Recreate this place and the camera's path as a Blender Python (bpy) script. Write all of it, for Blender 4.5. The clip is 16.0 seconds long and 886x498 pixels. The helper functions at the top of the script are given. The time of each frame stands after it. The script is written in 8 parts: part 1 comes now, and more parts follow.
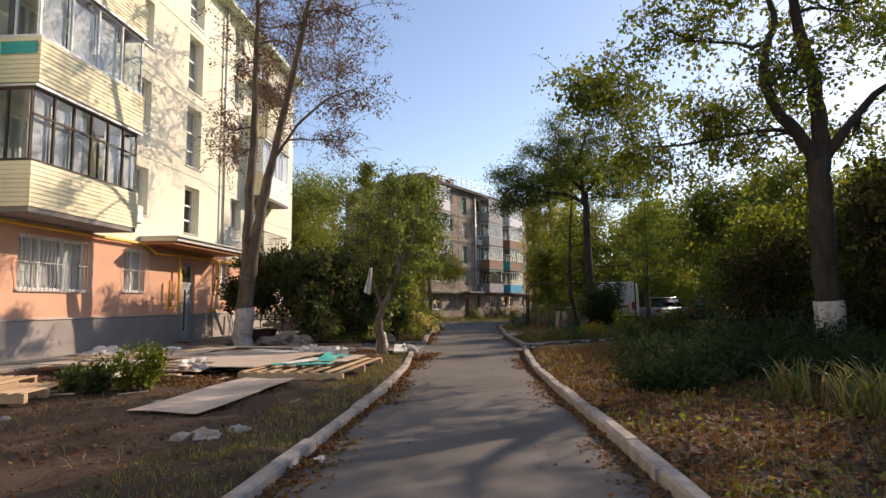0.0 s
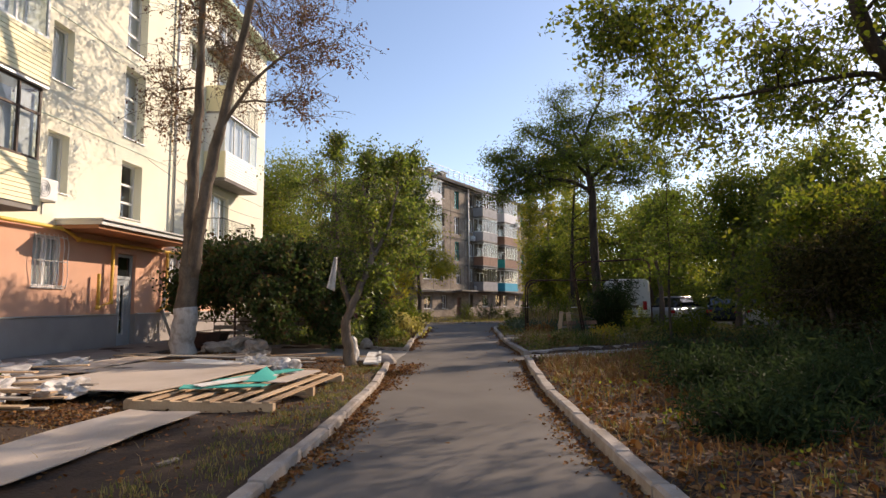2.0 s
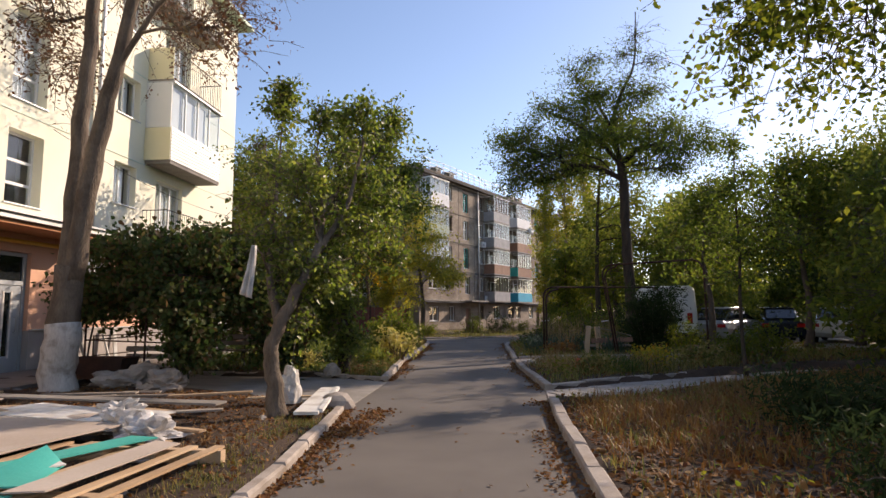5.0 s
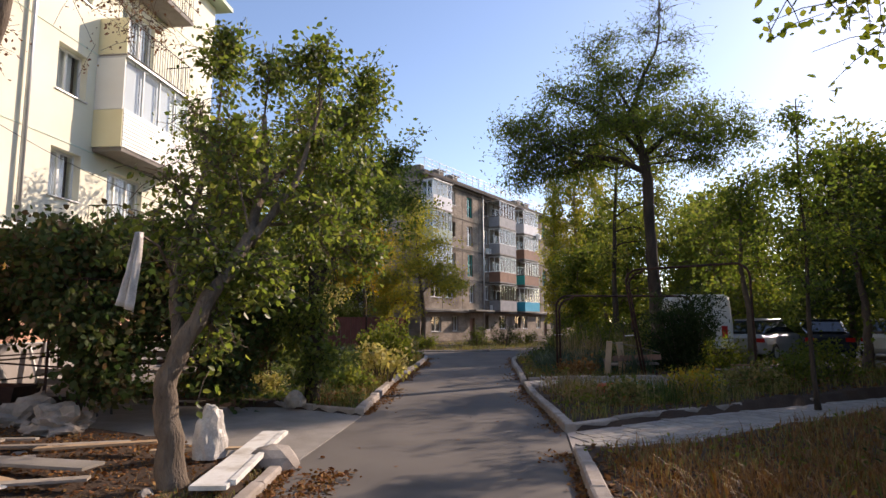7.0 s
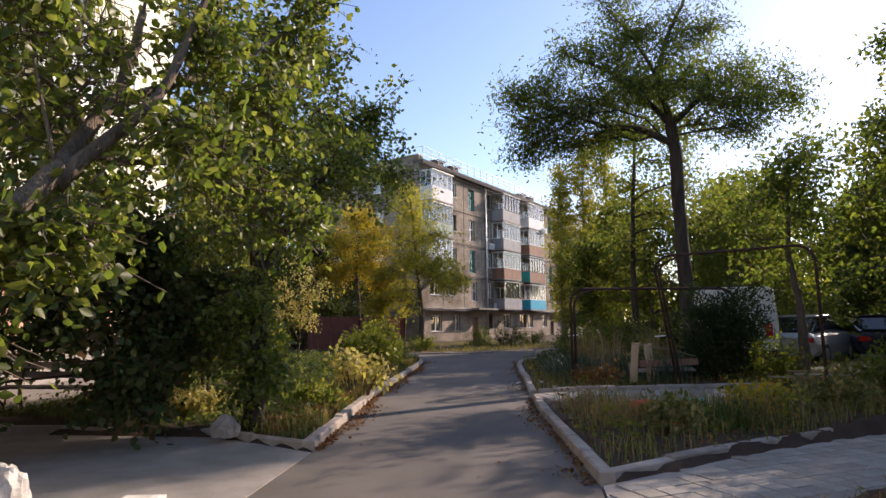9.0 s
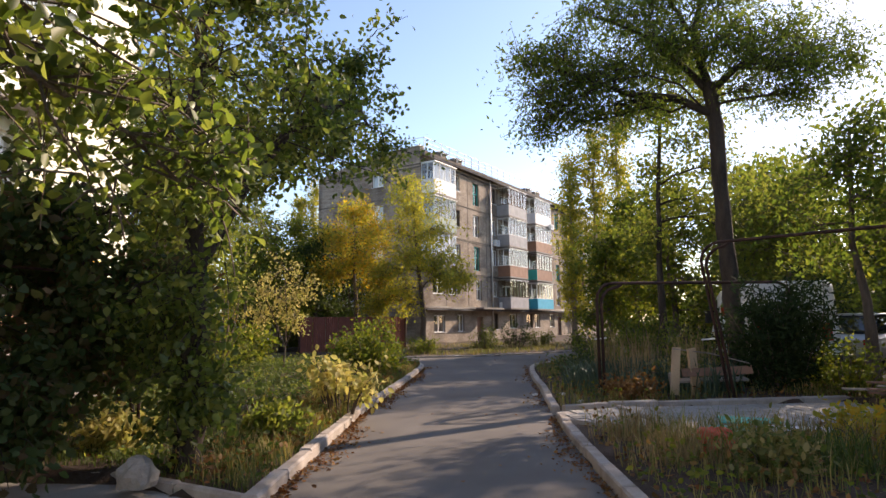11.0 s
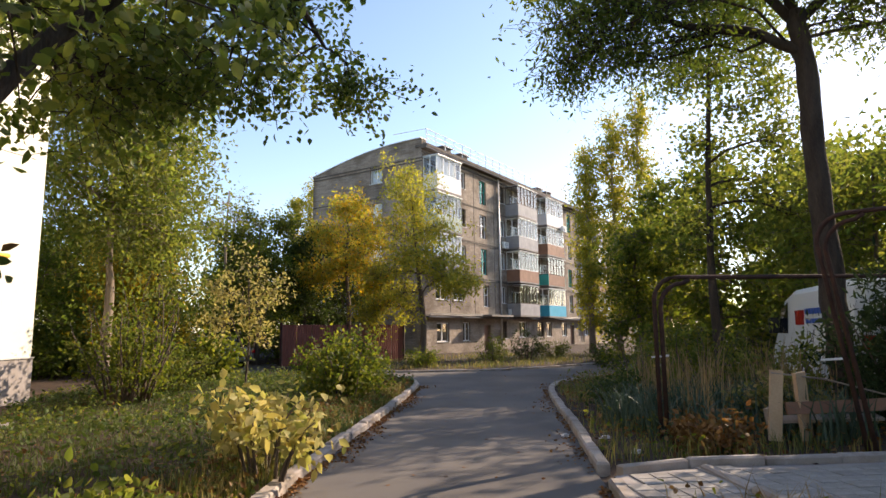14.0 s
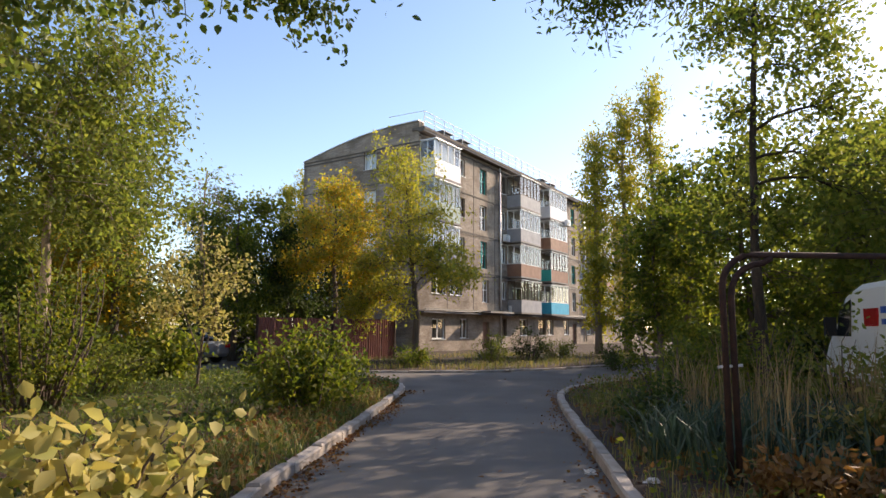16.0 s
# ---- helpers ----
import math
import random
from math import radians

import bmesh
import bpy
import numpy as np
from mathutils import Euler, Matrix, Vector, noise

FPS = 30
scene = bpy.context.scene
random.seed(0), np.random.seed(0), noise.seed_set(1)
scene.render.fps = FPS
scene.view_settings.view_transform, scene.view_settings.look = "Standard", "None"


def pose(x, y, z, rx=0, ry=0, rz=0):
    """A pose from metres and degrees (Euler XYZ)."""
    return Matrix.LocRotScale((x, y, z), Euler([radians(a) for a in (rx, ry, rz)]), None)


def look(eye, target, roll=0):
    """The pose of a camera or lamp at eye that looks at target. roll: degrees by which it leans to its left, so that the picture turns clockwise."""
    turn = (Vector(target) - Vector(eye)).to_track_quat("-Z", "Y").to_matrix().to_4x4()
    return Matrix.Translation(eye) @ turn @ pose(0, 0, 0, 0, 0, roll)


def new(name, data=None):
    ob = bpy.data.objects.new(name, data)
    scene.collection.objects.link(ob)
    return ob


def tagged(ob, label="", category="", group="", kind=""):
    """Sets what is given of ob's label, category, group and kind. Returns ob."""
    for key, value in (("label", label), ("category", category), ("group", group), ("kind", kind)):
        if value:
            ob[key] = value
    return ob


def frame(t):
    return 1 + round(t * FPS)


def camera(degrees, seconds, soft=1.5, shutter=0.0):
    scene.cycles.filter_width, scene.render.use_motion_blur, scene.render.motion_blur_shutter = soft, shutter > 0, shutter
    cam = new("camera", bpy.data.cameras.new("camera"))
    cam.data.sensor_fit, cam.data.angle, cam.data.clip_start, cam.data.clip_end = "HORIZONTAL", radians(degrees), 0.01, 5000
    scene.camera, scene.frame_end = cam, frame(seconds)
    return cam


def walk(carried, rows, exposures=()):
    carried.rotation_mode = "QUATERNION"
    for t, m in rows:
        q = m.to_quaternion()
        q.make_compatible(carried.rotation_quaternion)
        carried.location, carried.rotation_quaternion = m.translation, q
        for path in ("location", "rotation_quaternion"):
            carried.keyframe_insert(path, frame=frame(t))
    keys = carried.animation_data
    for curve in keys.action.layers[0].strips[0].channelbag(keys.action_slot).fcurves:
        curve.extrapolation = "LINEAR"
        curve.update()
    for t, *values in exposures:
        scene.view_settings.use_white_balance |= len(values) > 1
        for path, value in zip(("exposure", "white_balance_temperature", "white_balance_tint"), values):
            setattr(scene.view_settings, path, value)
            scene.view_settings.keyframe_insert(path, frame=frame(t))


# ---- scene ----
cam = camera(72.5, 16.0)
PATH = [
    (0, (-0.305, 0.636, 1.482), (-0.461, 2.622, 1.661), -0.3),
    (0.5, (-0.34, 1.528, 1.481), (-0.494, 3.514, 1.655), -0.1),
    (1, (-0.382, 2.365, 1.472), (-0.525, 4.353, 1.641), -0.1),
    (1.5, (-0.42, 3.261, 1.476), (-0.558, 5.249, 1.648), -0.1),
    (2, (-0.362, 4.1, 1.476), (-0.496, 6.087, 1.652), -0.1),
    (2.5, (-0.34, 4.951, 1.483), (-0.477, 6.938, 1.665), -0.1),
    (3, (-0.24, 5.814, 1.469), (-0.38, 7.8, 1.661), -0.1),
    (3.5, (-0.235, 6.598, 1.471), (-0.382, 8.583, 1.667), -0.1),
    (4, (-0.218, 7.426, 1.478), (-0.377, 9.41, 1.679), 0.1),
    (4.2, (-0.217, 7.749, 1.486), (-0.377, 9.733, 1.687), 0.0),
    (6.3, (-0.157, 10.784, 1.618), (-0.355, 12.761, 1.854), -0.0),
    (6.5, (-0.169, 11.067, 1.639), (-0.363, 13.044, 1.872), 0.0),
    (7, (-0.18, 11.82, 1.627), (-0.375, 13.795, 1.868), -0.0),
    (7.5, (-0.188, 12.563, 1.646), (-0.387, 14.538, 1.89), -0.0),
    (8, (-0.153, 13.294, 1.655), (-0.353, 15.269, 1.899), -0.2),
    (8.5, (-0.189, 14.058, 1.659), (-0.393, 16.033, 1.897), -0.4),
    (9, (-0.156, 14.82, 1.622), (-0.365, 16.794, 1.861), -0.4),
    (9.2, (-0.128, 15.129, 1.638), (-0.35, 17.102, 1.879), -0.6),
    (11.3, (-0.416, 17.597, 1.646), (-0.636, 19.57, 1.884), -0.6),
    (11.5, (-0.433, 17.854, 1.655), (-0.65, 19.828, 1.891), -0.7),
    (12, (-0.497, 18.487, 1.649), (-0.718, 20.461, 1.888), -0.8),
    (12.5, (-0.539, 19.178, 1.662), (-0.768, 21.15, 1.908), -0.6),
    (13, (-0.554, 19.785, 1.678), (-0.785, 21.756, 1.93), -0.8),
    (13.5, (-0.605, 20.413, 1.702), (-0.845, 22.382, 1.959), -0.8),
    (14, (-0.57, 21.067, 1.674), (-0.814, 23.034, 1.939), -0.5),
    (14.5, (-0.534, 21.707, 1.676), (-0.781, 23.674, 1.94), -0.5),
    (15, (-0.546, 22.329, 1.675), (-0.796, 24.296, 1.936), -0.2),
    (15.5, (-0.55, 22.92, 1.659), (-0.8, 24.887, 1.917), 0.2),
    (16, (-0.705, 23.718, 1.639), (-0.949, 25.687, 1.894), 0.5),
]
walk(cam, [(t, look(eye, target, roll)) for t, eye, target, roll in PATH], [(0, 0.12, 7300, 19), (4, 0.18, 7150, 20), (8.5, 0.37, 6850, 22), (12.5, 0.82, 7350, 19), (16, 0.68, 7100, 17)])

# ---------------------------------------------------------------- world and sun
SUN_AZ, SUN_EL = 47.0, 27.0
world = bpy.data.worlds.new("sky")
scene.world = world
world.use_nodes = True
wn = world.node_tree
wn.nodes.clear()
sky = wn.nodes.new("ShaderNodeTexSky")
sky.sky_type = 'NISHITA'
sky.sun_disc = False
sky.sun_elevation = radians(SUN_EL)
sky.sun_rotation = radians(SUN_AZ)
sky.air_density, sky.dust_density, sky.ozone_density = 1.0, 0.40, 2.6
bg = wn.nodes.new("ShaderNodeBackground")
bg.inputs["Strength"].default_value = 0.185
wout = wn.nodes.new("ShaderNodeOutputWorld")
wn.links.new(sky.outputs[0], bg.inputs[0])
wn.links.new(bg.outputs[0], wout.inputs[0])

sun_data = bpy.data.lights.new("sun", 'SUN')
sun_data.energy, sun_data.angle, sun_data.color = 5.0, radians(0.6), (1.0, 0.87, 0.70)
sun = new("sun", sun_data)
az, el = radians(SUN_AZ), radians(SUN_EL)
SUN_DIR = Vector((math.sin(az) * math.cos(el), math.cos(az) * math.cos(el), math.sin(el)))
sun.matrix_world = look(SUN_DIR * 80, (0, 0, 0))


# ---------------------------------------------------------------- materials
def mat(name, base, rough=0.8, metal=0.0, spec=0.4):
    m = bpy.data.materials.new(name)
    m.use_nodes = True
    b = m.node_tree.nodes["Principled BSDF"]
    b.inputs["Base Color"].default_value = (*base, 1)
    b.inputs["Roughness"].default_value = rough
    b.inputs["Metallic"].default_value = metal
    b.inputs["Specular IOR Level"].default_value = spec
    return m


def surf(name, c1, c2, scale=6.0, fine=60.0, rough=0.85, bump=0.3, metal=0.0, stretch=(1, 1, 1), stain=None, stain_scale=0.8, stain_amount=0.5, rand=0.0, spec=0.35, bump_dist=0.02):
    """A worn surface: two tones in broad patches, fine grain, relief, and darker stains."""
    m = mat(name, c1, rough, metal, spec)
    t = m.node_tree
    n, l = t.nodes, t.links
    b = n["Principled BSDF"]
    co = n.new("ShaderNodeTexCoord")
    mp = n.new("ShaderNodeMapping")
    mp.inputs["Scale"].default_value = stretch
    l.new(co.outputs["Object"], mp.inputs[0])
    broad = n.new("ShaderNodeTexNoise")
    broad.inputs["Scale"].default_value, broad.inputs["Detail"].default_value = scale, 6
    l.new(mp.outputs[0], broad.inputs["Vector"])
    grain = n.new("ShaderNodeTexNoise")
    grain.inputs["Scale"].default_value, grain.inputs["Detail"].default_value = fine, 3
    l.new(mp.outputs[0], grain.inputs["Vector"])
    add = n.new("ShaderNodeMath")
    add.operation = 'MULTIPLY_ADD'
    l.new(grain.outputs[0], add.inputs[0])
    add.inputs[1].default_value = 0.5
    l.new(broad.outputs[0], add.inputs[2])
    last = add.outputs[0]
    if rand:
        oi = n.new("ShaderNodeObjectInfo")
        ra = n.new("ShaderNodeMath")
        ra.operation = 'MULTIPLY_ADD'
        l.new(oi.outputs["Random"], ra.inputs[0])
        ra.inputs[1].default_value = rand
        l.new(last, ra.inputs[2])
        sb = n.new("ShaderNodeMath")
        sb.operation = 'SUBTRACT'
        l.new(ra.outputs[0], sb.inputs[0])
        sb.inputs[1].default_value = rand / 2
        last = sb.outputs[0]
    ramp = n.new("ShaderNodeValToRGB")
    ramp.color_ramp.elements[0].position, ramp.color_ramp.elements[0].color = 0.5, (*c1, 1)
    ramp.color_ramp.elements[1].position, ramp.color_ramp.elements[1].color = 1.0, (*c2, 1)
    l.new(last, ramp.inputs[0])
    out = ramp.outputs[0]
    if stain:
        sn = n.new("ShaderNodeTexNoise")
        sn.inputs["Scale"].default_value, sn.inputs["Detail"].default_value = stain_scale, 8
        l.new(co.outputs["Object"], sn.inputs["Vector"])
        sr = n.new("ShaderNodeValToRGB")
        sr.color_ramp.elements[0].position, sr.color_ramp.elements[0].color = 0.48, (0, 0, 0, 1)
        sr.color_ramp.elements[1].position, sr.color_ramp.elements[1].color = 0.72, (stain_amount,) * 3 + (1,)
        l.new(sn.outputs[0], sr.inputs[0])
        mx = n.new("ShaderNodeMix")
        mx.data_type = 'RGBA'
        l.new(sr.outputs[0], mx.inputs[0])
        l.new(out, mx.inputs[6])
        mx.inputs[7].default_value = (*stain, 1)
        out = mx.outputs[2]
    l.new(out, b.inputs["Base Color"])
    if bump:
        bp = n.new("ShaderNodeBump")
        bp.inputs["Strength"].default_value, bp.inputs["Distance"].default_value = bump, bump_dist
        l.new(add.outputs[0], bp.inputs["Height"])
        l.new(bp.outputs[0], b.inputs["Normal"])
    return m


def leaf_mat(name, colours, trans=0.5, rough=0.6, bright=2.0, spec=0.3):
    """Leaves in several tones, one each, that let light through."""
    m = bpy.data.materials.new(name)
    m.use_nodes = True
    t = m.node_tree
    n, l = t.nodes, t.links
    b = n["Principled BSDF"]
    b.inputs["Roughness"].default_value = rough
    b.inputs["Specular IOR Level"].default_value = spec
    geo = n.new("ShaderNodeNewGeometry")
    ramp = n.new("ShaderNodeValToRGB")
    ramp.color_ramp.interpolation = 'LINEAR'
    e = ramp.color_ramp.elements
    e[0].color = (*colours[0], 1)
    e[1].color = (*colours[-1], 1)
    for i, c in enumerate(colours[1:-1]):
        x = e.new((i + 1) / (len(colours) - 1))
        x.color = (*c, 1)
    l.new(geo.outputs["Random Per Island"], ramp.inputs[0])
    l.new(ramp.outputs[0], b.inputs["Base Color"])
    tr = n.new("ShaderNodeBsdfTranslucent")
    hs = n.new("ShaderNodeHueSaturation")
    hs.inputs["Value"].default_value = bright
    hs.inputs["Saturation"].default_value = 1.1
    l.new(ramp.outputs[0], hs.inputs["Color"])
    l.new(hs.outputs[0], tr.inputs[0])
    mx = n.new("ShaderNodeMixShader")
    mx.inputs[0].default_value = trans
    l.new(b.outputs[0], mx.inputs[1])
    l.new(tr.outputs[0], mx.inputs[2])
    l.new(mx.outputs[0], n["Material Output"].inputs["Surface"])
    return m


def glass_mat(name, tint=(0.85, 0.9, 0.92)):
    m = bpy.data.materials.new(name)
    m.use_nodes = True
    t = m.node_tree
    n, l = t.nodes, t.links
    n.remove(n["Principled BSDF"])
    tp = n.new("ShaderNodeBsdfTransparent")
    tp.inputs[0].default_value = (*tint, 1)
    gl = n.new("ShaderNodeBsdfGlossy")
    gl.inputs["Roughness"].default_value = 0.02
    lw = n.new("ShaderNodeLayerWeight")
    pw = n.new("ShaderNodeMath")
    pw.operation = 'POWER'
    l.new(lw.outputs["Facing"], pw.inputs[0])
    pw.inputs[1].default_value = 4.0
    ad = n.new("ShaderNodeMath")
    ad.operation = 'MULTIPLY_ADD'
    l.new(pw.outputs[0], ad.inputs[0])
    ad.inputs[1].default_value, ad.inputs[2].default_value = 0.85, 0.09
    mx = n.new("ShaderNodeMixShader")
    l.new(ad.outputs[0], mx.inputs[0])
    l.new(tp.outputs[0], mx.inputs[1])
    l.new(gl.outputs[0], mx.inputs[2])
    l.new(mx.outputs[0], n["Material Output"].inputs["Surface"])
    return m


ASPHALT = surf("asphalt", (0.098, 0.086, 0.077), (0.152, 0.135, 0.120), 0.7, 90, 0.85, 0.25, stain=(0.185, 0.162, 0.14), stain_scale=0.45, stain_amount=0.5, bump_dist=0.01)
SOIL = surf("soil", (0.036, 0.022, 0.015), (0.075, 0.047, 0.031), 1.2, 30, 0.95, 0.8, stain=(0.075, 0.042, 0.022), stain_scale=1.7, stain_amount=0.6, bump_dist=0.04)
CONCRETE = surf("concrete", (0.21, 0.19, 0.17), (0.31, 0.285, 0.26), 2.5, 50, 0.9, 0.4, stain=(0.2, 0.18, 0.15), stain_scale=1.6, stain_amount=0.6, rand=0.25)
KERB = surf("kerb concrete", (0.29, 0.25, 0.215), (0.46, 0.40, 0.35), 4, 60, 0.9, 0.5, stain=(0.22, 0.17, 0.13), stain_scale=3.0, stain_amount=0.7, rand=0.3)
PAVER = surf("paving slab", (0.25, 0.23, 0.205), (0.37, 0.345, 0.31), 4, 60, 0.9, 0.4, rand=0.35)
CREAM = surf("cream render", (0.79, 0.76, 0.60), (0.85, 0.83, 0.69), 0.6, 120, 0.9, 0.25, stain=(0.72, 0.70, 0.56), stain_scale=0.5, stain_amount=0.4, bump_dist=0.006)
MINT = surf("pale green render", (0.62, 0.70, 0.57), (0.70, 0.76, 0.64), 0.6, 120, 0.9, 0.25, bump_dist=0.006)
PEACH = surf("peach render", (0.66, 0.36, 0.24), (0.75, 0.44, 0.30), 0.8, 120, 0.9, 0.25, stain=(0.56, 0.33, 0.24), stain_scale=0.7, stain_amount=0.5, bump_dist=0.006)
PLINTH = surf("grey plinth render", (0.30, 0.265, 0.245), (0.39, 0.35, 0.325), 1.2, 90, 0.92, 0.3, stain=(0.40, 0.36, 0.33), stain_scale=0.9, stain_amount=0.5)
BROWN_TRIM = surf("brown canopy paint", (0.36, 0.15, 0.06), (0.46, 0.20, 0.09), 2, 60, 0.7, 0.2)
SIDING = surf("cream siding", (0.80, 0.72, 0.44), (0.86, 0.79, 0.54), 1.5, 80, 0.6, 0.15, rand=0.15)
WHITE_SIDING = surf("white siding", (0.80, 0.79, 0.74), (0.86, 0.85, 0.81), 1.5, 80, 0.6, 0.1, rand=0.1)
UPVC = surf("white window plastic", (0.78, 0.78, 0.76), (0.84, 0.84, 0.82), 2, 60, 0.45, 0.05)
DARK_FRAME = surf("dark brown window frame", (0.06, 0.04, 0.03), (0.11, 0.07, 0.05), 5, 60, 0.6, 0.2)
GREY_DOOR = surf("grey metal door", (0.35, 0.38, 0.40), (0.42, 0.45, 0.47), 2, 60, 0.45, 0.1)
YELLOW_PIPE = surf("yellow gas pipe paint", (0.72, 0.42, 0.06), (0.80, 0.50, 0.10), 3, 60, 0.5, 0.1)
GALV = surf("galvanised sheet", (0.50, 0.51, 0.51), (0.62, 0.62, 0.61), 2, 70, 0.45, 0.1, metal=0.6)
RUST = surf("rusty steel", (0.035, 0.02, 0.016), (0.085, 0.04, 0.028), 6, 70, 0.85, 0.4)
BLACK_METAL = surf("black metal", (0.03, 0.03, 0.03), (0.06, 0.055, 0.05), 6, 70, 0.6, 0.2)
TEAL = surf("teal panel", (0.02, 0.36, 0.33), (0.04, 0.44, 0.40), 2, 60, 0.6, 0.1)
BLUE = surf("blue panel", (0.02, 0.33, 0.50), (0.03, 0.40, 0.58), 2, 60, 0.6, 0.1)
BROWN_PANEL = surf("brown balcony panel", (0.22, 0.12, 0.08), (0.32, 0.18, 0.12), 2, 60, 0.7, 0.2)
GREY_PANEL = surf("grey balcony panel", (0.26, 0.26, 0.27), (0.36, 0.36, 0.37), 2, 60, 0.7, 0.2)
PALE_PANEL = surf("pale balcony panel", (0.60, 0.60, 0.62), (0.72, 0.72, 0.73), 2, 60, 0.6, 0.1)
GREEN_PANEL = surf("dull green panel", (0.30, 0.36, 0.30), (0.38, 0.44, 0.36), 2, 60, 0.7, 0.1)
GREY_WALL = surf("weathered silicate brick wall", (0.27, 0.222, 0.178), (0.44, 0.375, 0.31), 0.9, 18, 0.92, 0.5, stain=(0.15, 0.12, 0.095), stain_scale=0.55, stain_amount=0.9, stretch=(1, 1, 2.5), bump_dist=0.02)


def add_bricks(m, width, height, dark):
    """Courses of brick worked into an existing wall material: faint joints and uneven tones."""
    n, l = m.node_tree.nodes, m.node_tree.links
    b = n["Principled BSDF"]
    src = b.inputs["Base Color"].links[0].from_socket
    co = n.new("ShaderNodeTexCoord")
    sp = n.new("ShaderNodeSeparateXYZ")
    l.new(co.outputs["Object"], sp.inputs[0])
    su = n.new("ShaderNodeMath")
    su.operation = 'ADD'
    l.new(sp.outputs[0], su.inputs[0])
    l.new(sp.outputs[1], su.inputs[1])
    cb = n.new("ShaderNodeCombineXYZ")
    l.new(su.outputs[0], cb.inputs[0])
    l.new(sp.outputs[2], cb.inputs[1])
    br = n.new("ShaderNodeTexBrick")
    br.inputs["Scale"].default_value = 1.0
    br.inputs["Brick Width"].default_value, br.inputs["Row Height"].default_value = width, height
    br.inputs["Mortar Size"].default_value = 0.008
    br.inputs["Color1"].default_value = (1, 1, 1, 1)
    br.inputs["Color2"].default_value = (0.78, 0.72, 0.66, 1)
    br.inputs["Mortar"].default_value = (dark, dark, dark, 1)
    l.new(cb.outputs[0], br.inputs["Vector"])
    mx = n.new("ShaderNodeMix")
    mx.data_type, mx.blend_type = 'RGBA', 'MULTIPLY'
    mx.inputs[0].default_value = 1.0
    l.new(src, mx.inputs[6])
    l.new(br.outputs["Color"], mx.inputs[7])
    l.new(mx.outputs[2], b.inputs["Base Color"])


add_bricks(GREY_WALL, 0.30, 0.10, 0.62)
DARK_CEMENT = surf("sooty cement band", (0.085, 0.072, 0.06), (0.16, 0.135, 0.115), 3, 50, 0.9, 0.4)
ROOF = surf("roof felt", (0.10, 0.10, 0.11), (0.17, 0.17, 0.18), 1, 40, 0.8, 0.2)
GREEN_EAVE = surf("pale green eaves sheet", (0.45, 0.56, 0.42), (0.54, 0.64, 0.5), 1, 40, 0.6, 0.1)
CURTAIN = surf("white net curtain", (0.62, 0.61, 0.58), (0.74, 0.73, 0.70), 3, 30, 0.9, 0.3, stretch=(6, 6, 0.6))
# dark tone stands in for the gloom of unlit rooms behind the glass
ROOM = surf("room wall darkened as if unlit", (0.08, 0.075, 0.07), (0.14, 0.13, 0.12), 1, 20, 0.9, 0.1)
WOOD = surf("raw pallet wood", (0.40, 0.26, 0.15), (0.58, 0.42, 0.27), 1.5, 40, 0.8, 0.35, stretch=(1, 1, 1), rand=0.4)
GREY_WOOD = surf("weathered wood", (0.24, 0.20, 0.165), (0.38, 0.33, 0.28), 2, 40, 0.85, 0.4, rand=0.3)
HARDBOARD = surf("hardboard sheet", (0.40, 0.325, 0.265), (0.51, 0.43, 0.365), 0.9, 40, 0.8, 0.15, stain=(0.56, 0.50, 0.45), stain_scale=1.2, stain_amount=0.5)
TEAL_FOAM = surf("teal sheet", (0.03, 0.34, 0.28), (0.06, 0.44, 0.37), 2, 60, 0.6, 0.1)
WHITE_PAINT = surf("white flaking paint", (0.66, 0.64, 0.60), (0.78, 0.77, 0.74), 3, 50, 0.75, 0.3, stain=(0.35, 0.29, 0.22), stain_scale=4, stain_amount=0.7)
WHITEWASH = surf("whitewashed bark", (0.42, 0.38, 0.34), (0.62, 0.58, 0.53), 5, 40, 0.9, 0.9, stain=(0.20, 0.15, 0.11), stain_scale=5, stain_amount=0.8, stretch=(1, 1, 0.35))
BARK = surf("grey brown bark", (0.075, 0.055, 0.042), (0.17, 0.13, 0.10), 6, 50, 0.95, 1.0, stretch=(1, 1, 0.25), bump_dist=0.04)
GREY_BARK = surf("knotty grey bark", (0.095, 0.07, 0.052), (0.21, 0.165, 0.125), 5, 45, 0.95, 1.0, stretch=(1, 1, 0.3), stain=(0.06, 0.047, 0.036), stain_scale=3.0, stain_amount=0.6, bump_dist=0.05)
PALE_BARK = surf("pale bark", (0.17, 0.125, 0.09), (0.31, 0.25, 0.19), 5, 50, 0.95, 0.9, stretch=(1, 1, 0.3), bump_dist=0.03)
DARK_BARK = surf("dark bark", (0.035, 0.026, 0.02), (0.085, 0.065, 0.05), 6, 50, 0.95, 1.0, stretch=(1, 1, 0.25), bump_dist=0.04)
RED_FENCE = surf("brown red sheet fence", (0.17, 0.05, 0.035), (0.24, 0.08, 0.055), 2, 60, 0.6, 0.15)
PLASTIC = surf("white plastic film", (0.42, 0.39, 0.36), (0.66, 0.63, 0.60), 5, 40, 0.4, 0.5)
RED_CLOTH = surf("red net sack", (0.55, 0.08, 0.04), (0.70, 0.14, 0.07), 9, 70, 0.7, 0.5)
CAR_SILVER = mat("silver car paint", (0.45, 0.46, 0.48), 0.3, 0.5)
CAR_WHITE = mat("white car paint", (0.72, 0.72, 0.70), 0.35)
CAR_DARK = mat("dark blue car paint", (0.03, 0.035, 0.05), 0.25, 0.3)
RUBBER = mat("tyre rubber", (0.02, 0.02, 0.02), 0.85)
TAIL_RED = mat("red light lens", (0.45, 0.02, 0.02), 0.2)
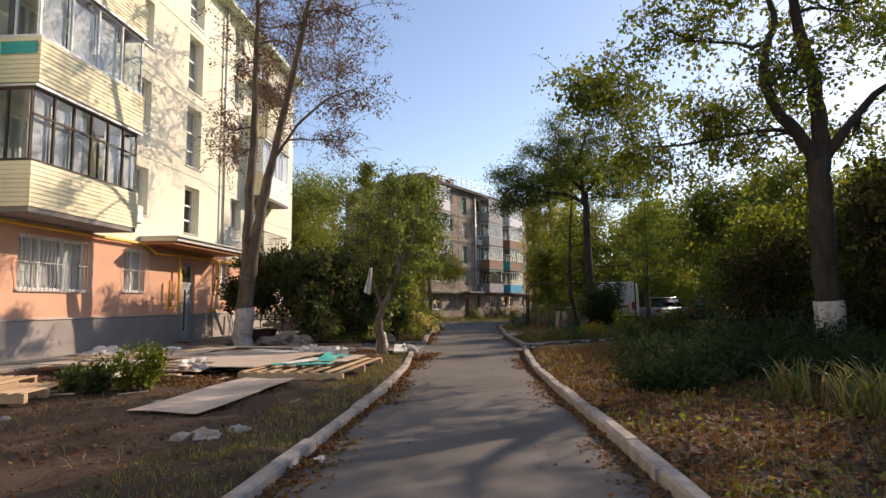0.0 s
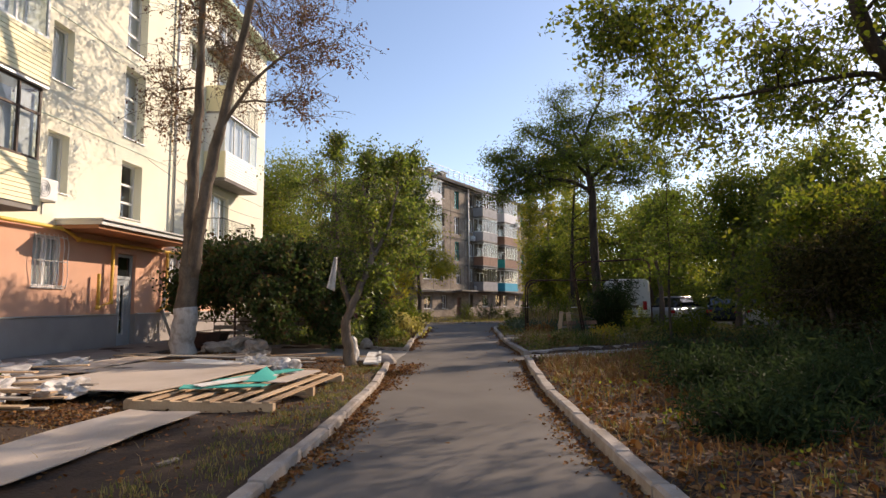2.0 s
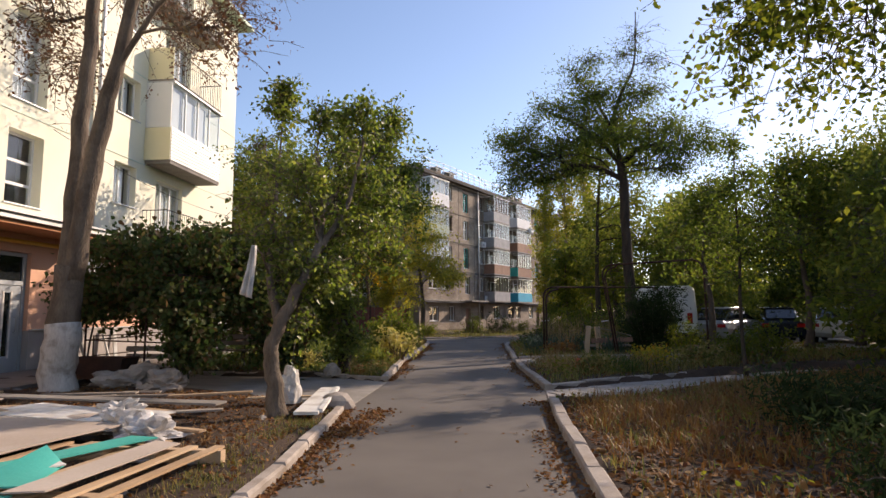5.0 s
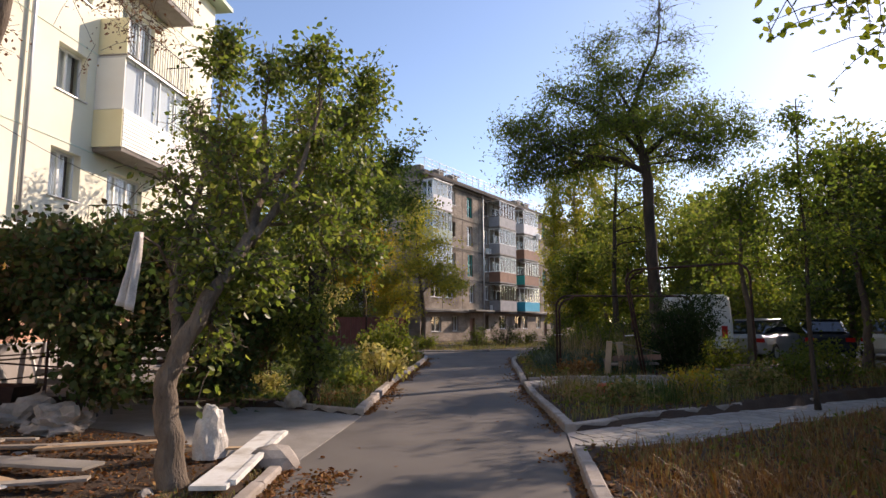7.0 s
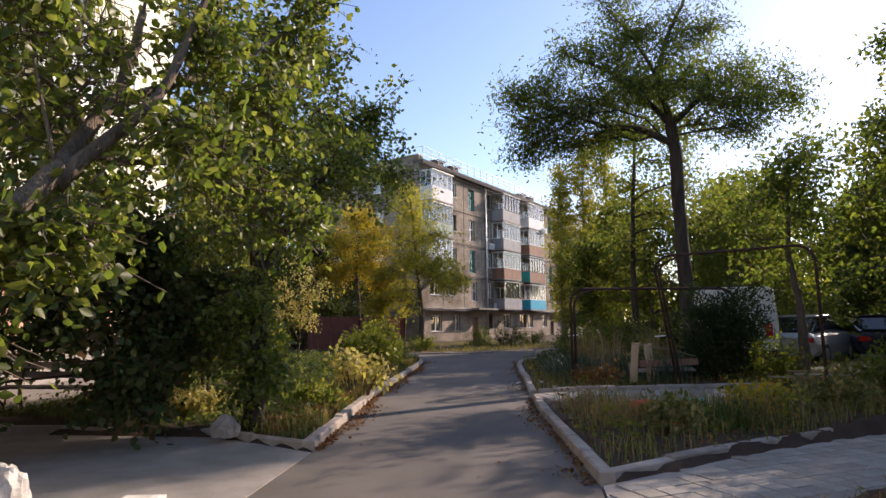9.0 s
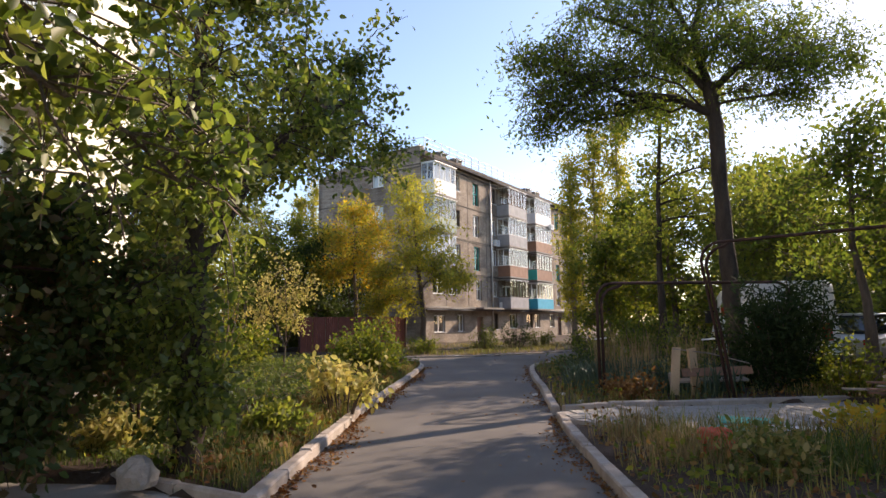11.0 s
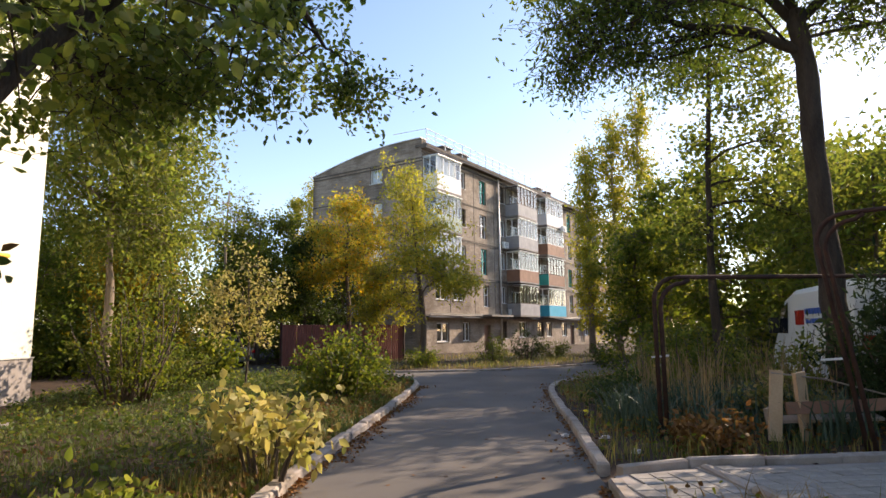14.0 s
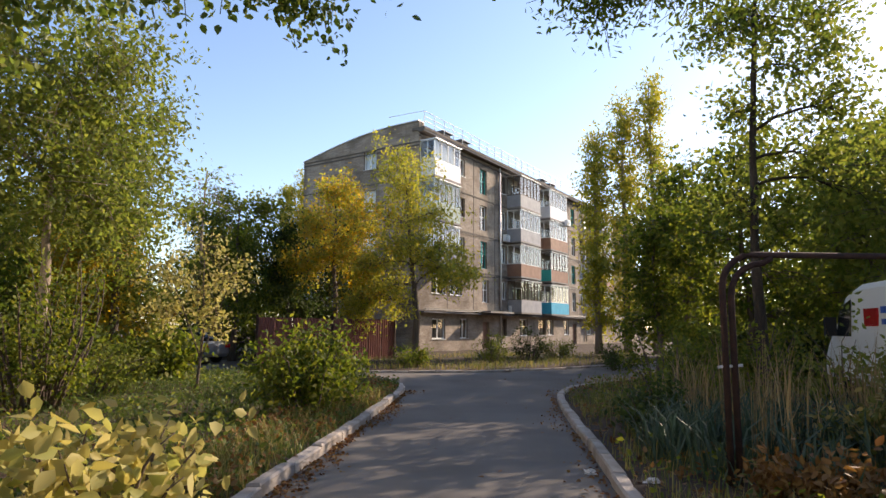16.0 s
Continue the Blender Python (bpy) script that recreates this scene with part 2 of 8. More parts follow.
LETTER_BLUE = mat("blue lettering", (0.03, 0.10, 0.40), 0.5)
GLASS = glass_mat("window glass")
DARK_GLASS = mat("tinted car glass", (0.015, 0.018, 0.02), 0.05, 0.0, 0.6)

L_GREEN = leaf_mat("mid green leaves", [(0.055, 0.075, 0.014), (0.08, 0.105, 0.018), (0.115, 0.135, 0.022), (0.17, 0.165, 0.03)], 0.52)
L_SHEEN = leaf_mat("grey-green glossy leaves", [(0.052, 0.078, 0.016), (0.078, 0.110, 0.021), (0.118, 0.146, 0.030), (0.18, 0.19, 0.045)], 0.50, rough=0.42, bright=2.2, spec=0.5)
L_DARK = leaf_mat("dark green leaves", [(0.028, 0.045, 0.012), (0.045, 0.066, 0.016), (0.07, 0.09, 0.02)], 0.38)
# deep shade put into the leaf colour, for the trees right of the drive
L_SHADE = leaf_mat("shade-darkened olive leaves", [(0.020, 0.024, 0.009), (0.034, 0.034, 0.012), (0.055, 0.048, 0.017), (0.07, 0.054, 0.022)], 0.28, rough=0.8, bright=1.7, spec=0.1)
L_VINE = leaf_mat("vine leaves", [(0.035, 0.06, 0.018), (0.055, 0.085, 0.024), (0.085, 0.10, 0.03), (0.10, 0.06, 0.03)], 0.35)
L_YELLOW = leaf_mat("yellow autumn leaves", [(0.40, 0.33, 0.10), (0.48, 0.41, 0.15), (0.33, 0.33, 0.09), (0.55, 0.46, 0.20)], 0.45, bright=1.35)
L_LIME = leaf_mat("yellow green leaves", [(0.085, 0.112, 0.024), (0.125, 0.15, 0.032), (0.17, 0.172, 0.038), (0.09, 0.12, 0.024)], 0.58, bright=1.9)
L_GOLD = leaf_mat("golden green leaves", [(0.19, 0.21, 0.04), (0.29, 0.27, 0.05), (0.38, 0.32, 0.06), (0.17, 0.20, 0.04)], 0.55, bright=1.8)
L_ORANGE = leaf_mat("orange autumn leaves", [(0.44, 0.26, 0.045), (0.44, 0.33, 0.06), (0.30, 0.28, 0.05), (0.20, 0.22, 0.04)], 0.55, bright=1.6)
L_RUSSET = leaf_mat("russet dry leaves", [(0.14, 0.06, 0.035), (0.20, 0.10, 0.05), (0.12, 0.07, 0.05), (0.22, 0.15, 0.06)], 0.3, bright=1.2)
L_FEATHER = leaf_mat("feathery green leaves", [(0.06, 0.09, 0.018), (0.09, 0.125, 0.024), (0.13, 0.15, 0.03)], 0.55, bright=1.9)
L_JUNIPER = leaf_mat("juniper needles", [(0.018, 0.032, 0.013), (0.028, 0.045, 0.017), (0.042, 0.06, 0.022)], 0.2, rough=0.85, spec=0.1)
L_LITTER = leaf_mat("fallen leaves", [(0.13, 0.048, 0.017), (0.22, 0.088, 0.026), (0.28, 0.135, 0.040), (0.09, 0.040, 0.024), (0.27, 0.16, 0.055)], 0.15, rough=0.8, bright=1.1)
L_GRASS = leaf_mat("dry and green grass", [(0.09, 0.12, 0.03), (0.14, 0.155, 0.04), (0.24, 0.20, 0.065), (0.34, 0.27, 0.11)], 0.38, bright=1.4)
L_LAWN = leaf_mat("green grass", [(0.05, 0.085, 0.018), (0.08, 0.115, 0.025), (0.12, 0.14, 0.035)], 0.35, bright=1.3)
L_DRYGRASS = leaf_mat("rusty dry grass", [(0.155, 0.074, 0.026), (0.225, 0.115, 0.038), (0.28, 0.165, 0.06)], 0.3, bright=1.2)
L_SWORD = leaf_mat("blue-green sword leaves", [(0.045, 0.075, 0.045), (0.065, 0.10, 0.06), (0.10, 0.135, 0.085)], 0.3, rough=0.5, bright=1.3)
L_STRAW = leaf_mat("straw stalks", [(0.30, 0.20, 0.09), (0.40, 0.29, 0.14), (0.22, 0.15, 0.07)], 0.3, bright=1.2)


# ---------------------------------------------------------------- mesh helpers
WORLD_OF = {}


def thing(name, at, label, category, group="", kind=""):
    ob = new(name)
    ob.location = at
    WORLD_OF[ob.name] = Matrix.Translation(at)
    return tagged(ob, label, category, group, kind)


def link_mesh(name, me, parent=None, label=""):
    ob = new(name, me)
    if parent is not None:
        ob.parent = parent
        ob.matrix_parent_inverse = WORLD_OF.get(parent.name, Matrix()).inverted()
    if label:
        ob["label"] = label
    return ob


def part(name, bm, material, parent=None, label="", smooth=False):
    me = bpy.data.meshes.new(name)
    bm.to_mesh(me)
    bm.free()
    me.materials.append(material)
    if smooth:
        me.shade_smooth()
    return link_mesh(name, me, parent, label)


class Acc:
    """Gathers vertices and faces of one mesh."""

    def __init__(self):
        self.v, self.f, self.n = [], [], 0

    def add(self, v, f):
        v = np.asarray(v, float)
        self.v.append(v)
        self.f.extend(tuple(int(i) + self.n for i in q) for q in f)
        self.n += len(v)

    def box(self, x0, y0, z0, x1, y1, z1):
        v = [(x, y, z) for x in (x0, x1) for y in (y0, y1) for z in (z0, z1)]
        self.add(v, [(0, 1, 3, 2), (4, 6, 7, 5), (0, 4, 5, 1), (2, 3, 7, 6), (0, 2, 6, 4), (1, 5, 7, 3)])

    def quad(self, a, b, c, d):
        self.add([a, b, c, d], [(0, 1, 2, 3)])

    def tube(self, pts, radii, sides=8, wobble=0.0):
        pts = np.asarray(pts, float)
        k = len(pts)
        radii = np.broadcast_to(np.asarray(radii, float), (k,))
        tan = np.gradient(pts, axis=0)
        tan /= np.linalg.norm(tan, axis=1)[:, None] + 1e-9
        ref = np.array((0.31, 0.17, 0.93)) if abs(tan[0][2]) < 0.8 else np.array((0.95, 0.3, 0.05))
        a = np.cross(tan, ref)
        a /= np.linalg.norm(a, axis=1)[:, None] + 1e-9
        b = np.cross(tan, a)
        ang = np.linspace(0, 2 * np.pi, sides, endpoint=False)
        r = radii[:, None] * (1 + wobble * np.random.uniform(-1, 1, (k, sides)))
        ring = pts[:, None] + r[..., None] * (np.cos(ang)[None, :, None] * a[:, None] + np.sin(ang)[None, :, None] * b[:, None])
        f = [(i * sides + j, i * sides + (j + 1) % sides, (i + 1) * sides + (j + 1) % sides, (i + 1) * sides + j) for i in range(k - 1) for j in range(sides)]
        f += [tuple(range(sides - 1, -1, -1)), tuple((k - 1) * sides + j for j in range(sides))]
        self.add(ring.reshape(-1, 3), f)

    def obj(self, name, material, parent=None, label="", smooth=False, matrix=None, kind="", category=""):
        v = np.concatenate(self.v) if self.v else np.zeros((0, 3))
        me = bpy.data.meshes.new(name)
        if matrix is not None:
            m = np.array(matrix)
            v = v @ m[:3, :3].T + m[:3, 3]
            if np.linalg.det(m[:3, :3]) < 0:
                self.f = [q[::-1] for q in self.f]
        me.from_pydata(v.tolist(), [], self.f)
        me.materials.append(material)
        if smooth:
            me.shade_smooth()
        ob = link_mesh(name, me, parent, label)
        return tagged(ob, "", category, "", kind)


def leaf_mesh(name, centres, size, material, parent, wide=0.5, droop=0.0, flat=0.0, label="", kind="", simple=False):
    """One mesh of many small folded leaves at the given places."""
    c = np.asarray(centres, float)
    k = len(c)
    d = np.random.normal(size=(k, 3))
    d[:, 2] = d[:, 2] * (1 - flat) - droop
    d /= np.linalg.norm(d, axis=1)[:, None] + 1e-9
    s = np.random.normal(size=(k, 3))
    s[:, 2] *= (1 - flat)
    s -= d * (s * d).sum(1)[:, None]
    s /= np.linalg.norm(s, axis=1)[:, None] + 1e-9
    up = np.cross(d, s)
    ln = size * np.random.uniform(0.65, 1.3, k)[:, None]
    w = ln * wide * 0.5
    if simple:
        acc = Acc()
        v = np.stack([c, c + d * ln * 0.45 + s * w + up * w * 0.35, c + d * ln, c + d * ln * 0.45 - s * w + up * w * 0.35], 1).reshape(-1, 3)
        acc.add(v, np.arange(4 * k).reshape(-1, 4))
        return acc.obj(name, material, parent, label, kind=kind)
    v = np.stack([c, c + d * ln * 0.3 + s * w + up * w * 0.3, c + d * ln * 0.65 + s * w * 0.8 + up * w * 0.25, c + d * ln,
                  c + d * ln * 0.65 - s * w * 0.8 + up * w * 0.25, c + d * ln * 0.3 - s * w + up * w * 0.3], 1).reshape(-1, 3)
    idx = (np.arange(k) * 6)[:, None]
    loops = np.concatenate([idx + np.array([[0, 1, 2, 3]]), idx + np.array([[0, 3, 4, 5]])], 1).reshape(-1)
    me = bpy.data.meshes.new(name)
    me.vertices.add(len(v))
    me.vertices.foreach_set("co", v.reshape(-1))
    me.loops.add(len(loops))
    me.loops.foreach_set("vertex_index", loops.astype(np.int32))
    me.polygons.add(2 * k)
    me.polygons.foreach_set("loop_start", np.arange(0, 8 * k, 4, dtype=np.int32))
    me.update(calc_edges=True)
    me.materials.append(material)
    ob = link_mesh(name, me, parent, label)
    return tagged(ob, kind=kind)


def curve_pts(a, b, bend, k=6):
    a, b = np.asarray(a, float), np.asarray(b, float)
    t = np.linspace(0, 1, k)[:, None]
    off = np.random.normal(size=3) * bend * np.linalg.norm(b - a)
    p = a + (b - a) * t + off * (np.sin(t * np.pi)) + np.array((0, 0, 0.12 * np.linalg.norm(b - a))) * np.sin(t * np.pi)
    p[1:-1] += np.random.normal(size=(k - 2, 3)) * bend * 0.2 * np.linalg.norm(b - a)
    return p


def tree(name, label, base, stems, blobs, leaf, bark, leaf_size=0.1, subs=14, twigs=4, per=22, spread=0.13, wide=0.5, droop=0.25, wash=0.0, seed=1, category="tree", twig_len=0.75, feather=False, bare=0, simple=False):
    """A plant: stems (point lists with first and last radius), limbs from them into crown masses (x, y, z, rx, ry, rz), twigs and single leaves."""
    np.random.seed(seed)
    root = thing(name, base, label, category)
    wood, leaves = Acc(), []
    ends = []
    washed = Acc() if wash else None
    for pts, r0, r1 in stems:
        p = np.asarray(pts, float)
        t = np.linspace(0, len(p) - 1, 4 * len(p))
        q = np.stack([np.interp(t, range(len(p)), p[:, i]) for i in range(3)], 1)
        q[1:-1] = (q[:-2] + 2 * q[1:-1] + q[2:]) / 4
        q[1:-1] += np.random.normal(size=(len(q) - 2, 3)) * r0 * 0.08
        r = np.linspace(r0, r1, len(q))
        if q[0][2] < base[2] + 0.5:
            r[0] *= 1.35
        sides = 10 if r0 > 0.1 else 6
        wood.tube(q, r * np.random.uniform(0.95, 1.06, len(q)), sides, 0.10)
        if wash and q[0][2] < base[2] + 0.5:
            low = q[:, 2] < base[2] + wash
            if low.sum() > 1:
                washed.tube(q[low], r[low] * 1.13 + 0.008, sides + 4, 0.02)
        ends.append((q, r))
    allp = np.concatenate([q for q, r in ends])
    allr = np.concatenate([r for q, r in ends])
    for x, y, z, rx, ry, rz, *dens in blobs:
        c = np.array((x, y, z))
        fill = dens[0] if dens else np.random.uniform(0.75, 1.2)
        dist = np.linalg.norm(allp - c, axis=1) + np.where(allp[:, 2] > z + 0.3, 3, 0) + np.where(allp[:, 2] < base[2] + 0.25 * (z - base[2]), 4, 0)
        i = int(np.argmin(dist))
        limb = curve_pts(allp[i], c, 0.08)
        lr = min(allr[i] * 0.6, 0.015 + 0.024 * max(rx, rz))
        wood.tube(limb, np.linspace(lr, lr * 0.4, len(limb)), 6, 0.05)
        for s in range(subs):
            v = np.random.normal(size=3)
            v /= np.linalg.norm(v)
            tip = c + v * np.array((rx, ry, rz)) * np.random.choice([np.random.uniform(0.35, 0.95), np.random.uniform(0.9, 1.4)], p=[0.65, 0.35])
            o = limb[np.random.randint(2, len(limb))]
            br = curve_pts(o, tip, 0.10, 5)
            wood.tube(br, np.linspace(lr * 0.32, 0.006, 5), 4)
            for w in range(twigs):
                a = br[np.random.randint(2, 5)] + np.random.normal(size=3) * 0.05
                tw = np.random.normal(size=3)
                tw[2] = tw[2] * 0.6 - droop * 0.6
                tw = a + tw / np.linalg.norm(tw) * twig_len * np.random.uniform(0.5, 1.2)
                if w < max(2, bare):
                    wood.tube(np.stack([a, (a + tw) / 2 + (0, 0, 0.05), tw]), [0.008, 0.006, 0.004], 3)
                k = int(per * fill * np.random.uniform(0.3, 1.6))
                u = np.random.uniform(0.1, 1.05, k)[:, None]
                leaves.append(a + (tw - a) * u + np.random.normal(size=(k, 3)) * spread * (0.35 if feather else 1))
    wood.obj("trunk", bark, root, "", True)
    if washed:
        washed.obj("whitewash_coat", WHITEWASH, root, "flaking whitewash on the lower trunk", True)
    if leaves and per:
        leaf_mesh("crown", np.concatenate(leaves), leaf_size, leaf, root, wide, droop, simple=simple)
    return root


def shrub(name, label, base, rad, height, leaf, stems=9, leaf_size=0.09, n=5, per=20, seed=3, wide=0.55, droop=0.1, category="shrub", bark=None, spread=0.1, low=0.2):
    """Stems fanned out from the ground, with leaves along and above them."""
    np.random.seed(seed)
    root = thing(name, base, label, category)
    wood, leaves = Acc(), []
    b = np.asarray(base, float)
    for i in range(stems):
        a = np.random.uniform(0, 2 * np.pi)
        q = np.sqrt(np.random.uniform(0, 1))
        foot = b + np.array((np.cos(a), np.sin(a), 0)) * rad * q * 0.35
        top = b + np.array((np.cos(a) * rad * q, np.sin(a) * rad * q, height * np.random.uniform(0.6, 1.0) * (1 - 0.3 * q * q)))
        p = curve_pts(foot, top, 0.05, 6)
        p[0, 2] = b[2] - 0.03
        wood.tube(p, np.linspace(0.012 + 0.006 * height, 0.004, 6), 4)
        for j in range(n):
            o = p[0] + (p[-1] - p[0]) * np.random.uniform(low, 1.0)
            d = np.random.normal(size=3)
            d[2] = abs(d[2]) * 0.5
            e = o + d / np.linalg.norm(d) * rad * 0.45 * np.random.uniform(0.4, 1)
            k = max(1, int(per * np.random.uniform(0.5, 1.4)))
            u = np.random.uniform(0, 1, k)[:, None]
            leaves.append(o + (e - o) * u + np.random.normal(size=(k, 3)) * spread)
    wood.obj("stem", bark or BARK, root, "", True, kind="stuff")
    lv = np.concatenate(leaves)
    lv[:, 2] = np.maximum(lv[:, 2], b[2] + 0.03)
    leaf_mesh("foliage", lv, leaf_size, leaf, root, wide, droop)
    return root


def blades(name, places, height, width, material, parent=None, lean=0.35, label="", kind="stuff", category="grass"):
    """Many narrow bent blades standing at the given places."""
    c = np.asarray(places, float)
    k = len(c)
    a = np.random.uniform(0, 2 * np.pi, k)
    h = height * np.random.uniform(0.45, 1.25, k)
    d = np.stack([np.cos(a), np.sin(a), np.zeros(k)], 1)
    s = np.stack([-np.sin(a), np.cos(a), np.zeros(k)], 1) * (width / 2)
    up = np.array((0, 0, 1.0))
    le = lean * np.random.uniform(0.2, 1.6, k)[:, None] * h[:, None]
    mid = c + up * (h * 0.6)[:, None] + d * le * 0.35
    tip = c + up * (h * np.random.uniform(0.75, 1.0, k))[:, None] + d * le
    v = np.stack([c - s, c + s, mid + s * 0.8, mid - s * 0.8, tip], 1).reshape(-1, 3)
    idx = (np.arange(k) * 5)[:, None]
    loops = np.concatenate([idx + np.array([[0, 1, 2, 3]]), idx + np.array([[3, 2, 4]])], 1).reshape(-1)
    me = bpy.data.meshes.new(name)
    me.vertices.add(len(v))
    me.vertices.foreach_set("co", v.reshape(-1))
    me.loops.add(len(loops))
    me.loops.foreach_set("vertex_index", loops.astype(np.int32))
    me.polygons.add(2 * k)
    me.polygons.foreach_set("loop_start", (np.arange(k)[:, None] * 7 + np.array([[0, 4]])).reshape(-1).astype(np.int32))
    me.update(calc_edges=True)
    me.materials.append(material)
    ob = link_mesh(name, me, parent)
    return tagged(ob, label, category if parent is None else "", "", kind)


# ---------------------------------------------------------------- ground plan
LEFT_A = [(-2.13, -3), (-2.13, 5.3), (-2.1, 7.5), (-2.08, 11.1), (-2.2, 14.5), (-2.42, 17.0), (-2.62, 18.7)]
LEFT_B = [(-2.66, 22.6), (-2.85, 25.0), (-3.05, 27.5), (-3.17, 30.0), (-3.2, 32.3), (-3.4, 36.7), (-3.56, 39.2), (-3.97, 40.8), (-4.6, 41.7), (-5.6, 42.5), (-7.5, 43.0)]
RIGHT_A = [(1.22, -3), (1.07, 5.5), (0.96, 7.4), (0.77, 10.6), (0.60, 14.0), (0.60, 17.6), (0.66, 19.7)]
RIGHT_B = [(0.72, 21.2), (0.47, 24.5), (0.36, 26.5), (0.32, 27.9)]
RIGHT_C = [(0.28, 28.6), (0.24, 32.2), (0.16, 35.3), (0.14, 37.7), (0.25, 39.0), (0.75, 40.5), (1.8, 41.9), (4.5, 44.6), (10.0, 50.2)]
FAR = [(14.0, 62.5), (3.8, 51.5), (0.68, 48.14), (-1.66, 46.1), (-3.82, 45.3), (-6.0, 45.0), (-9.5, 45.2)]
ROAD = LEFT_A + LEFT_B + [(-12, 43.2), (-26, 43.4), (-27, 51), (-12.5, 51), (-11.2, 45.3)] + FAR[::-1] + [(15, 56)] + RIGHT_C[::-1] + RIGHT_B[::-1] + RIGHT_A[::-1]
LPATH = [(-2.6, 18.75), (-2.64, 22.4), (-4.4, 23.35), (-8.6, 23.4), (-9.0, 20.6), (-5.0, 20.2), (-3.3, 18.9)]
RPATH = [(0.68, 19.75), (0.74, 21.1), (3.0, 22.9), (8.2, 26.2), (9.0, 25.0), (3.2, 20.9)]
COURT = [(0.5, 27.2), (0.4, 28.0), (1.45, 28.5), (5.8, 29.4), (6.2, 26.4), (3.0, 25.4), (1.3, 26.4)]


def inside(px, py, poly):
    r = np.zeros(px.shape, bool)
    for (x0, y0), (x1, y1) in zip(poly, poly[1:] + poly[:1]):
        if y0 != y1:
            r ^= ((y0 > py) != (y1 > py)) & (px < (x1 - x0) * (py - y0) / (y1 - y0) + x0)
    return r


def edge_dist(px, py, poly):
    d = np.full(px.shape, 1e9)
    for (x0, y0), (x1, y1) in zip(poly, poly[1:] + poly[:1]):
        L = (x1 - x0) ** 2 + (y1 - y0) ** 2 + 1e-12
        t = np.clip(((px - x0) * (x1 - x0) + (py - y0) * (y1 - y0)) / L, 0, 1)
        d = np.minimum(d, np.hypot(px - x0 - t * (x1 - x0), py - y0 - t * (y1 - y0)))
    return d


def soil_level(px, py):
    """Height of the beds and yards on both sides of the road."""
    base = 0.07 + 0.10 * np.clip((-px - 4) / 6, 0, 1) + 0.12 * np.clip((px - 1.5) / 4, 0, 1)
    bump = 0.035 * np.sin(1.7 * px + 0.6) * np.sin(1.3 * py) + 0.02 * np.sin(4.1 * px + 2) * np.sin(3.7 * py + 1) + 0.012 * np.sin(9.3 * px) * np.sin(8.1 * py)
    return base + bump


def level(px, py):
    px, py = np.atleast_1d(np.asarray(px, float)), np.atleast_1d(np.asarray(py, float))
    z = soil_level(px, py)
    for poly, margin in ((ROAD, 0.13), (LPATH, 0.02), (RPATH, 0.0), (COURT, 0.0)):
        hit = inside(px, py, poly) | (edge_dist(px, py, poly) < margin)
        z = np.where(hit, -0.05, z)
    return z


def poly_sheet(name, poly, z, material, label, category, depth=0.12, parent=None):
    bm = bmesh.new()
    vs = [bm.verts.new((x, y, z)) for x, y in poly]
    f = bm.faces.new(vs)
    ex = bmesh.ops.extrude_face_region(bm, geom=[f])
    bmesh.ops.translate(bm, vec=(0, 0, -depth), verts=[v for v in ex["geom"] if isinstance(v, bmesh.types.BMVert)])
    bmesh.ops.triangulate(bm, faces=bm.faces[:])
    bmesh.ops.recalc_face_normals(bm, faces=bm.faces[:])
    ob = part(name, bm, material, parent)
    return tagged(ob, label, category, "", "structure")


xs = np.concatenate([[-600, -200, -80, -45], np.arange(-30, -13, 1.0), np.arange(-13, 9.01, 0.2), np.arange(10, 31, 1.0), [45, 80, 200, 600]])
ys = np.concatenate([[-300, -80, -20], np.arange(-4, 46, 0.2), np.arange(46, 80, 1.0), [90, 120, 200, 400, 900]])
gx, gy = np.meshgrid(xs, ys)
gz = level(gx.ravel(), gy.ravel())
far_off = (np.abs(gx.ravel()) > 40) | (gy.ravel() > 85) | (gy.ravel() < -10)
gz = np.where(far_off, 0.0, gz)
nx, ny = len(xs), len(ys)
gacc = Acc()
ii, jj = np.meshgrid(np.arange(nx - 1), np.arange(ny - 1))
q0 = (jj * nx + ii).ravel()
gacc.add(np.stack([gx.ravel(), gy.ravel(), gz], 1), np.stack([q0, q0 + 1, q0 + nx + 1, q0 + nx], 1))
ground = gacc.obj("ground", SOIL, smooth=True)
tagged(ground, "bare brown earth strewn with dry leaves", "ground", "", "structure")

road = poly_sheet("road", ROAD, 0.0, ASPHALT, "worn grey asphalt drive with pale dusty patches", "road")
left_path = poly_sheet("pavement", LPATH, 0.012, CONCRETE, "dusty concrete side path crossing into the yard", "path")
right_path = poly_sheet("pavement", RPATH, 0.015, PLINTH, "old slab footpath leading off the drive", "path")
court = poly_sheet("pavement", COURT, 0.10, PLINTH, "small paved court beside the flower bed", "path", 0.2)


# ---------------------------------------------------------------- buildings
def frame_of(origin, u, n):
    """Facade frame: s along the wall, d outwards, z up."""
    return Matrix(((u[0], n[0], 0, origin[0]), (u[1], n[1], 0, origin[1]), (0, 0, 1, origin[2]), (0, 0, 0, 1)))


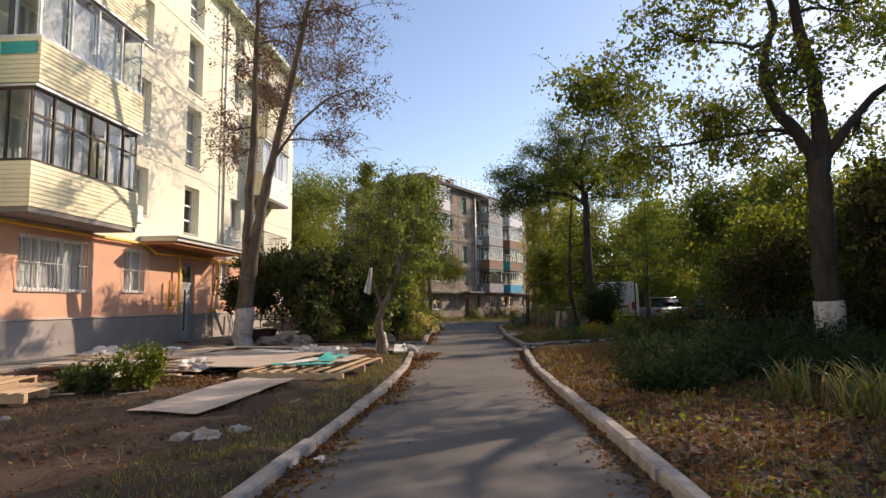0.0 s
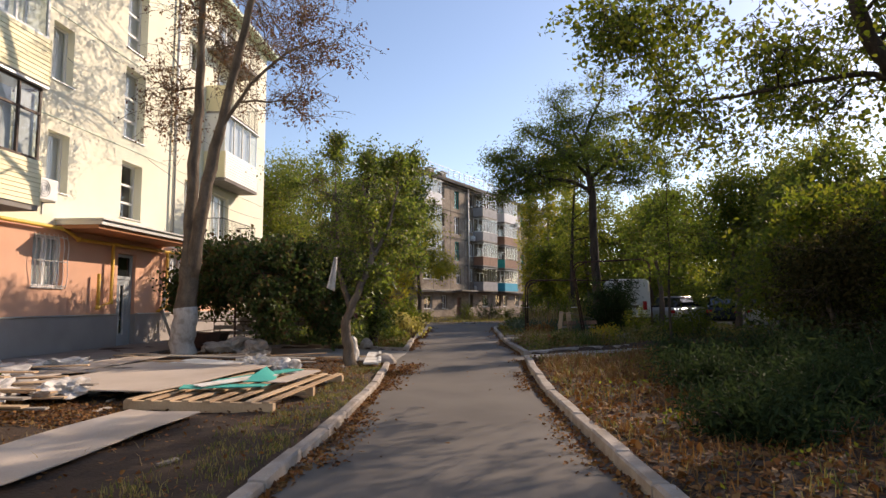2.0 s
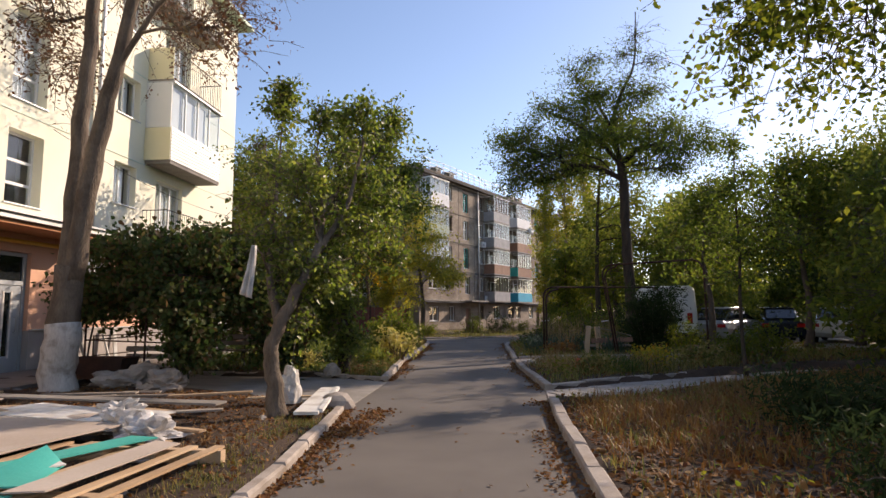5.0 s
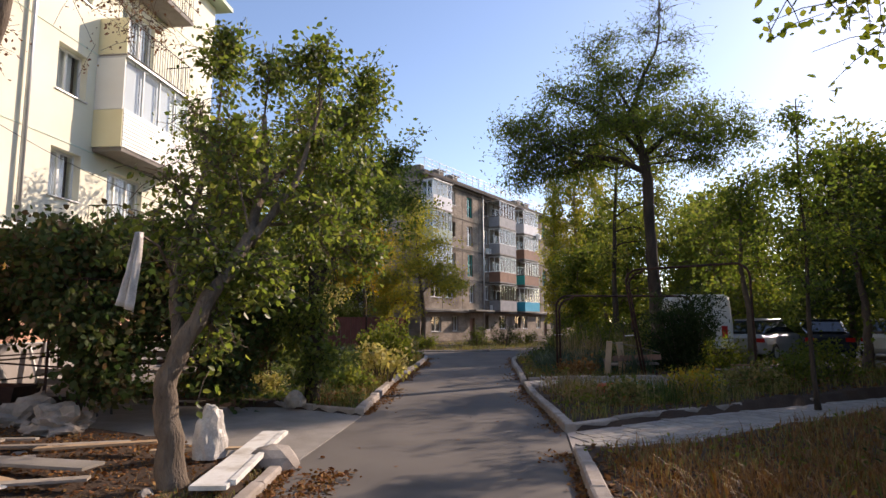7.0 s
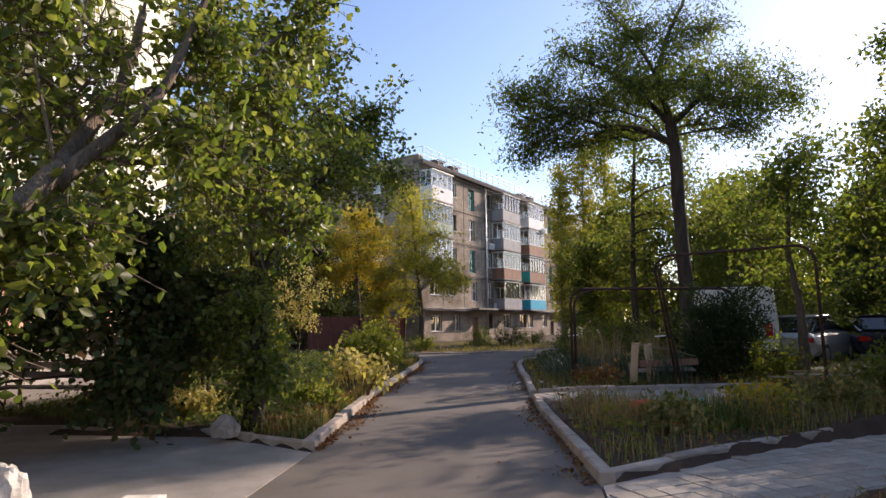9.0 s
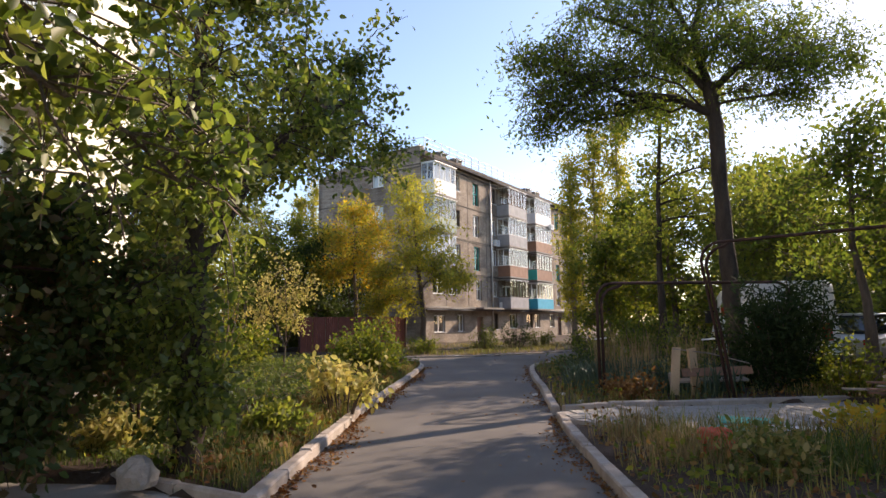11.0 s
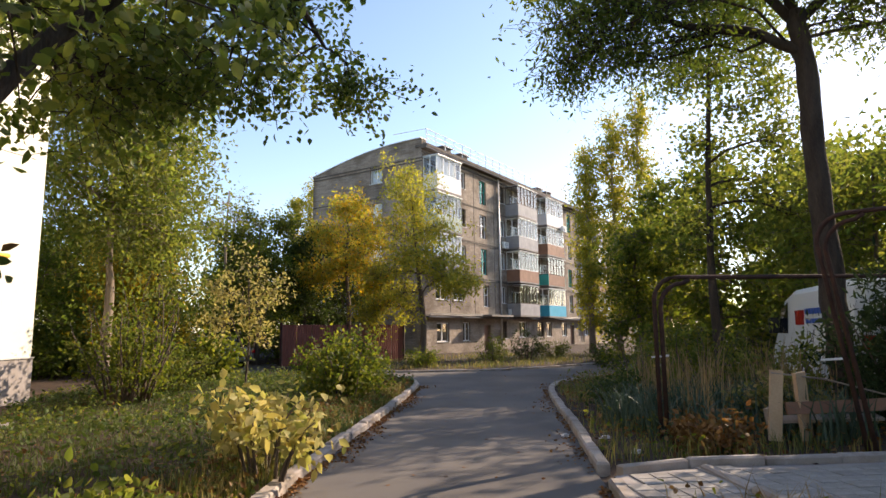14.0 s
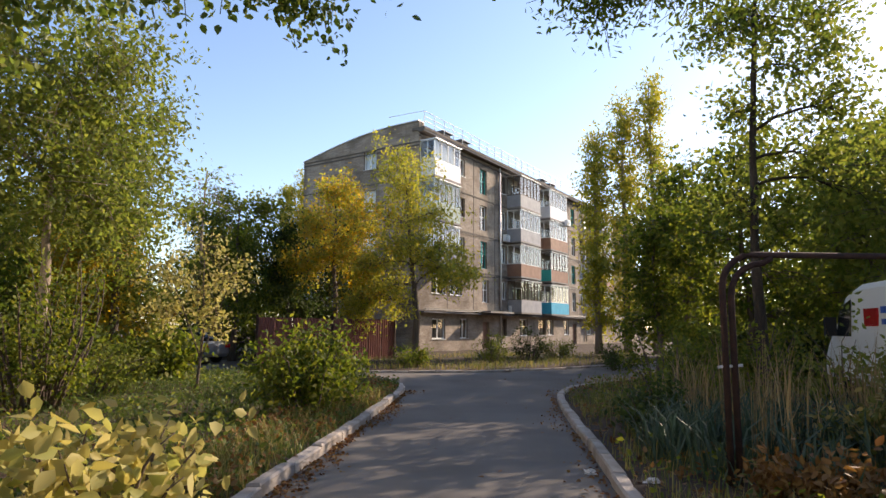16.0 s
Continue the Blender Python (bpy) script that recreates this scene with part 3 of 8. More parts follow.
def wall_face(s0, s1, z0, z1, holes, thick):
    """A wall with openings that go through it, outer face at d = 0."""
    acc = Acc()
    ss = sorted({s0, s1, *[h[0] for h in holes], *[h[1] for h in holes]})
    zs = sorted({z0, z1, *[h[2] for h in holes], *[h[3] for h in holes]})
    ss = [s for s in ss if s0 <= s <= s1]
    zs = [z for z in zs if z0 <= z <= z1]
    for a, b in zip(ss, ss[1:]):
        for c, d in zip(zs, zs[1:]):
            if any(h[0] < (a + b) / 2 < h[1] and h[2] < (c + d) / 2 < h[3] for h in holes):
                continue
            acc.add([(a, 0, c), (b, 0, c), (b, 0, d), (a, 0, d)], [(0, 1, 2, 3)])
            acc.add([(a, -thick, c), (b, -thick, c), (b, -thick, d), (a, -thick, d)], [(3, 2, 1, 0)])
    for a, b, c, d in holes:
        c, d = max(c, z0), min(d, z1)
        if c >= d:
            continue
        ring = [(a, c), (b, c), (b, d), (a, d)]
        for (p, q), (r, s) in zip(ring, ring[1:] + ring[:1]):
            if q == s and q in (z0, z1):
                continue
            acc.add([(p, 0, q), (r, 0, s), (r, -thick, s), (p, -thick, q)], [(0, 1, 2, 3)])
    acc.add([(s0, 0, z0), (s0, -thick, z0), (s0, -thick, z1), (s0, 0, z1)], [(0, 1, 2, 3)])
    acc.add([(s1, 0, z0), (s1, -thick, z0), (s1, -thick, z1), (s1, 0, z1)], [(3, 2, 1, 0)])
    return acc


def window(parent, M, s0, s1, z0, z1, d=-0.18, cols=2, rails=(), frame_mat=None, curtain=True, sill=True, name="window", room=0.7):
    fm = frame_mat or UPVC
    a = Acc()
    t, w = 0.06, 0.065
    v = [(x, q, z) for q in (d, d - t) for o in (0, w) for x, z in ((s0 + o, z0 + o), (s1 - o, z0 + o), (s1 - o, z1 - o), (s0 + o, z1 - o))]
    f = []
    for i in range(4):
        j = (i + 1) % 4
        f += [(i, j, j + 4, i + 4), (i + 8, i + 12, j + 12, j + 8), (i, i + 8, j + 8, j), (i + 4, j + 4, j + 12, i + 12)]
    a.add(v, f)
    win = a.obj(name, fm, parent, matrix=M)
    xs0 = [s0] + [s0 + (s1 - s0) * i / cols for i in range(1, cols)] + [s1]
    for x in xs0[1:-1]:
        m_ = Acc()
        m_.box(x - w * 0.55, d - t, z0 + w, x + w * 0.55, d - 0.004, z1 - w)
        m_.obj("mullion", fm, win, matrix=M)
    for r in rails:
        z = z0 + (z1 - z0) * r
        m_ = Acc()
        m_.box(s0 + w, d - t + 0.004, z - w * 0.5, s1 - w, d - 0.008, z + w * 0.5)
        m_.obj("transom", fm, win, matrix=M)
    for x0, x1 in zip(xs0, xs0[1:]):
        g = Acc()
        g.quad((x0 + w * .5, d - t * .6, z0 + w * .5), (x1 - w * .4, d - t * .6, z0 + w * .5), (x1 - w * .4, d - t * .6, z1 - w * .5), (x0 + w * .5, d - t * .6, z1 - w * .5))
        g.obj("pane", GLASS, win, matrix=M)
    if curtain:
        c = Acc()
        k = 14
        xs_ = np.linspace(s0 + 0.02, s0 + (s1 - s0) * (0.98 if curtain is True else curtain), k * 2)
        dd = d - t - 0.07 + 0.02 * np.sin(np.arange(k * 2) * 1.9)
        v = [(x, q, z) for x, q in zip(xs_, dd) for z in (z0 + 0.02, z1 - 0.02)]
        c.add(v, [(2 * i, 2 * i + 2, 2 * i + 3, 2 * i + 1) for i in range(k * 2 - 1)])
        c.obj("curtain", CURTAIN, win, matrix=M)
    # shallow added box; its dark colour replaces the shade of a deep room
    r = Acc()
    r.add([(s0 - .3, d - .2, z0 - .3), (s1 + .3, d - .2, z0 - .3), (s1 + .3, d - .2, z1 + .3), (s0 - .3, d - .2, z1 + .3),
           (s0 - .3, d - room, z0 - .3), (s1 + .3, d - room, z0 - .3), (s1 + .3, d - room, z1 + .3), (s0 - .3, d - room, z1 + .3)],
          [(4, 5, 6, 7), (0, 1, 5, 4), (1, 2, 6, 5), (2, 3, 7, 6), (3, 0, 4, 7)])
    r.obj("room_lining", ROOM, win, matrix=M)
    if sill:
        s = Acc()
        s.box(s0 - 0.04, d, z0 - 0.035, s1 + 0.04, 0.05, z0 - 0.003)
        s.obj("sill", GALV, win, matrix=M)
    return win


def grille(parent, M, s0, s1, z0, z1, d=0.06):
    a = Acc()
    for x in np.linspace(s0, s1, max(4, int((s1 - s0) / 0.13))):
        zz = np.linspace(z0, z1, 9)
        a.tube(np.stack([x + 0.035 * np.sin((zz - z0) * 7), d + 0.06 * np.sin((zz - z0) / (z1 - z0) * np.pi), zz], 1), 0.011, 4)
    for z in (z0 + 0.06, z1 - 0.06, (z0 + z1) / 2):
        a.tube([(s0 - 0.03, d, z), (s1 + 0.03, d, z)], 0.012, 4)
    for x in (s0, s1):
        for z in (z0 + 0.06, z1 - 0.06):
            a.tube([(x, -0.01, z), (x, d, z)], 0.012, 4)
    return a.obj("grille", WHITE_PAINT, parent, "white bent bars over the window", matrix=M)


def railing(parent, M, s0, s1, z0, z1, d0, d1, step=0.13, name="railing", material=None):
    """Balcony rail: front and both ends."""
    fm = material or BLACK_METAL
    corners = [(s0, d0), (s0, d1), (s1, d1), (s1, d0)]
    a = Acc()
    a.tube([(p, q, z1) for p, q in corners], 0.018, 5)
    root = a.obj(name, fm, parent, matrix=M)
    a = Acc()
    a.tube([(p, q, z0 + 0.05) for p, q in corners], 0.018, 5)
    a.obj("bottom_rail", fm, root, matrix=M)
    for (p, q), (r, s) in zip(corners, corners[1:]):
        L = math.hypot(r - p, s - q)
        for t in np.linspace(0, 1, max(2, int(L / step) + 1)):
            a = Acc()
            a.tube([(p + (r - p) * t, q + (s - q) * t, z0), (p + (r - p) * t, q + (s - q) * t, z1)], 0.010, 4)
            a.obj("baluster", fm, root, matrix=M)
    return root


def glazed_band(bal, M, s0, s1, z0, z1, d, depth, cols, fm, end0=True, low=None, curtain=False):
    """A glazed strip round a balcony: front and both ends, bar by bar and pane by pane."""
    w = 0.05
    top = Acc()
    top.box(s0, d - 0.055, z1 - w, s1, d - 0.005, z1)
    fr = top.obj("glazing_frame", fm, bal, matrix=M)

    def bar(label, *c):
        a = Acc()
        a.box(*c)
        a.obj(label, fm, fr, matrix=M)

    def glass(*c):
        g = Acc()
        g.quad(*c)
        g.obj("glazing", GLASS, fr, matrix=M)

    xs_ = np.linspace(s0, s1, cols + 1)
    for s in xs_[1:-1]:
        bar("glazing_post", s - w / 2, d - 0.06, z0, s + w / 2, d, z1)
    for z in [z0] + ([low] if low else []):
        bar("glazing_rail", s0, d - 0.055, z, s1, d - 0.005, z + w)
    for p, q in zip(xs_, xs_[1:]):
        glass((p, d - .03, z0), (q, d - .03, z0), (q, d - .03, z1), (p, d - .03, z1))
    for s in (s0, s1):
        for q in np.linspace(0.05, depth, 3):
            bar("glazing_post", s - 0.03, d - q - 0.03, z0, s + 0.03, d - q + 0.02, z1)
        for z in (z0, z1 - w):
            bar("glazing_rail", s - 0.028, d - depth, z, s + 0.028, d - 0.06, z + w)
        glass((s, d - depth, z0), (s, d - .04, z0), (s, d - .04, z1), (s, d - depth, z1))
    if curtain:
        c = Acc()
        for i in range(cols):
            x0, x1 = s0 + (s1 - s0) * i / cols, s0 + (s1 - s0) * (i + 1) / cols
            if (i * 7 + 3) % 5 < 4:
                c.box(x0 + 0.04, d - 0.16, z0 + 0.03, x1 - 0.03, d - 0.15, z1 - 0.05 - 0.25 * ((i * 5) % 3) / 3)
        c.obj("curtain", CURTAIN, fr, matrix=M)


def balcony(parent, M, s0, s1, z0, depth, panel, height=2.6, parapet=1.0, glazed=True, fm=None, cols=5, boards=0, cap=True, board_mat=None, open_rail=False, low=None, panel_mat=None, curtain=True, end_mat=None, label=""):
    b = Acc()
    b.box(s0, 0.0, z0 - 0.12, s1, depth, z0)
    bal = b.obj("balcony", CONCRETE, parent, label, matrix=M)
    if cap:
        b = Acc()
        b.box(s0 - 0.05, 0.0, z0 + height + 0.002, s1 + 0.05, depth + 0.08, z0 + height + 0.05)
        b.obj("cover", GALV, bal, matrix=M)
    if boards:
        n = int(round(parapet / boards))
        dz = parapet / n
        for i in range(n):
            for k, (x0, y0, x1, y1) in enumerate(((s0, depth, s1, depth + 0.03), (s0 - 0.03, 0.0, s0, depth + 0.03), (s1, 0.0, s1 + 0.03, depth + 0.03))):
                c = Acc()
                z = z0 + i * dz
                v = [(x0, y0, z), (x1, y0, z), (x1, y1, z), (x0, y1, z)]
                ins = 0.014
                top = [(x0 + (ins if k == 1 else 0), y0, z + dz - 0.006), (x1 - (ins if k == 2 else 0), y0, z + dz - 0.006),
                       (x1 - (ins if k == 2 else 0), y1 - (ins if k == 0 else 0), z + dz - 0.006), (x0 + (ins if k == 1 else 0), y1 - (ins if k == 0 else 0), z + dz - 0.006)]
                c.add(v + top, [(3, 2, 1, 0), (4, 5, 6, 7), (0, 1, 5, 4), (1, 2, 6, 5), (2, 3, 7, 6), (3, 0, 4, 7)])
                c.obj("board", board_mat or SIDING, bal, matrix=M)
        core = Acc()
        core.box(s0 + 0.004, 0.01, z0 + 0.004, s1 - 0.004, depth - 0.004, z0 + parapet - 0.02)
        core.obj("parapet", board_mat or SIDING, bal, matrix=M)
    elif open_rail:
        railing(bal, M, s0 + 0.03, s1 - 0.03, z0, z0 + parapet, 0.0, depth - 0.03)
    else:
        c = Acc()
        c.box(s0 + 0.045, depth - 0.04, z0, s1 - 0.045, depth, z0 + parapet)
        c.obj("front_panel", panel, bal, matrix=M)
        for x in (s0, s1 - 0.04):
            e = Acc()
            e.box(x, 0.0, z0, x + 0.04, depth, z0 + parapet)
            e.obj("side_panel", end_mat or panel, bal, matrix=M)
    if glazed:
        glazed_band(bal, M, s0 + 0.03, s1 - 0.03, z0 + parapet + 0.01, z0 + height, depth - 0.01, depth - 0.03, cols, fm or UPVC, low=low, curtain=curtain)
    return bal


# ---- the cream and peach block beside the drive
WX = -11.4
yb = thing("apartment_building", (WX - 6, 12, 0), "five-storey block with cream upper walls, peach ground floor and balconies", "building")
MY = frame_of((WX, 0, 0), (0, 1), (1, 0))
Y0, Y1, YH = -8.0, 33.5, 14.0
low_wins = [(-5.5, -3.2, 1.85, 3.2), (2.0, 4.4, 1.85, 3.2), (6.5, 7.7, 1.85, 3.2), (9.5, 11.7, 1.85, 3.2), (14.0, 16.45, 1.85, 3.2), (18.15, 19.25, 1.88, 3.2), (24.6, 25.6, 1.95, 3.2), (28.3, 29.5, 2.0, 3.3)]
door_hole = (21.64, 22.58, 0.16, 2.98)
up_wins = [(18.45, 19.25, z, z + 1.55) for z in (4.35, 7.25, 9.95, 12.3)]
stair = [(21.62, 22.72, 4.1, 5.85), (21.62, 22.72, 6.6, 8.85), (21.62, 22.72, 9.45, 11.6), (21.62, 22.72, 12.1, 13.5)]
mid = [(25.5, 26.6, z, z + 1.25) for z in (4.8, 7.55, 10.3, 12.6)]
bal_doors = [(27.7, 29.4, 4.1, 5.95), (27.9, 29.6, 6.9, 8.7), (27.9, 29.6, 9.6, 11.2), (27.9, 29.6, 12.3, 13.6)]
behind = [(13.3, 15.6, z, z + 1.9) for z in (4.1, 6.9, 9.6, 12.0)] + [(s, s + 1.4, z, z + 1.4) for s in (2.2, 6.2, 9.2) for z in (4.6, 7.4, 10.1, 12.4)]
wall_face(Y0, 31.2, 1.12, 3.42, low_wins + [(21.64, 22.58, 1.12, 2.98)], 0.4).obj("wall", PEACH, yb, "peach painted ground-floor render", matrix=MY)
wall_face(31.2, Y1, 1.12, 3.42, [], 0.4).obj("wall", CREAM, yb, "cream render down to the plinth at the corner", matrix=MY)
wall_face(Y0, Y1, 3.42, YH, up_wins + stair + mid + bal_doors + behind, 0.4).obj("wall", CREAM, yb, "cream insulated render", matrix=MY)
wall_face(Y0, Y1, -0.2, 1.12, [(21.64, 22.58, 0.16, 1.12)], 0.4).obj("plinth", PLINTH, yb, "grey rendered plinth", matrix=frame_of((WX + 0.05, 0, 0), (0, 1), (1, 0)))
a = Acc()
a.box(Y0, 0.0, 1.125, 21.55, 0.085, 1.155)
a.box(22.65, 0.0, 1.125, Y1, 0.085, 1.155)
a.obj("plinth_flashing", GALV, yb, matrix=MY)
a = Acc()
for z in (6.25, 9.05, 11.75):
    a.box(Y0, 0.0, z, Y1, 0.02, z + 0.03)
a.obj("drip_moulding", MINT, yb, "thin raised lines in the render", matrix=MY)
a = Acc()
a.box(-12, -0.4, -0.2, -0.402, 0.0, YH)
a.obj("end_wall", CREAM, yb, matrix=frame_of((WX, Y1, 0), (1, 0), (0, 1)))
a = Acc()
a.box(Y0, -12, -0.2, Y1, -11.6, YH)
a.box(Y0 - 0.3, -12, -0.2, Y0, 0, YH)
a.obj("rear_wall", CREAM, yb, matrix=MY)
a = Acc()
a.add([(Y0 - .4, .55, 14.15), (Y1 + .4, .55, 14.15), (Y1 + .4, -6, 16.2), (Y0 - .4, -6, 16.2), (Y1 + .4, -12.5, 14.15), (Y0 - .4, -12.5, 14.15),
       (Y0 - .4, .55, 14.0), (Y1 + .4, .55, 14.0), (Y1 + .4, -12.5, 14.0), (Y0 - .4, -12.5, 14.0)],
      [(0, 1, 2, 3), (3, 2, 4, 5), (6, 7, 1, 0), (9, 8, 7, 6), (1, 7, 8, 4, 2), (0, 3, 5, 9, 6)])
a.obj("roof", GREEN_EAVE, yb, "pale green sheet roof and eaves", matrix=MY)
for i, (s0, s1, z0, z1) in enumerate(low_wins):
    w = window(yb, MY, s0, s1, z0, z1, cols=3 if s1 - s0 > 2 else 2, d=-0.12)
    grille(w, MY, s0 - 0.03, s1 + 0.03, z0 - 0.03, z1 + 0.03)
for s0, s1, z0, z1 in up_wins:
    window(yb, MY, s0, s1, z0, z1, cols=1, d=-0.2)
for i, (s0, s1, z0, z1) in enumerate(stair):
    window(yb, MY, s0, s1, z0, z1, cols=1, rails=(0.3, 0.62), d=-0.26, curtain=True if i else 0.35)
for s0, s1, z0, z1 in mid:
    window(yb, MY, s0, s1, z0, z1, cols=2, d=-0.2, curtain=0.8)
for s0, s1, z0, z1 in bal_doors + behind:
    window(yb, MY, s0, s1, z0, z1, cols=3, d=-0.15, sill=False)

# entrance door with transom
dr = Acc()
for x0, x1, z0, z1 in ((21.66, 21.74, 0.18, 2.96), (22.48, 22.56, 0.18, 2.96), (21.74, 22.48, 2.20, 2.30), (21.74, 22.48, 2.88, 2.96)):
    dr.box(x0, -0.2, z0, x1, -0.1, z1)
door = dr.obj("door", GREY_DOOR, yb, "grey metal entrance door with a slim window", matrix=MY)
a = Acc()
a.box(21.745, -0.18, 0.18, 21.98, -0.125, 2.195)
a.box(22.16, -0.18, 0.18, 22.475, -0.125, 2.195)
a.box(21.98, -0.18, 0.18, 22.16, -0.125, 0.55)
a.box(21.98, -0.18, 2.02, 22.16, -0.125, 2.195)
a.obj("door_leaf", GREY_DOOR, door, matrix=MY)
a = Acc()
a.box(21.93, -0.13, 0.50, 21.98, -0.11, 2.05)
a.box(22.16, -0.13, 0.50, 22.21, -0.11, 2.05)
a.obj("glass_trim", WHITE_PAINT, door, matrix=MY)
a = Acc()
a.box(21.98, -0.155, 0.55, 22.16, -0.148, 2.02)
a.box(21.74, -0.155, 2.30, 22.48, -0.148, 2.88)
a.obj("door_glass", DARK_GLASS, door, matrix=MY)
a = Acc()
a.tube([(22.3, -0.125, 1.1), (22.3, -0.06, 1.1), (22.3, -0.06, 1.45), (22.3, -0.125, 1.45)], 0.014, 6)
a.obj("door_handle", GALV, door, matrix=MY)
# unseen hall behind the door, gloom given by the dark ROOM colour
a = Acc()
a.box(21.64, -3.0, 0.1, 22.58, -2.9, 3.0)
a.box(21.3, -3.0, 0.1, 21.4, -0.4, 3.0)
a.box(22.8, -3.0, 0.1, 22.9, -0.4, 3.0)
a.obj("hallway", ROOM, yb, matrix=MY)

# canopy over the entrance
a = Acc()
a.box(18.9, 0.0, 3.50, 24.2, 1.25, 3.62)
a.box(18.85, 0.0, 3.62, 24.25, 1.32, 3.66)
can = a.obj("entrance_canopy", GALV, yb, "sheet-covered concrete canopy", matrix=MY)
a = Acc()
a.box(18.92, 0.0, 3.40, 24.18, 1.15, 3.497)
a.obj("canopy_beam", BROWN_TRIM, can, matrix=MY)

# balconies of the near stack: boarded, glazed
balcony(yb, MY, 12.75, 16.7, 3.62, 1.2, SIDING, height=2.65, parapet=1.0, fm=DARK_FRAME, cols=6, boards=0.1, low=5.65, label="cream boarded balcony with old brown-framed glazing")
balcony(yb, MY, 12.85, 16.8, 6.40, 1.2, SIDING, height=2.7, parapet=1.05, fm=UPVC, cols=4, boards=0.1, label="cream boarded balcony with white plastic glazing")
balcony(yb, MY, 12.85, 16.8, 9.2, 1.2, SIDING, height=2.7, parapet=1.05, fm=UPVC, cols=4, boards=0.1, label="cream boarded balcony with white plastic glazing")
balcony(yb, MY, 12.85, 16.8, 12.0, 1.2, SIDING, height=1.9, parapet=1.0, fm=UPVC, cols=4, boards=0.1, label="cream boarded balcony under the eaves")
a = Acc()
a.box(12.80, 0.3, 7.05, 12.815, 1.15, 7.32)
a.obj("side_strip", TEAL, yb, "teal strip on the balcony end", matrix=MY)
# balconies of the far stack
balcony(yb, MY, 27.0, 30.4, 3.80, 0.85, SIDING, parapet=1.0, glazed=False, open_rail=True, cap=False, label="open balcony with a thin iron rail")
balcony(yb, MY, 27.0, 30.4, 6.42, 0.85, WHITE_SIDING, height=2.55, parapet=1.05, cols=4, boards=0.1, board_mat=WHITE_SIDING, label="pale boarded balcony with white glazing")
balcony(yb, MY, 27.0, 30.4, 9.1, 0.85, SIDING, parapet=1.05, glazed=False, open_rail=True, cap=False, label="open balcony with clutter behind its rail")
a = Acc()
a.box(26.96, 0.0, 9.1, 26.99, 0.85, 10.15)
a.obj("side_screen", SIDING, yb, matrix=MY)
balcony(yb, MY, 27.0, 30.4, 11.75, 0.85, SIDING, parapet=1.05, glazed=False, open_rail=True, cap=False, label="top balcony with an iron rail")


a = Acc()
a.box(26.945, 0.0, 7.49, 26.975, 0.84, 8.97)
a.obj("side_screen", WHITE_SIDING, yb, "solid white end of the glazed balcony", matrix=MY)
a = Acc()
a.box(26.935, 0.0, 6.42, 26.965, 0.86, 7.47)
a.obj("side_screen", SIDING, yb, "cream boarded end of the balcony", matrix=MY)

# pipes along the wall
def pipe_run(name, runs, r, material, label, category):
    root = thing(name, runs[0][0], label, category)
    for pts in runs:
        a = Acc()
        a.tube(pts, r, 8)
        a.obj("pipe", material, root, smooth=True)
        for p in pts[1:-1]:
            c = Acc()
            c.tube([(p[0], p[1], p[2] - r * 1.2), (p[0], p[1], p[2] + r * 1.2)], r * 1.25, 8)
            c.obj("elbow", material, root, smooth=True)
    return root


gx_ = WX + 0.16
pipe_run("gas_pipe", [[(gx_, -6, 3.36), (gx_, 19.0, 3.40), (gx_, 19.6, 3.18), (gx_, 32.5, 3.30)], [(gx_ + 0.02, 21.1, 3.2), (gx_ + 0.02, 21.1, 1.5), (gx_ + 0.02, 20.5, 1.35), (gx_ + 0.02, 20.5, 2.3)],
                      [(gx_, 24.2, 3.2), (gx_, 24.2, 1.35), (gx_, 23.7, 1.2)]], 0.05, YELLOW_PIPE, "yellow painted gas pipe clipped to the wall", "pipe")
pipe_run("downpipe", [[(WX + 0.12, 24.5, 14.0), (WX + 0.12, 24.5, 3.7)], [(WX + 0.12, 24.45, 3.0), (WX + 0.14, 24.3, 2.2), (WX + 0.14, 24.0, 1.2), (WX + 0.35, 24.3, 0.3)]], 0.06, GALV, "galvanised rain downpipe with a bent foot", "pipe")


def ac_unit(at, face):
    root = thing("air_conditioner", at, "white outdoor air conditioner unit with a round grille", "air conditioner", "air conditioners")
    x, y, z = at
    n = Vector((face[0], face[1], 0)).normalized()
    M = Matrix.Translation(at) @ Matrix(((-n.y, n.x, 0, 0), (n.x, n.y, 0, 0), (0, 0, 1, 0), (0, 0, 0, 1)))
    bm = bmesh.new()
    bmesh.ops.create_cube(bm, size=1, matrix=M @ Matrix.Translation((0, 0.2, 0.27)) @ Matrix.Diagonal((0.76, 0.28, 0.54, 1)))
    bmesh.ops.bevel(bm, geom=bm.edges[:], offset=0.02, segments=1, affect='EDGES')
    part("casing", bm, UPVC, root)
    a = Acc()
    for r in (0.08, 0.14, 0.2):
        t = np.linspace(0, 2 * np.pi, 17)
        a.tube(np.stack([-0.12 + r * np.cos(t), np.full(17, 0.35), 0.27 + r * np.sin(t)], 1), 0.008, 4)
    a.obj("fan_grille", GREY_DOOR, root, matrix=M)
    a = Acc()
    for s in (-0.28, 0.28):
        a.box(s - 0.02, 0, -0.03, s + 0.02, 0.36, 0.0)
        a.box(s - 0.02, 0, -0.3, s + 0.02, 0.03, -0.03)
    a.obj("bracket", GALV, root, matrix=M)
    return root


for yy, zz in ((18.1, 4.0), (26.3, 11.9), (30.9, 6.9)):
    ac_unit((WX, yy, zz), (1, 0))

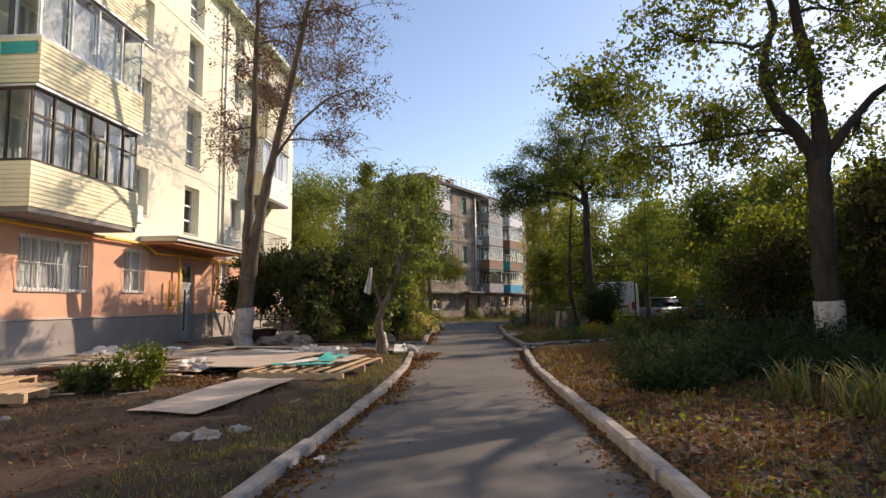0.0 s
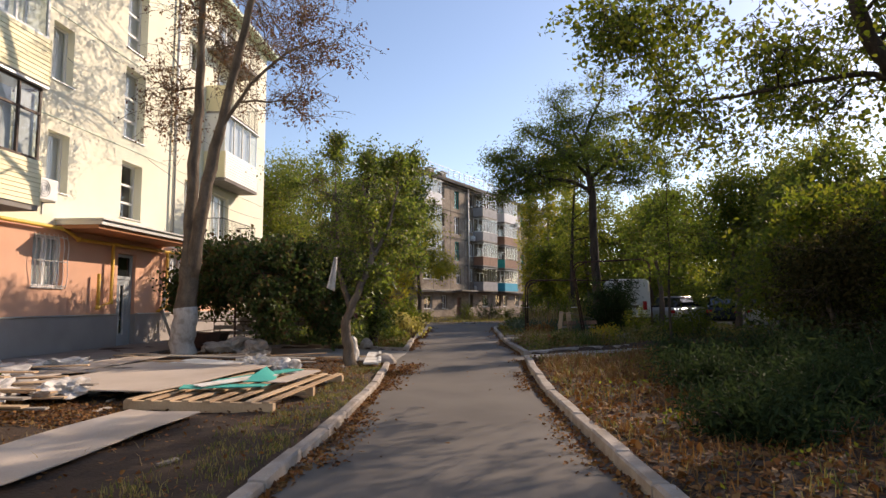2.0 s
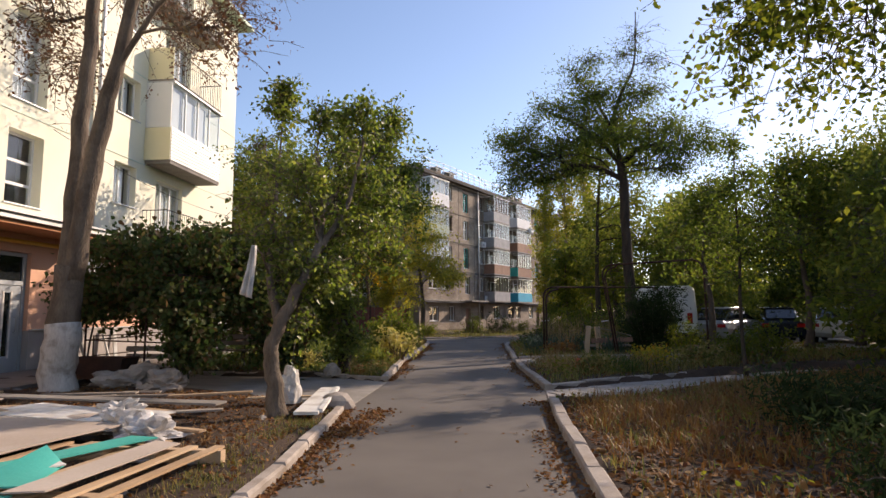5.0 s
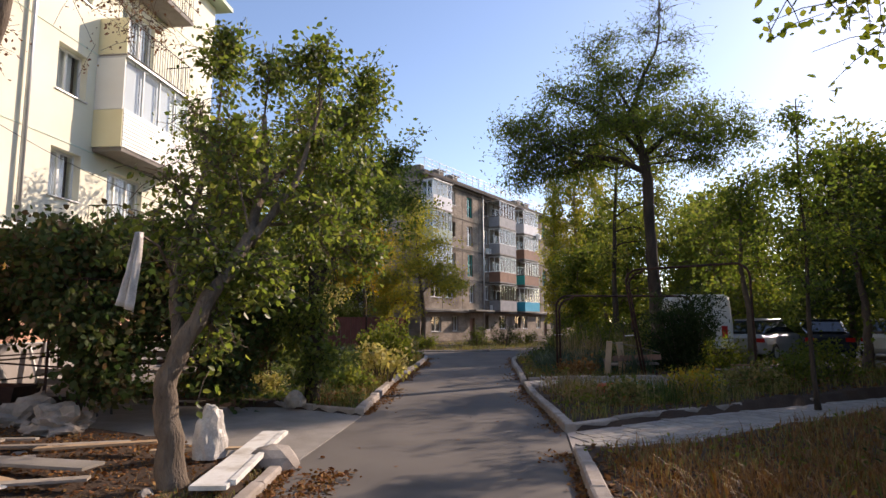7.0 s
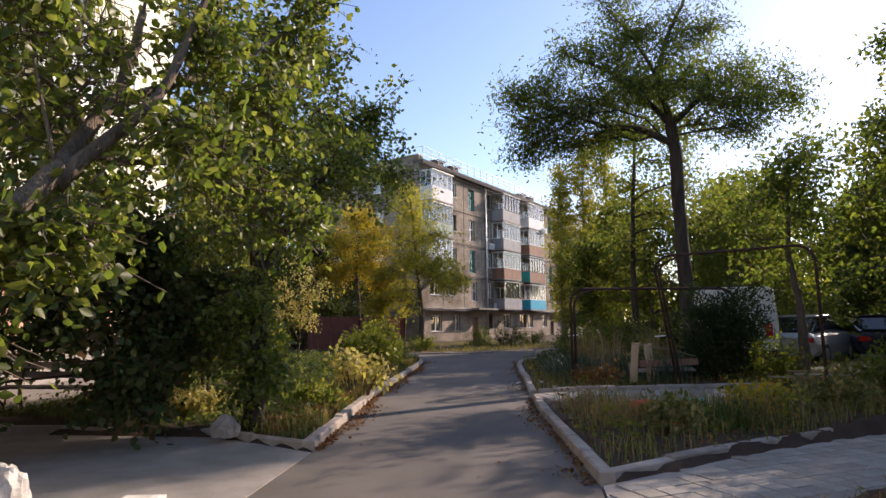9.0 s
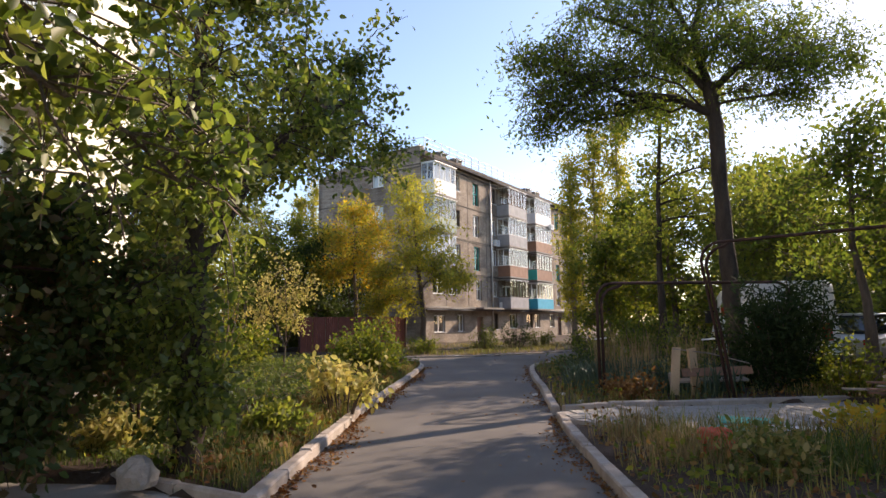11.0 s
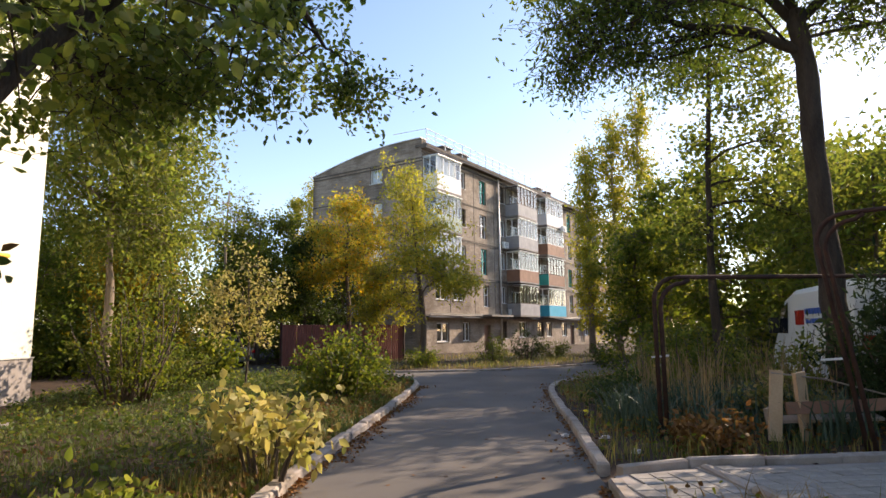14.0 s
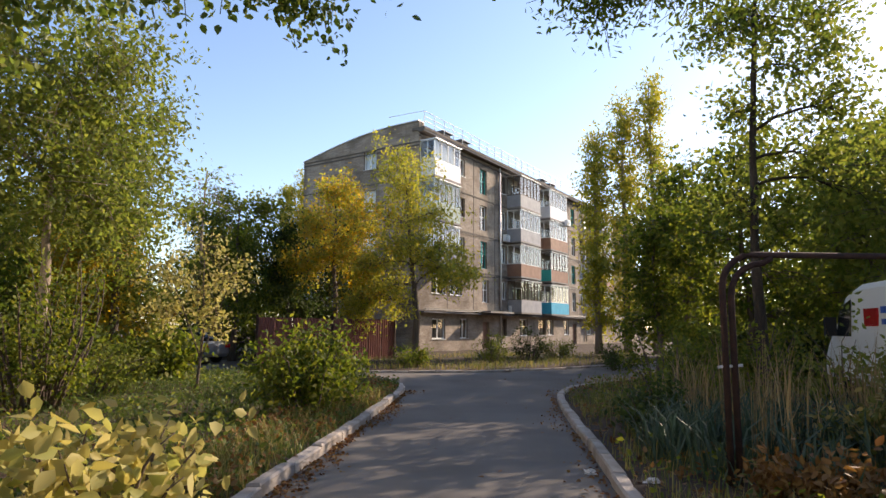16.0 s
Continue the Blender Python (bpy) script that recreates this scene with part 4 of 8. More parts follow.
# pavement strip along the block
poly_sheet("pavement", [(WX + 0.06, -8), (WX + 0.06, 30.5), (-9.0, 30.5), (-9.0, 18), (-10.0, 15), (-10.0, -8)], 0.20, CONCRETE, "concrete apron along the foot of the building", "pavement", 0.3)


# ---- the weathered grey block beyond
GO, GU, GN = (-6.8, 60.3), (0.449, 0.8935), (0.8935, -0.449)
MG = frame_of((GO[0], GO[1], 0), GU, GN)
gb = thing("apartment_building", (GO[0] - 3, GO[1] + 12, 0), "weathered grey-brown five-storey block with mixed glazed balconies", "building")
GL, GH = 46.0, 13.85
st = [(7.55, 8.6, 11.35, 13.2), (7.55, 8.6, 8.65, 10.5), (7.65, 8.65, 5.85, 7.85), (7.95, 8.9, 3.4, 5.05)]
st2 = [(25.1, 26.1, z, z + 1.8) for z in (11.4, 8.6, 5.8, 3.2)] + [(41.5, 42.5, z, z + 1.8) for z in (11.4, 8.6, 5.8, 3.2)]
nb = [(10.85, 11.7, z, z + 1.35) for z in (12.0, 9.2, 6.5, 3.75, 0.95)]
gw = [(1.62, 3.16, 0.86, 2.15), (4.95, 5.95, 0.86, 2.2), (13.9, 15.4, 0.98, 2.3), (17.5, 18.9, 0.98, 2.3), (19.4, 20.6, 0.98, 2.3), (23.0, 24.2, 0.98, 2.3), (28.9, 30.2, 0.98, 2.3), (33, 34.4, 0.98, 2.3)]
lw = [(1.5, 3.1, 3.74, 5.07), (3.65, 5.15, 3.74, 5.07), (4.3, 5.5, 6.5, 7.8), (4.3, 5.5, 9.2, 10.55), (4.3, 5.5, 12.1, 13.35)]
fw = [(22.6, 23.8, z, z + 1.35) for z in (3.75, 6.5, 9.2, 12.0)] + [(27.4, 28.2, z, z + 1.35) for z in (3.75, 6.5, 9.2, 12.0)] + [(36.5, 37.9, z, z + 1.35) for z in (0.98, 3.75, 6.5, 9.2, 12.0)]
bd = [(s, s + 2.0, z + 0.1, z + 2.0) for s in (0.6, 12.6, 18.3, 30.9) for z in (5.6, 8.35, 11.05)] + [(s, s + 2.0, 2.9, 4.8) for s in (12.6, 18.3, 30.9)]
doors = [(8.0, 9.0, 0.0, 2.0), (25.1, 26.1, 0.0, 2.0)]
wall_face(0, GL, -0.3, GH, st + st2 + nb + gw + lw + fw + bd + doors, 0.4).obj("wall", GREY_WALL, gb, "stained silicate brick front", matrix=MG)
MGE = frame_of((GO[0], GO[1], 0), (-GN[0], -GN[1]), (-GU[0], -GU[1]))
GD = 10.3
ew = [(3.5, 4.6, z, z + 1.35) for z in (3.75, 6.5, 9.2, 12.0)]
wall_face(0.402, GD, -0.3, 13.3, ew, 0.4).obj("end_wall", GREY_WALL, gb, "grey gable end wall", matrix=MGE)
a = Acc()
t = np.linspace(0, GD, 13)
top = 13.35 + 1.25 * np.cos(np.clip((t - 1.5) / (GD - 1.5), 0, 1) * np.pi / 2) ** 1.0
v = [(x, q, z) for x, h in zip(t, top) for q, z in ((0.06, 13.3), (0.06, h), (-0.45, h), (-0.45, 13.3))]
a.add(v, [(4 * i + j, 4 * i + 4 + j, 4 * i + 4 + (j + 1) % 4, 4 * i + (j + 1) % 4) for i in range(12) for j in range(4)] + [(0, 1, 2, 3), (51, 50, 49, 48)])
a.obj("gable_parapet", GREY_WALL, gb, "curved gable parapet", matrix=MGE)
a = Acc()
v = [(x, q, h + dz) for x, h in zip(t, top) for q, dz in ((0.14, 0.002), (0.14, 0.06), (-0.5, 0.06), (-0.5, 0.002))]
a.add(v, [(4 * i + j, 4 * i + 4 + j, 4 * i + 4 + (j + 1) % 4, 4 * i + (j + 1) % 4) for i in range(12) for j in range(4)] + [(0, 1, 2, 3), (51, 50, 49, 48)])
a.obj("parapet_flashing", GALV, gb, matrix=MGE)
a = Acc()
a.box(0, -GD, -0.3, GL, -GD + 0.4, 13.3)
a.box(GL, -GD, -0.3, GL + 0.4, 0, 13.8)
a.obj("rear_wall", GREY_WALL, gb, matrix=MG)
a = Acc()
a.box(-0.15, 0.0, GH, GL, 0.42, GH + 0.12)
a.box(-0.15, -0.5, GH + 0.12, GL, 0.5, GH + 0.30)
a.box(-0.1, 0.0, GH - 0.25, GL, 0.12, GH - 0.14)
a.obj("cornice", DARK_CEMENT, gb, "stained dark cornice", matrix=MG)
a = Acc()
a.add([(0, 0.5, 14.16), (GL, 0.5, 14.16), (GL, -2, 14.5), (0, -2, 14.5), (GL, -GD, 13.3), (0, -GD, 13.3)], [(0, 1, 2, 3), (3, 2, 4, 5)])
a.obj("roof", ROOF, gb, matrix=MG)
a = Acc()
for z in (2.62, 5.42, 8.15, 10.9):
    a.box(0.0, 0.0, z, GL, 0.035, z + 0.10)
a.obj("string_course", DARK_CEMENT, gb, "sooty joint band between storeys", matrix=MG)
for x_ in (3.35, 6.7, 9.8, 16.6, 21.8, 24.4, 27.0, 29.6, 35.2, 39.0, 43.2):
    a = Acc()
    a.box(x_ - 0.035, 0.0, 2.75, x_ + 0.035, 0.012, GH - 0.27)
    a.obj("panel_joint", DARK_CEMENT, gb, "dark upright joint between wall panels", matrix=MG)
a = Acc()
a.box(-0.02, 0.0, 2.50, GL, 0.55, 2.58)
a.obj("ledge", ROOF, gb, "thin ledge with cables above the ground floor", matrix=MG)
a = Acc()
for z in (13.0, 13.22):
    a.box(0, 0, z, GD, 0.05, z + 0.08)
for z in (5.42, 8.15, 10.9):
    a.box(0, 0, z, GD, 0.03, z + 0.06)
a.obj("string_course", DARK_CEMENT, gb, "sooty joint band between storeys", matrix=MGE)
for i, (s0, s1, z0, z1) in enumerate(st + st2):
    window(gb, MG, s0, s1, z0, z1, d=-0.15, cols=2, rails=(0.55,), curtain=False if i % 3 else 0.45, frame_mat=UPVC if i % 2 else TEAL, sill=False)
for i, (s0, s1, z0, z1) in enumerate(nb + gw + lw + fw):
    window(gb, MG, s0, s1, z0, z1, d=-0.12, cols=2, curtain=(False, False, 0.3)[i % 3] if i > 12 else False, frame_mat=UPVC if i % 4 else DARK_FRAME)
for s0, s1, z0, z1 in bd:
    window(gb, MG, s0, s1, z0, z1, d=-0.12, cols=2, curtain=False, sill=False)
for s0, s1, z0, z1 in ew:
    window(gb, MGE, s0, s1, z0, z1, d=-0.12, cols=2)
for s0, s1, z0, z1 in doors:
    a = Acc()
    a.box(s0, -0.3, z0, s1, -0.22, z1)
    a.obj("door", BROWN_PANEL, gb, "dark entrance door", matrix=MG)
a = Acc()
a.box(6.9, 0.0, 2.62, 10.4, 1.3, 2.76)
a.obj("entrance_canopy", CONCRETE, gb, matrix=MG)
lv = (2.78, 5.55, 8.3, 11.0)
kw = dict(height=2.45, parapet=0.95, cols=6, curtain=False)
balcony(gb, MG, 0.1, 3.1, lv[3], 1.15, PALE_PANEL, fm=UPVC, height=2.3, parapet=1.0, cols=4, curtain=True, label="white panelled top balcony")
balcony(gb, MG, 0.1, 3.1, lv[2], 1.15, GREEN_PANEL, fm=GREEN_PANEL, **kw, label="dull green glazed balcony")
balcony(gb, MG, 0.1, 3.1, lv[1], 1.15, GREY_PANEL, fm=UPVC, **kw, label="grey glazed balcony")
balcony(gb, MG, 11.85, 15.5, lv[3], 1.2, GREY_PANEL, fm=DARK_FRAME, **kw, label="dark grey open-topped balcony")
balcony(gb, MG, 11.85, 15.5, lv[2], 1.2, GREY_PANEL, fm=UPVC, **kw, label="grey balcony with white glazing")
balcony(gb, MG, 11.85, 15.5, lv[1], 1.2, BROWN_PANEL, fm=UPVC, **kw, end_mat=BROWN_PANEL, label="brown balcony with white glazing")
balcony(gb, MG, 11.85, 15.5, lv[0], 1.2, GREY_PANEL, fm=DARK_FRAME, **kw, label="grey balcony with dark glazing")
balcony(gb, MG, 17.5, 21.3, lv[3], 1.2, PALE_PANEL, fm=UPVC, **kw, label="white boarded balcony")
balcony(gb, MG, 17.5, 21.3, lv[2], 1.2, BROWN_PANEL, fm=UPVC, **kw, label="brown balcony with white glazing")
balcony(gb, MG, 17.5, 21.3, lv[1], 1.2, BROWN_PANEL, fm=DARK_FRAME, **kw, end_mat=TEAL, label="brown balcony with teal sides")
balcony(gb, MG, 17.5, 21.3, lv[0], 1.2, BLUE, fm=UPVC, **kw, label="bright blue balcony with white glazing")
for k, p in enumerate((GREY_PANEL, BROWN_PANEL, PALE_PANEL, GREY_PANEL)):
    balcony(gb, MG, 30.4, 34.2, lv[k], 1.2, p, fm=UPVC, **kw, label="glazed balcony far along the front")
balcony(gb, MGE, 5.2, 8.6, 2.78, 1.1, PALE_PANEL, fm=UPVC, **kw, label="pale blue-white glazed balcony on the gable")
for z, d, r in ((2.66, 0.60, 0.03), (2.74, 0.57, 0.025), (5.36, 0.07, 0.03), (8.08, 0.06, 0.02), (13.5, 0.16, 0.03)):
    a = Acc()
    t_ = np.linspace(0, 46, 47)
    a.tube(np.stack([t_, d + 0.01 * np.sin(t_ * 2.1), z + 0.03 * np.sin(t_ * 1.3)], 1), r, 4)
    a.obj("wall_cable", BLACK_METAL, gb, "black cable along the wall", matrix=MG)
a = Acc()
a.box(-0.16, 0.42, GH + 0.02, GL, 0.46, GH + 0.31)
a.obj("gutter", ROOF, gb, "dark eaves gutter", matrix=MG)
pg = lambda s, d, z: tuple(MG @ Vector((s, d, z)))
pipe_run("downpipe", [[pg(10.45, 0.12, 14.0), pg(10.6, 0.12, 0.3)]], 0.07, GALV, "pale rain downpipe down the grey front", "pipe")
pipe_run("downpipe", [[pg(28.4, 0.12, 14.0), pg(28.4, 0.12, 0.3)]], 0.07, GALV, "pale rain downpipe down the grey front", "pipe")
# roof rail and vents
rr = thing("roof_railing", pg(0, 0.3, 14.15), "white tubular safety rail along the roof edge", "railing")
for run in [[pg(0, 0.35, z), pg(GL, 0.35, z)] for z in (14.55, 14.85)] + [[pg(0, -2.5, 15.3), pg(0, 0.35, 15.2), pg(GL, 0.35, 15.2)]]:
    a = Acc()
    a.tube(run, 0.026, 5)
    a.obj("rail", UPVC, rr)
for s in np.arange(0, GL + 0.1, 1.15):
    a = Acc()
    a.tube([pg(s, 0.35, 14.14), pg(s, 0.35, 15.22)], 0.028, 5)
    a.obj("post", UPVC, rr)
for s in (4.2, 6.6, 20.5, 22.5, 36):
    v_ = thing("roof_vent", pg(s, -1.0, 14.2), "low brick roof vent with a sheet cap", "vent", "roof vents")
    a = Acc()
    a.box(s - 0.45, -1.3, 14.0, s + 0.45, -0.7, 15.0)
    a.obj("shaft", GREY_WALL, v_, matrix=MG)
    a = Acc()
    a.box(s - 0.6, -1.45, 15.06, s + 0.6, -0.55, 15.14)
    for q in (-0.4, 0.4):
        a.box(s + q - 0.03, -1.25, 14.98, s + q + 0.03, -0.75, 15.08)
    a.obj("cap", ROOF, v_, matrix=MG)
for s, z in ((3.6, 10.9), (11.3, 8.2), (12.2, 2.75), (20.8, 10.7)):
    ac_unit(pg(s, 0.02 if s < 18 else 1.22, z), GN)


# ---------------------------------------------------------------- trees
gl = lambda x, y: float(level(x, y)[0])
B = lambda x, y: (x, y, gl(x, y) - 0.03)

# twin-stemmed tree by the block, russet and half bare
tree("tree", "half-bare twin-stemmed tree with russet leaves and whitewashed foot", B(-8.2, 19.5),
     [([(-8.2, 19.5, 0), (-8.15, 19.5, 1.2), (-8.1, 19.5, 2.4)], 0.27, 0.25),
      ([(-8.12, 19.5, 2.0), (-8.15, 19.55, 4), (-8.05, 19.6, 6.5), (-8.0, 19.5, 9), (-7.9, 19.4, 12)], 0.19, 0.06),
      ([(-8.05, 19.5, 2.1), (-7.75, 19.4, 4), (-7.3, 19.3, 6), (-6.8, 19.2, 8), (-6.2, 19.0, 10.5), (-5.8, 19, 12.5)], 0.19, 0.05),
      ([(-7.3, 19.3, 6.0), (-6.4, 19.1, 7.2), (-5.4, 19, 8.0), (-4.4, 19, 8.3)], 0.06, 0.02)],
     [(-8.2, 19.5, 9.5, 1.4, 1.5, 1.2), (-7.8, 19, 11.8, 1.6, 1.6, 1.3), (-6.3, 19, 10.5, 1.5, 1.5, 1.3), (-5.2, 19, 9.2, 1.4, 1.4, 1.1),
      (-4.4, 18.9, 7.6, 1.1, 1.2, 1.2), (-4.6, 18.9, 10.6, 1.5, 1.4, 1.2), (-5.3, 18.8, 12, 1.6, 1.6, 1.1), (-8.9, 19.5, 7.2, 0.8, 0.9, 1.0), (-5.0, 18.9, 6.6, 0.7, 0.8, 0.6, 0.5), (-8.2, 21.6, 9.0, 1.2, 1.4, 1.1), (-7.6, 23.2, 10.2, 1.4, 1.5, 1.2), (-8.6, 24.2, 8.6, 1.1, 1.2, 1.0, 0.7), (-6.6, 21.8, 11.6, 1.4, 1.5, 1.2), (-9.0, 22.4, 11.8, 1.3, 1.4, 1.1), (-7.4, 20.6, 13.4, 1.5, 1.5, 1.0), (-9.3, 20.8, 6.6, 0.7, 0.9, 0.8, 0.6), (-7.6, 25.4, 11.0, 1.2, 1.2, 1.0, 0.8)],
     L_RUSSET, GREY_BARK, leaf_size=0.085, subs=18, twigs=7, per=8, spread=0.07, wash=1.35, seed=11, droop=0.5, bare=5)

# tree with the hanging cloth
tree("tree", "knotty leaning fruit tree with glossy leaves and upright leafy shoots", B(-3.3, 17.5),
     [([(-3.3, 17.5, 0), (-3.42, 17.55, 0.55), (-3.45, 17.5, 1.0), (-3.3, 17.55, 1.45), (-3.1, 17.75, 1.95), (-3.0, 18.3, 2.6), (-3.2, 19.2, 3.5), (-3.6, 20.0, 4.6)], 0.135, 0.035),
      ([(-3.35, 17.55, 1.35), (-3.7, 18.0, 2.1), (-4.0, 18.9, 3.0), (-4.4, 20.2, 4.6)], 0.075, 0.025),
      ([(-3.0, 18.3, 2.5), (-2.7, 19.0, 3.4), (-2.55, 19.4, 4.6)], 0.06, 0.02),
      ([(-3.2, 19.2, 3.4), (-2.9, 20.4, 4.2), (-2.6, 21.3, 5.0)], 0.05, 0.02),
      ([(-4.4, 20.2, 4.5), (-4.45, 20.5, 6.1)], 0.02, 0.006), ([(-2.55, 19.3, 4.5), (-2.6, 19.3, 5.4)], 0.016, 0.006), ([(-2.6, 21.3, 4.9), (-2.45, 21.5, 5.8)], 0.016, 0.006), ([(-3.6, 20.0, 4.5), (-3.5, 20.0, 5.7)], 0.016, 0.006), ([(-3.0, 18.3, 2.6), (-3.3, 18.2, 3.9)], 0.014, 0.006)],
     [(-3.25, 17.95, 2.15, 0.35, 0.35, 0.3, 0.8), (-3.7, 18.2, 2.7, 0.5, 0.5, 0.4, 0.9), (-2.85, 18.3, 2.1, 0.28, 0.3, 0.4, 0.9), (-4.2, 18.8, 3.3, 0.5, 0.5, 0.35, 0.35), (-3.2, 18.6, 3.2, 0.55, 0.5, 0.35, 0.55), (-2.5, 18.9, 2.9, 0.5, 0.5, 0.4), (-3.6, 19.3, 3.9, 0.55, 0.6, 0.35, 0.35), (-2.7, 19.4, 3.9, 0.5, 0.5, 0.4, 0.9), (-4.5, 19.9, 4.2, 0.5, 0.5, 0.4, 0.3), (-4.45, 20.4, 5.4, 0.22, 0.22, 0.55, 0.9), (-4.4, 20.5, 6.0, 0.12, 0.12, 0.3, 0.9), (-2.6, 19.3, 5.0, 0.2, 0.2, 0.4, 0.9), (-2.3, 19.9, 3.5, 0.4, 0.5, 0.4), (-3.0, 20.2, 4.5, 0.5, 0.5, 0.35, 0.5), (-2.5, 21.3, 4.9, 0.4, 0.5, 0.35, 0.9), (-2.45, 21.5, 5.6, 0.16, 0.18, 0.4, 0.9), (-3.55, 20.0, 5.2, 0.22, 0.22, 0.45, 0.8), (-3.3, 18.2, 3.7, 0.22, 0.22, 0.35, 0.7), (-3.2, 17.9, 1.55, 0.12, 0.12, 0.45, 0.5), (-2.9, 20.4, 3.0, 0.6, 0.6, 0.5), (-3.8, 20.2, 3.0, 0.6, 0.6, 0.5), (-2.35, 20.6, 2.5, 0.35, 0.5, 0.6, 0.9), (-5.0, 20.6, 4.9, 0.4, 0.4, 0.3, 0.25)],
     L_SHEEN, GREY_BARK, leaf_size=0.082, subs=12, twigs=6, per=13, spread=0.065, wide=0.62, wash=0.0, seed=12, droop=0.3, twig_len=0.45, bare=4)

# vine-hung tree past the side path, branches over the drive
tree("tree", "leafy dark green tree with trailing growth over the drive", B(-3.95, 23.7),
     [([(-3.95, 23.7, 0), (-3.9, 23.7, 1.2), (-4.0, 23.8, 2.4), (-4.2, 24.0, 3.8), (-4.3, 24.3, 5.6)], 0.16, 0.06),
      ([(-4.0, 23.8, 2.2), (-3.6, 24.4, 3.5), (-3.2, 25.2, 4.6), (-2.9, 26.6, 5.3), (-3.1, 28.6, 5.5)], 0.08, 0.025),
      ([(-4.2, 24.0, 3.6), (-4.8, 25.4, 4.8), (-5.2, 27, 5.3), (-5.4, 28.4, 5.5)], 0.07, 0.025), ([(-4.8, 25.4, 4.7), (-6.2, 27.2, 5.6), (-7.4, 28.6, 6.2)], 0.05, 0.02)],
     [(-4.0, 24.0, 4.8, 1.0, 1.1, 0.8, 0.55), (-3.0, 24.6, 4.2, 0.9, 1.0, 0.8), (-5.2, 24.2, 4.6, 1.0, 1.0, 0.7, 0.3), (-3.4, 25.2, 5.4, 1.0, 1.1, 0.8), (-4.6, 25.0, 6.0, 0.9, 1.0, 0.5, 0.7), (-2.9, 26.6, 5.6, 0.8, 0.9, 0.5), (-4.0, 26.6, 5.8, 1.0, 1.1, 0.5, 0.8), (-5.4, 26.4, 5.6, 1.1, 1.1, 0.6, 0.7), (-3.7, 23.4, 3.1, 0.55, 0.6, 0.9), (-4.6, 23.4, 3.0, 0.9, 0.8, 0.8), (-3.9, 23.25, 1.9, 0.35, 0.4, 0.7), (-4.4, 23.8, 1.6, 0.5, 0.5, 0.8), (-6.3, 25.2, 5.0, 1.0, 1.0, 0.8, 0.22), (-3.8, 23.5, 0.9, 0.3, 0.3, 0.5), (-3.0, 29.6, 5.2, 0.7, 0.7, 0.35), (-4.2, 29.4, 5.5, 1.0, 0.9, 0.4), (-5.6, 28.8, 5.5, 1.1, 1.0, 0.6), (-3.6, 28.0, 5.7, 0.9, 0.9, 0.4), (-7.0, 27.6, 5.3, 1.1, 1.0, 0.7, 0.3), (-7.6, 28.6, 6.4, 1.1, 1.0, 0.8, 0.8), (-6.6, 29.4, 6.8, 1.0, 1.0, 0.7, 0.8), (-8.4, 27.8, 6.2, 0.9, 0.9, 0.7, 0.7), (-7.8, 29.6, 7.4, 1.0, 1.0, 0.6, 0.8), (-3.3, 25.2, 6.4, 0.35, 0.35, 0.5, 0.8), (-4.3, 24.2, 6.4, 0.3, 0.3, 0.5, 0.8), (-3.7, 24.4, 5.9, 0.3, 0.3, 0.5, 0.7), (-4.8, 27.2, 4.2, 0.9, 0.9, 0.6), (-5.7, 27.8, 4.3, 0.9, 0.9, 0.6), (-3.9, 27.4, 4.6, 0.8, 0.8, 0.5), (-4.9, 28.4, 5.0, 0.9, 0.9, 0.5), (-6.4, 28.6, 4.8, 0.9, 0.9, 0.6), (-4.4, 26.2, 4.4, 0.8, 0.8, 0.6)],
     L_SHEEN, DARK_BARK, leaf_size=0.092, subs=13, twigs=6, per=14, spread=0.085, wide=0.65, seed=13, droop=0.45, twig_len=0.55)

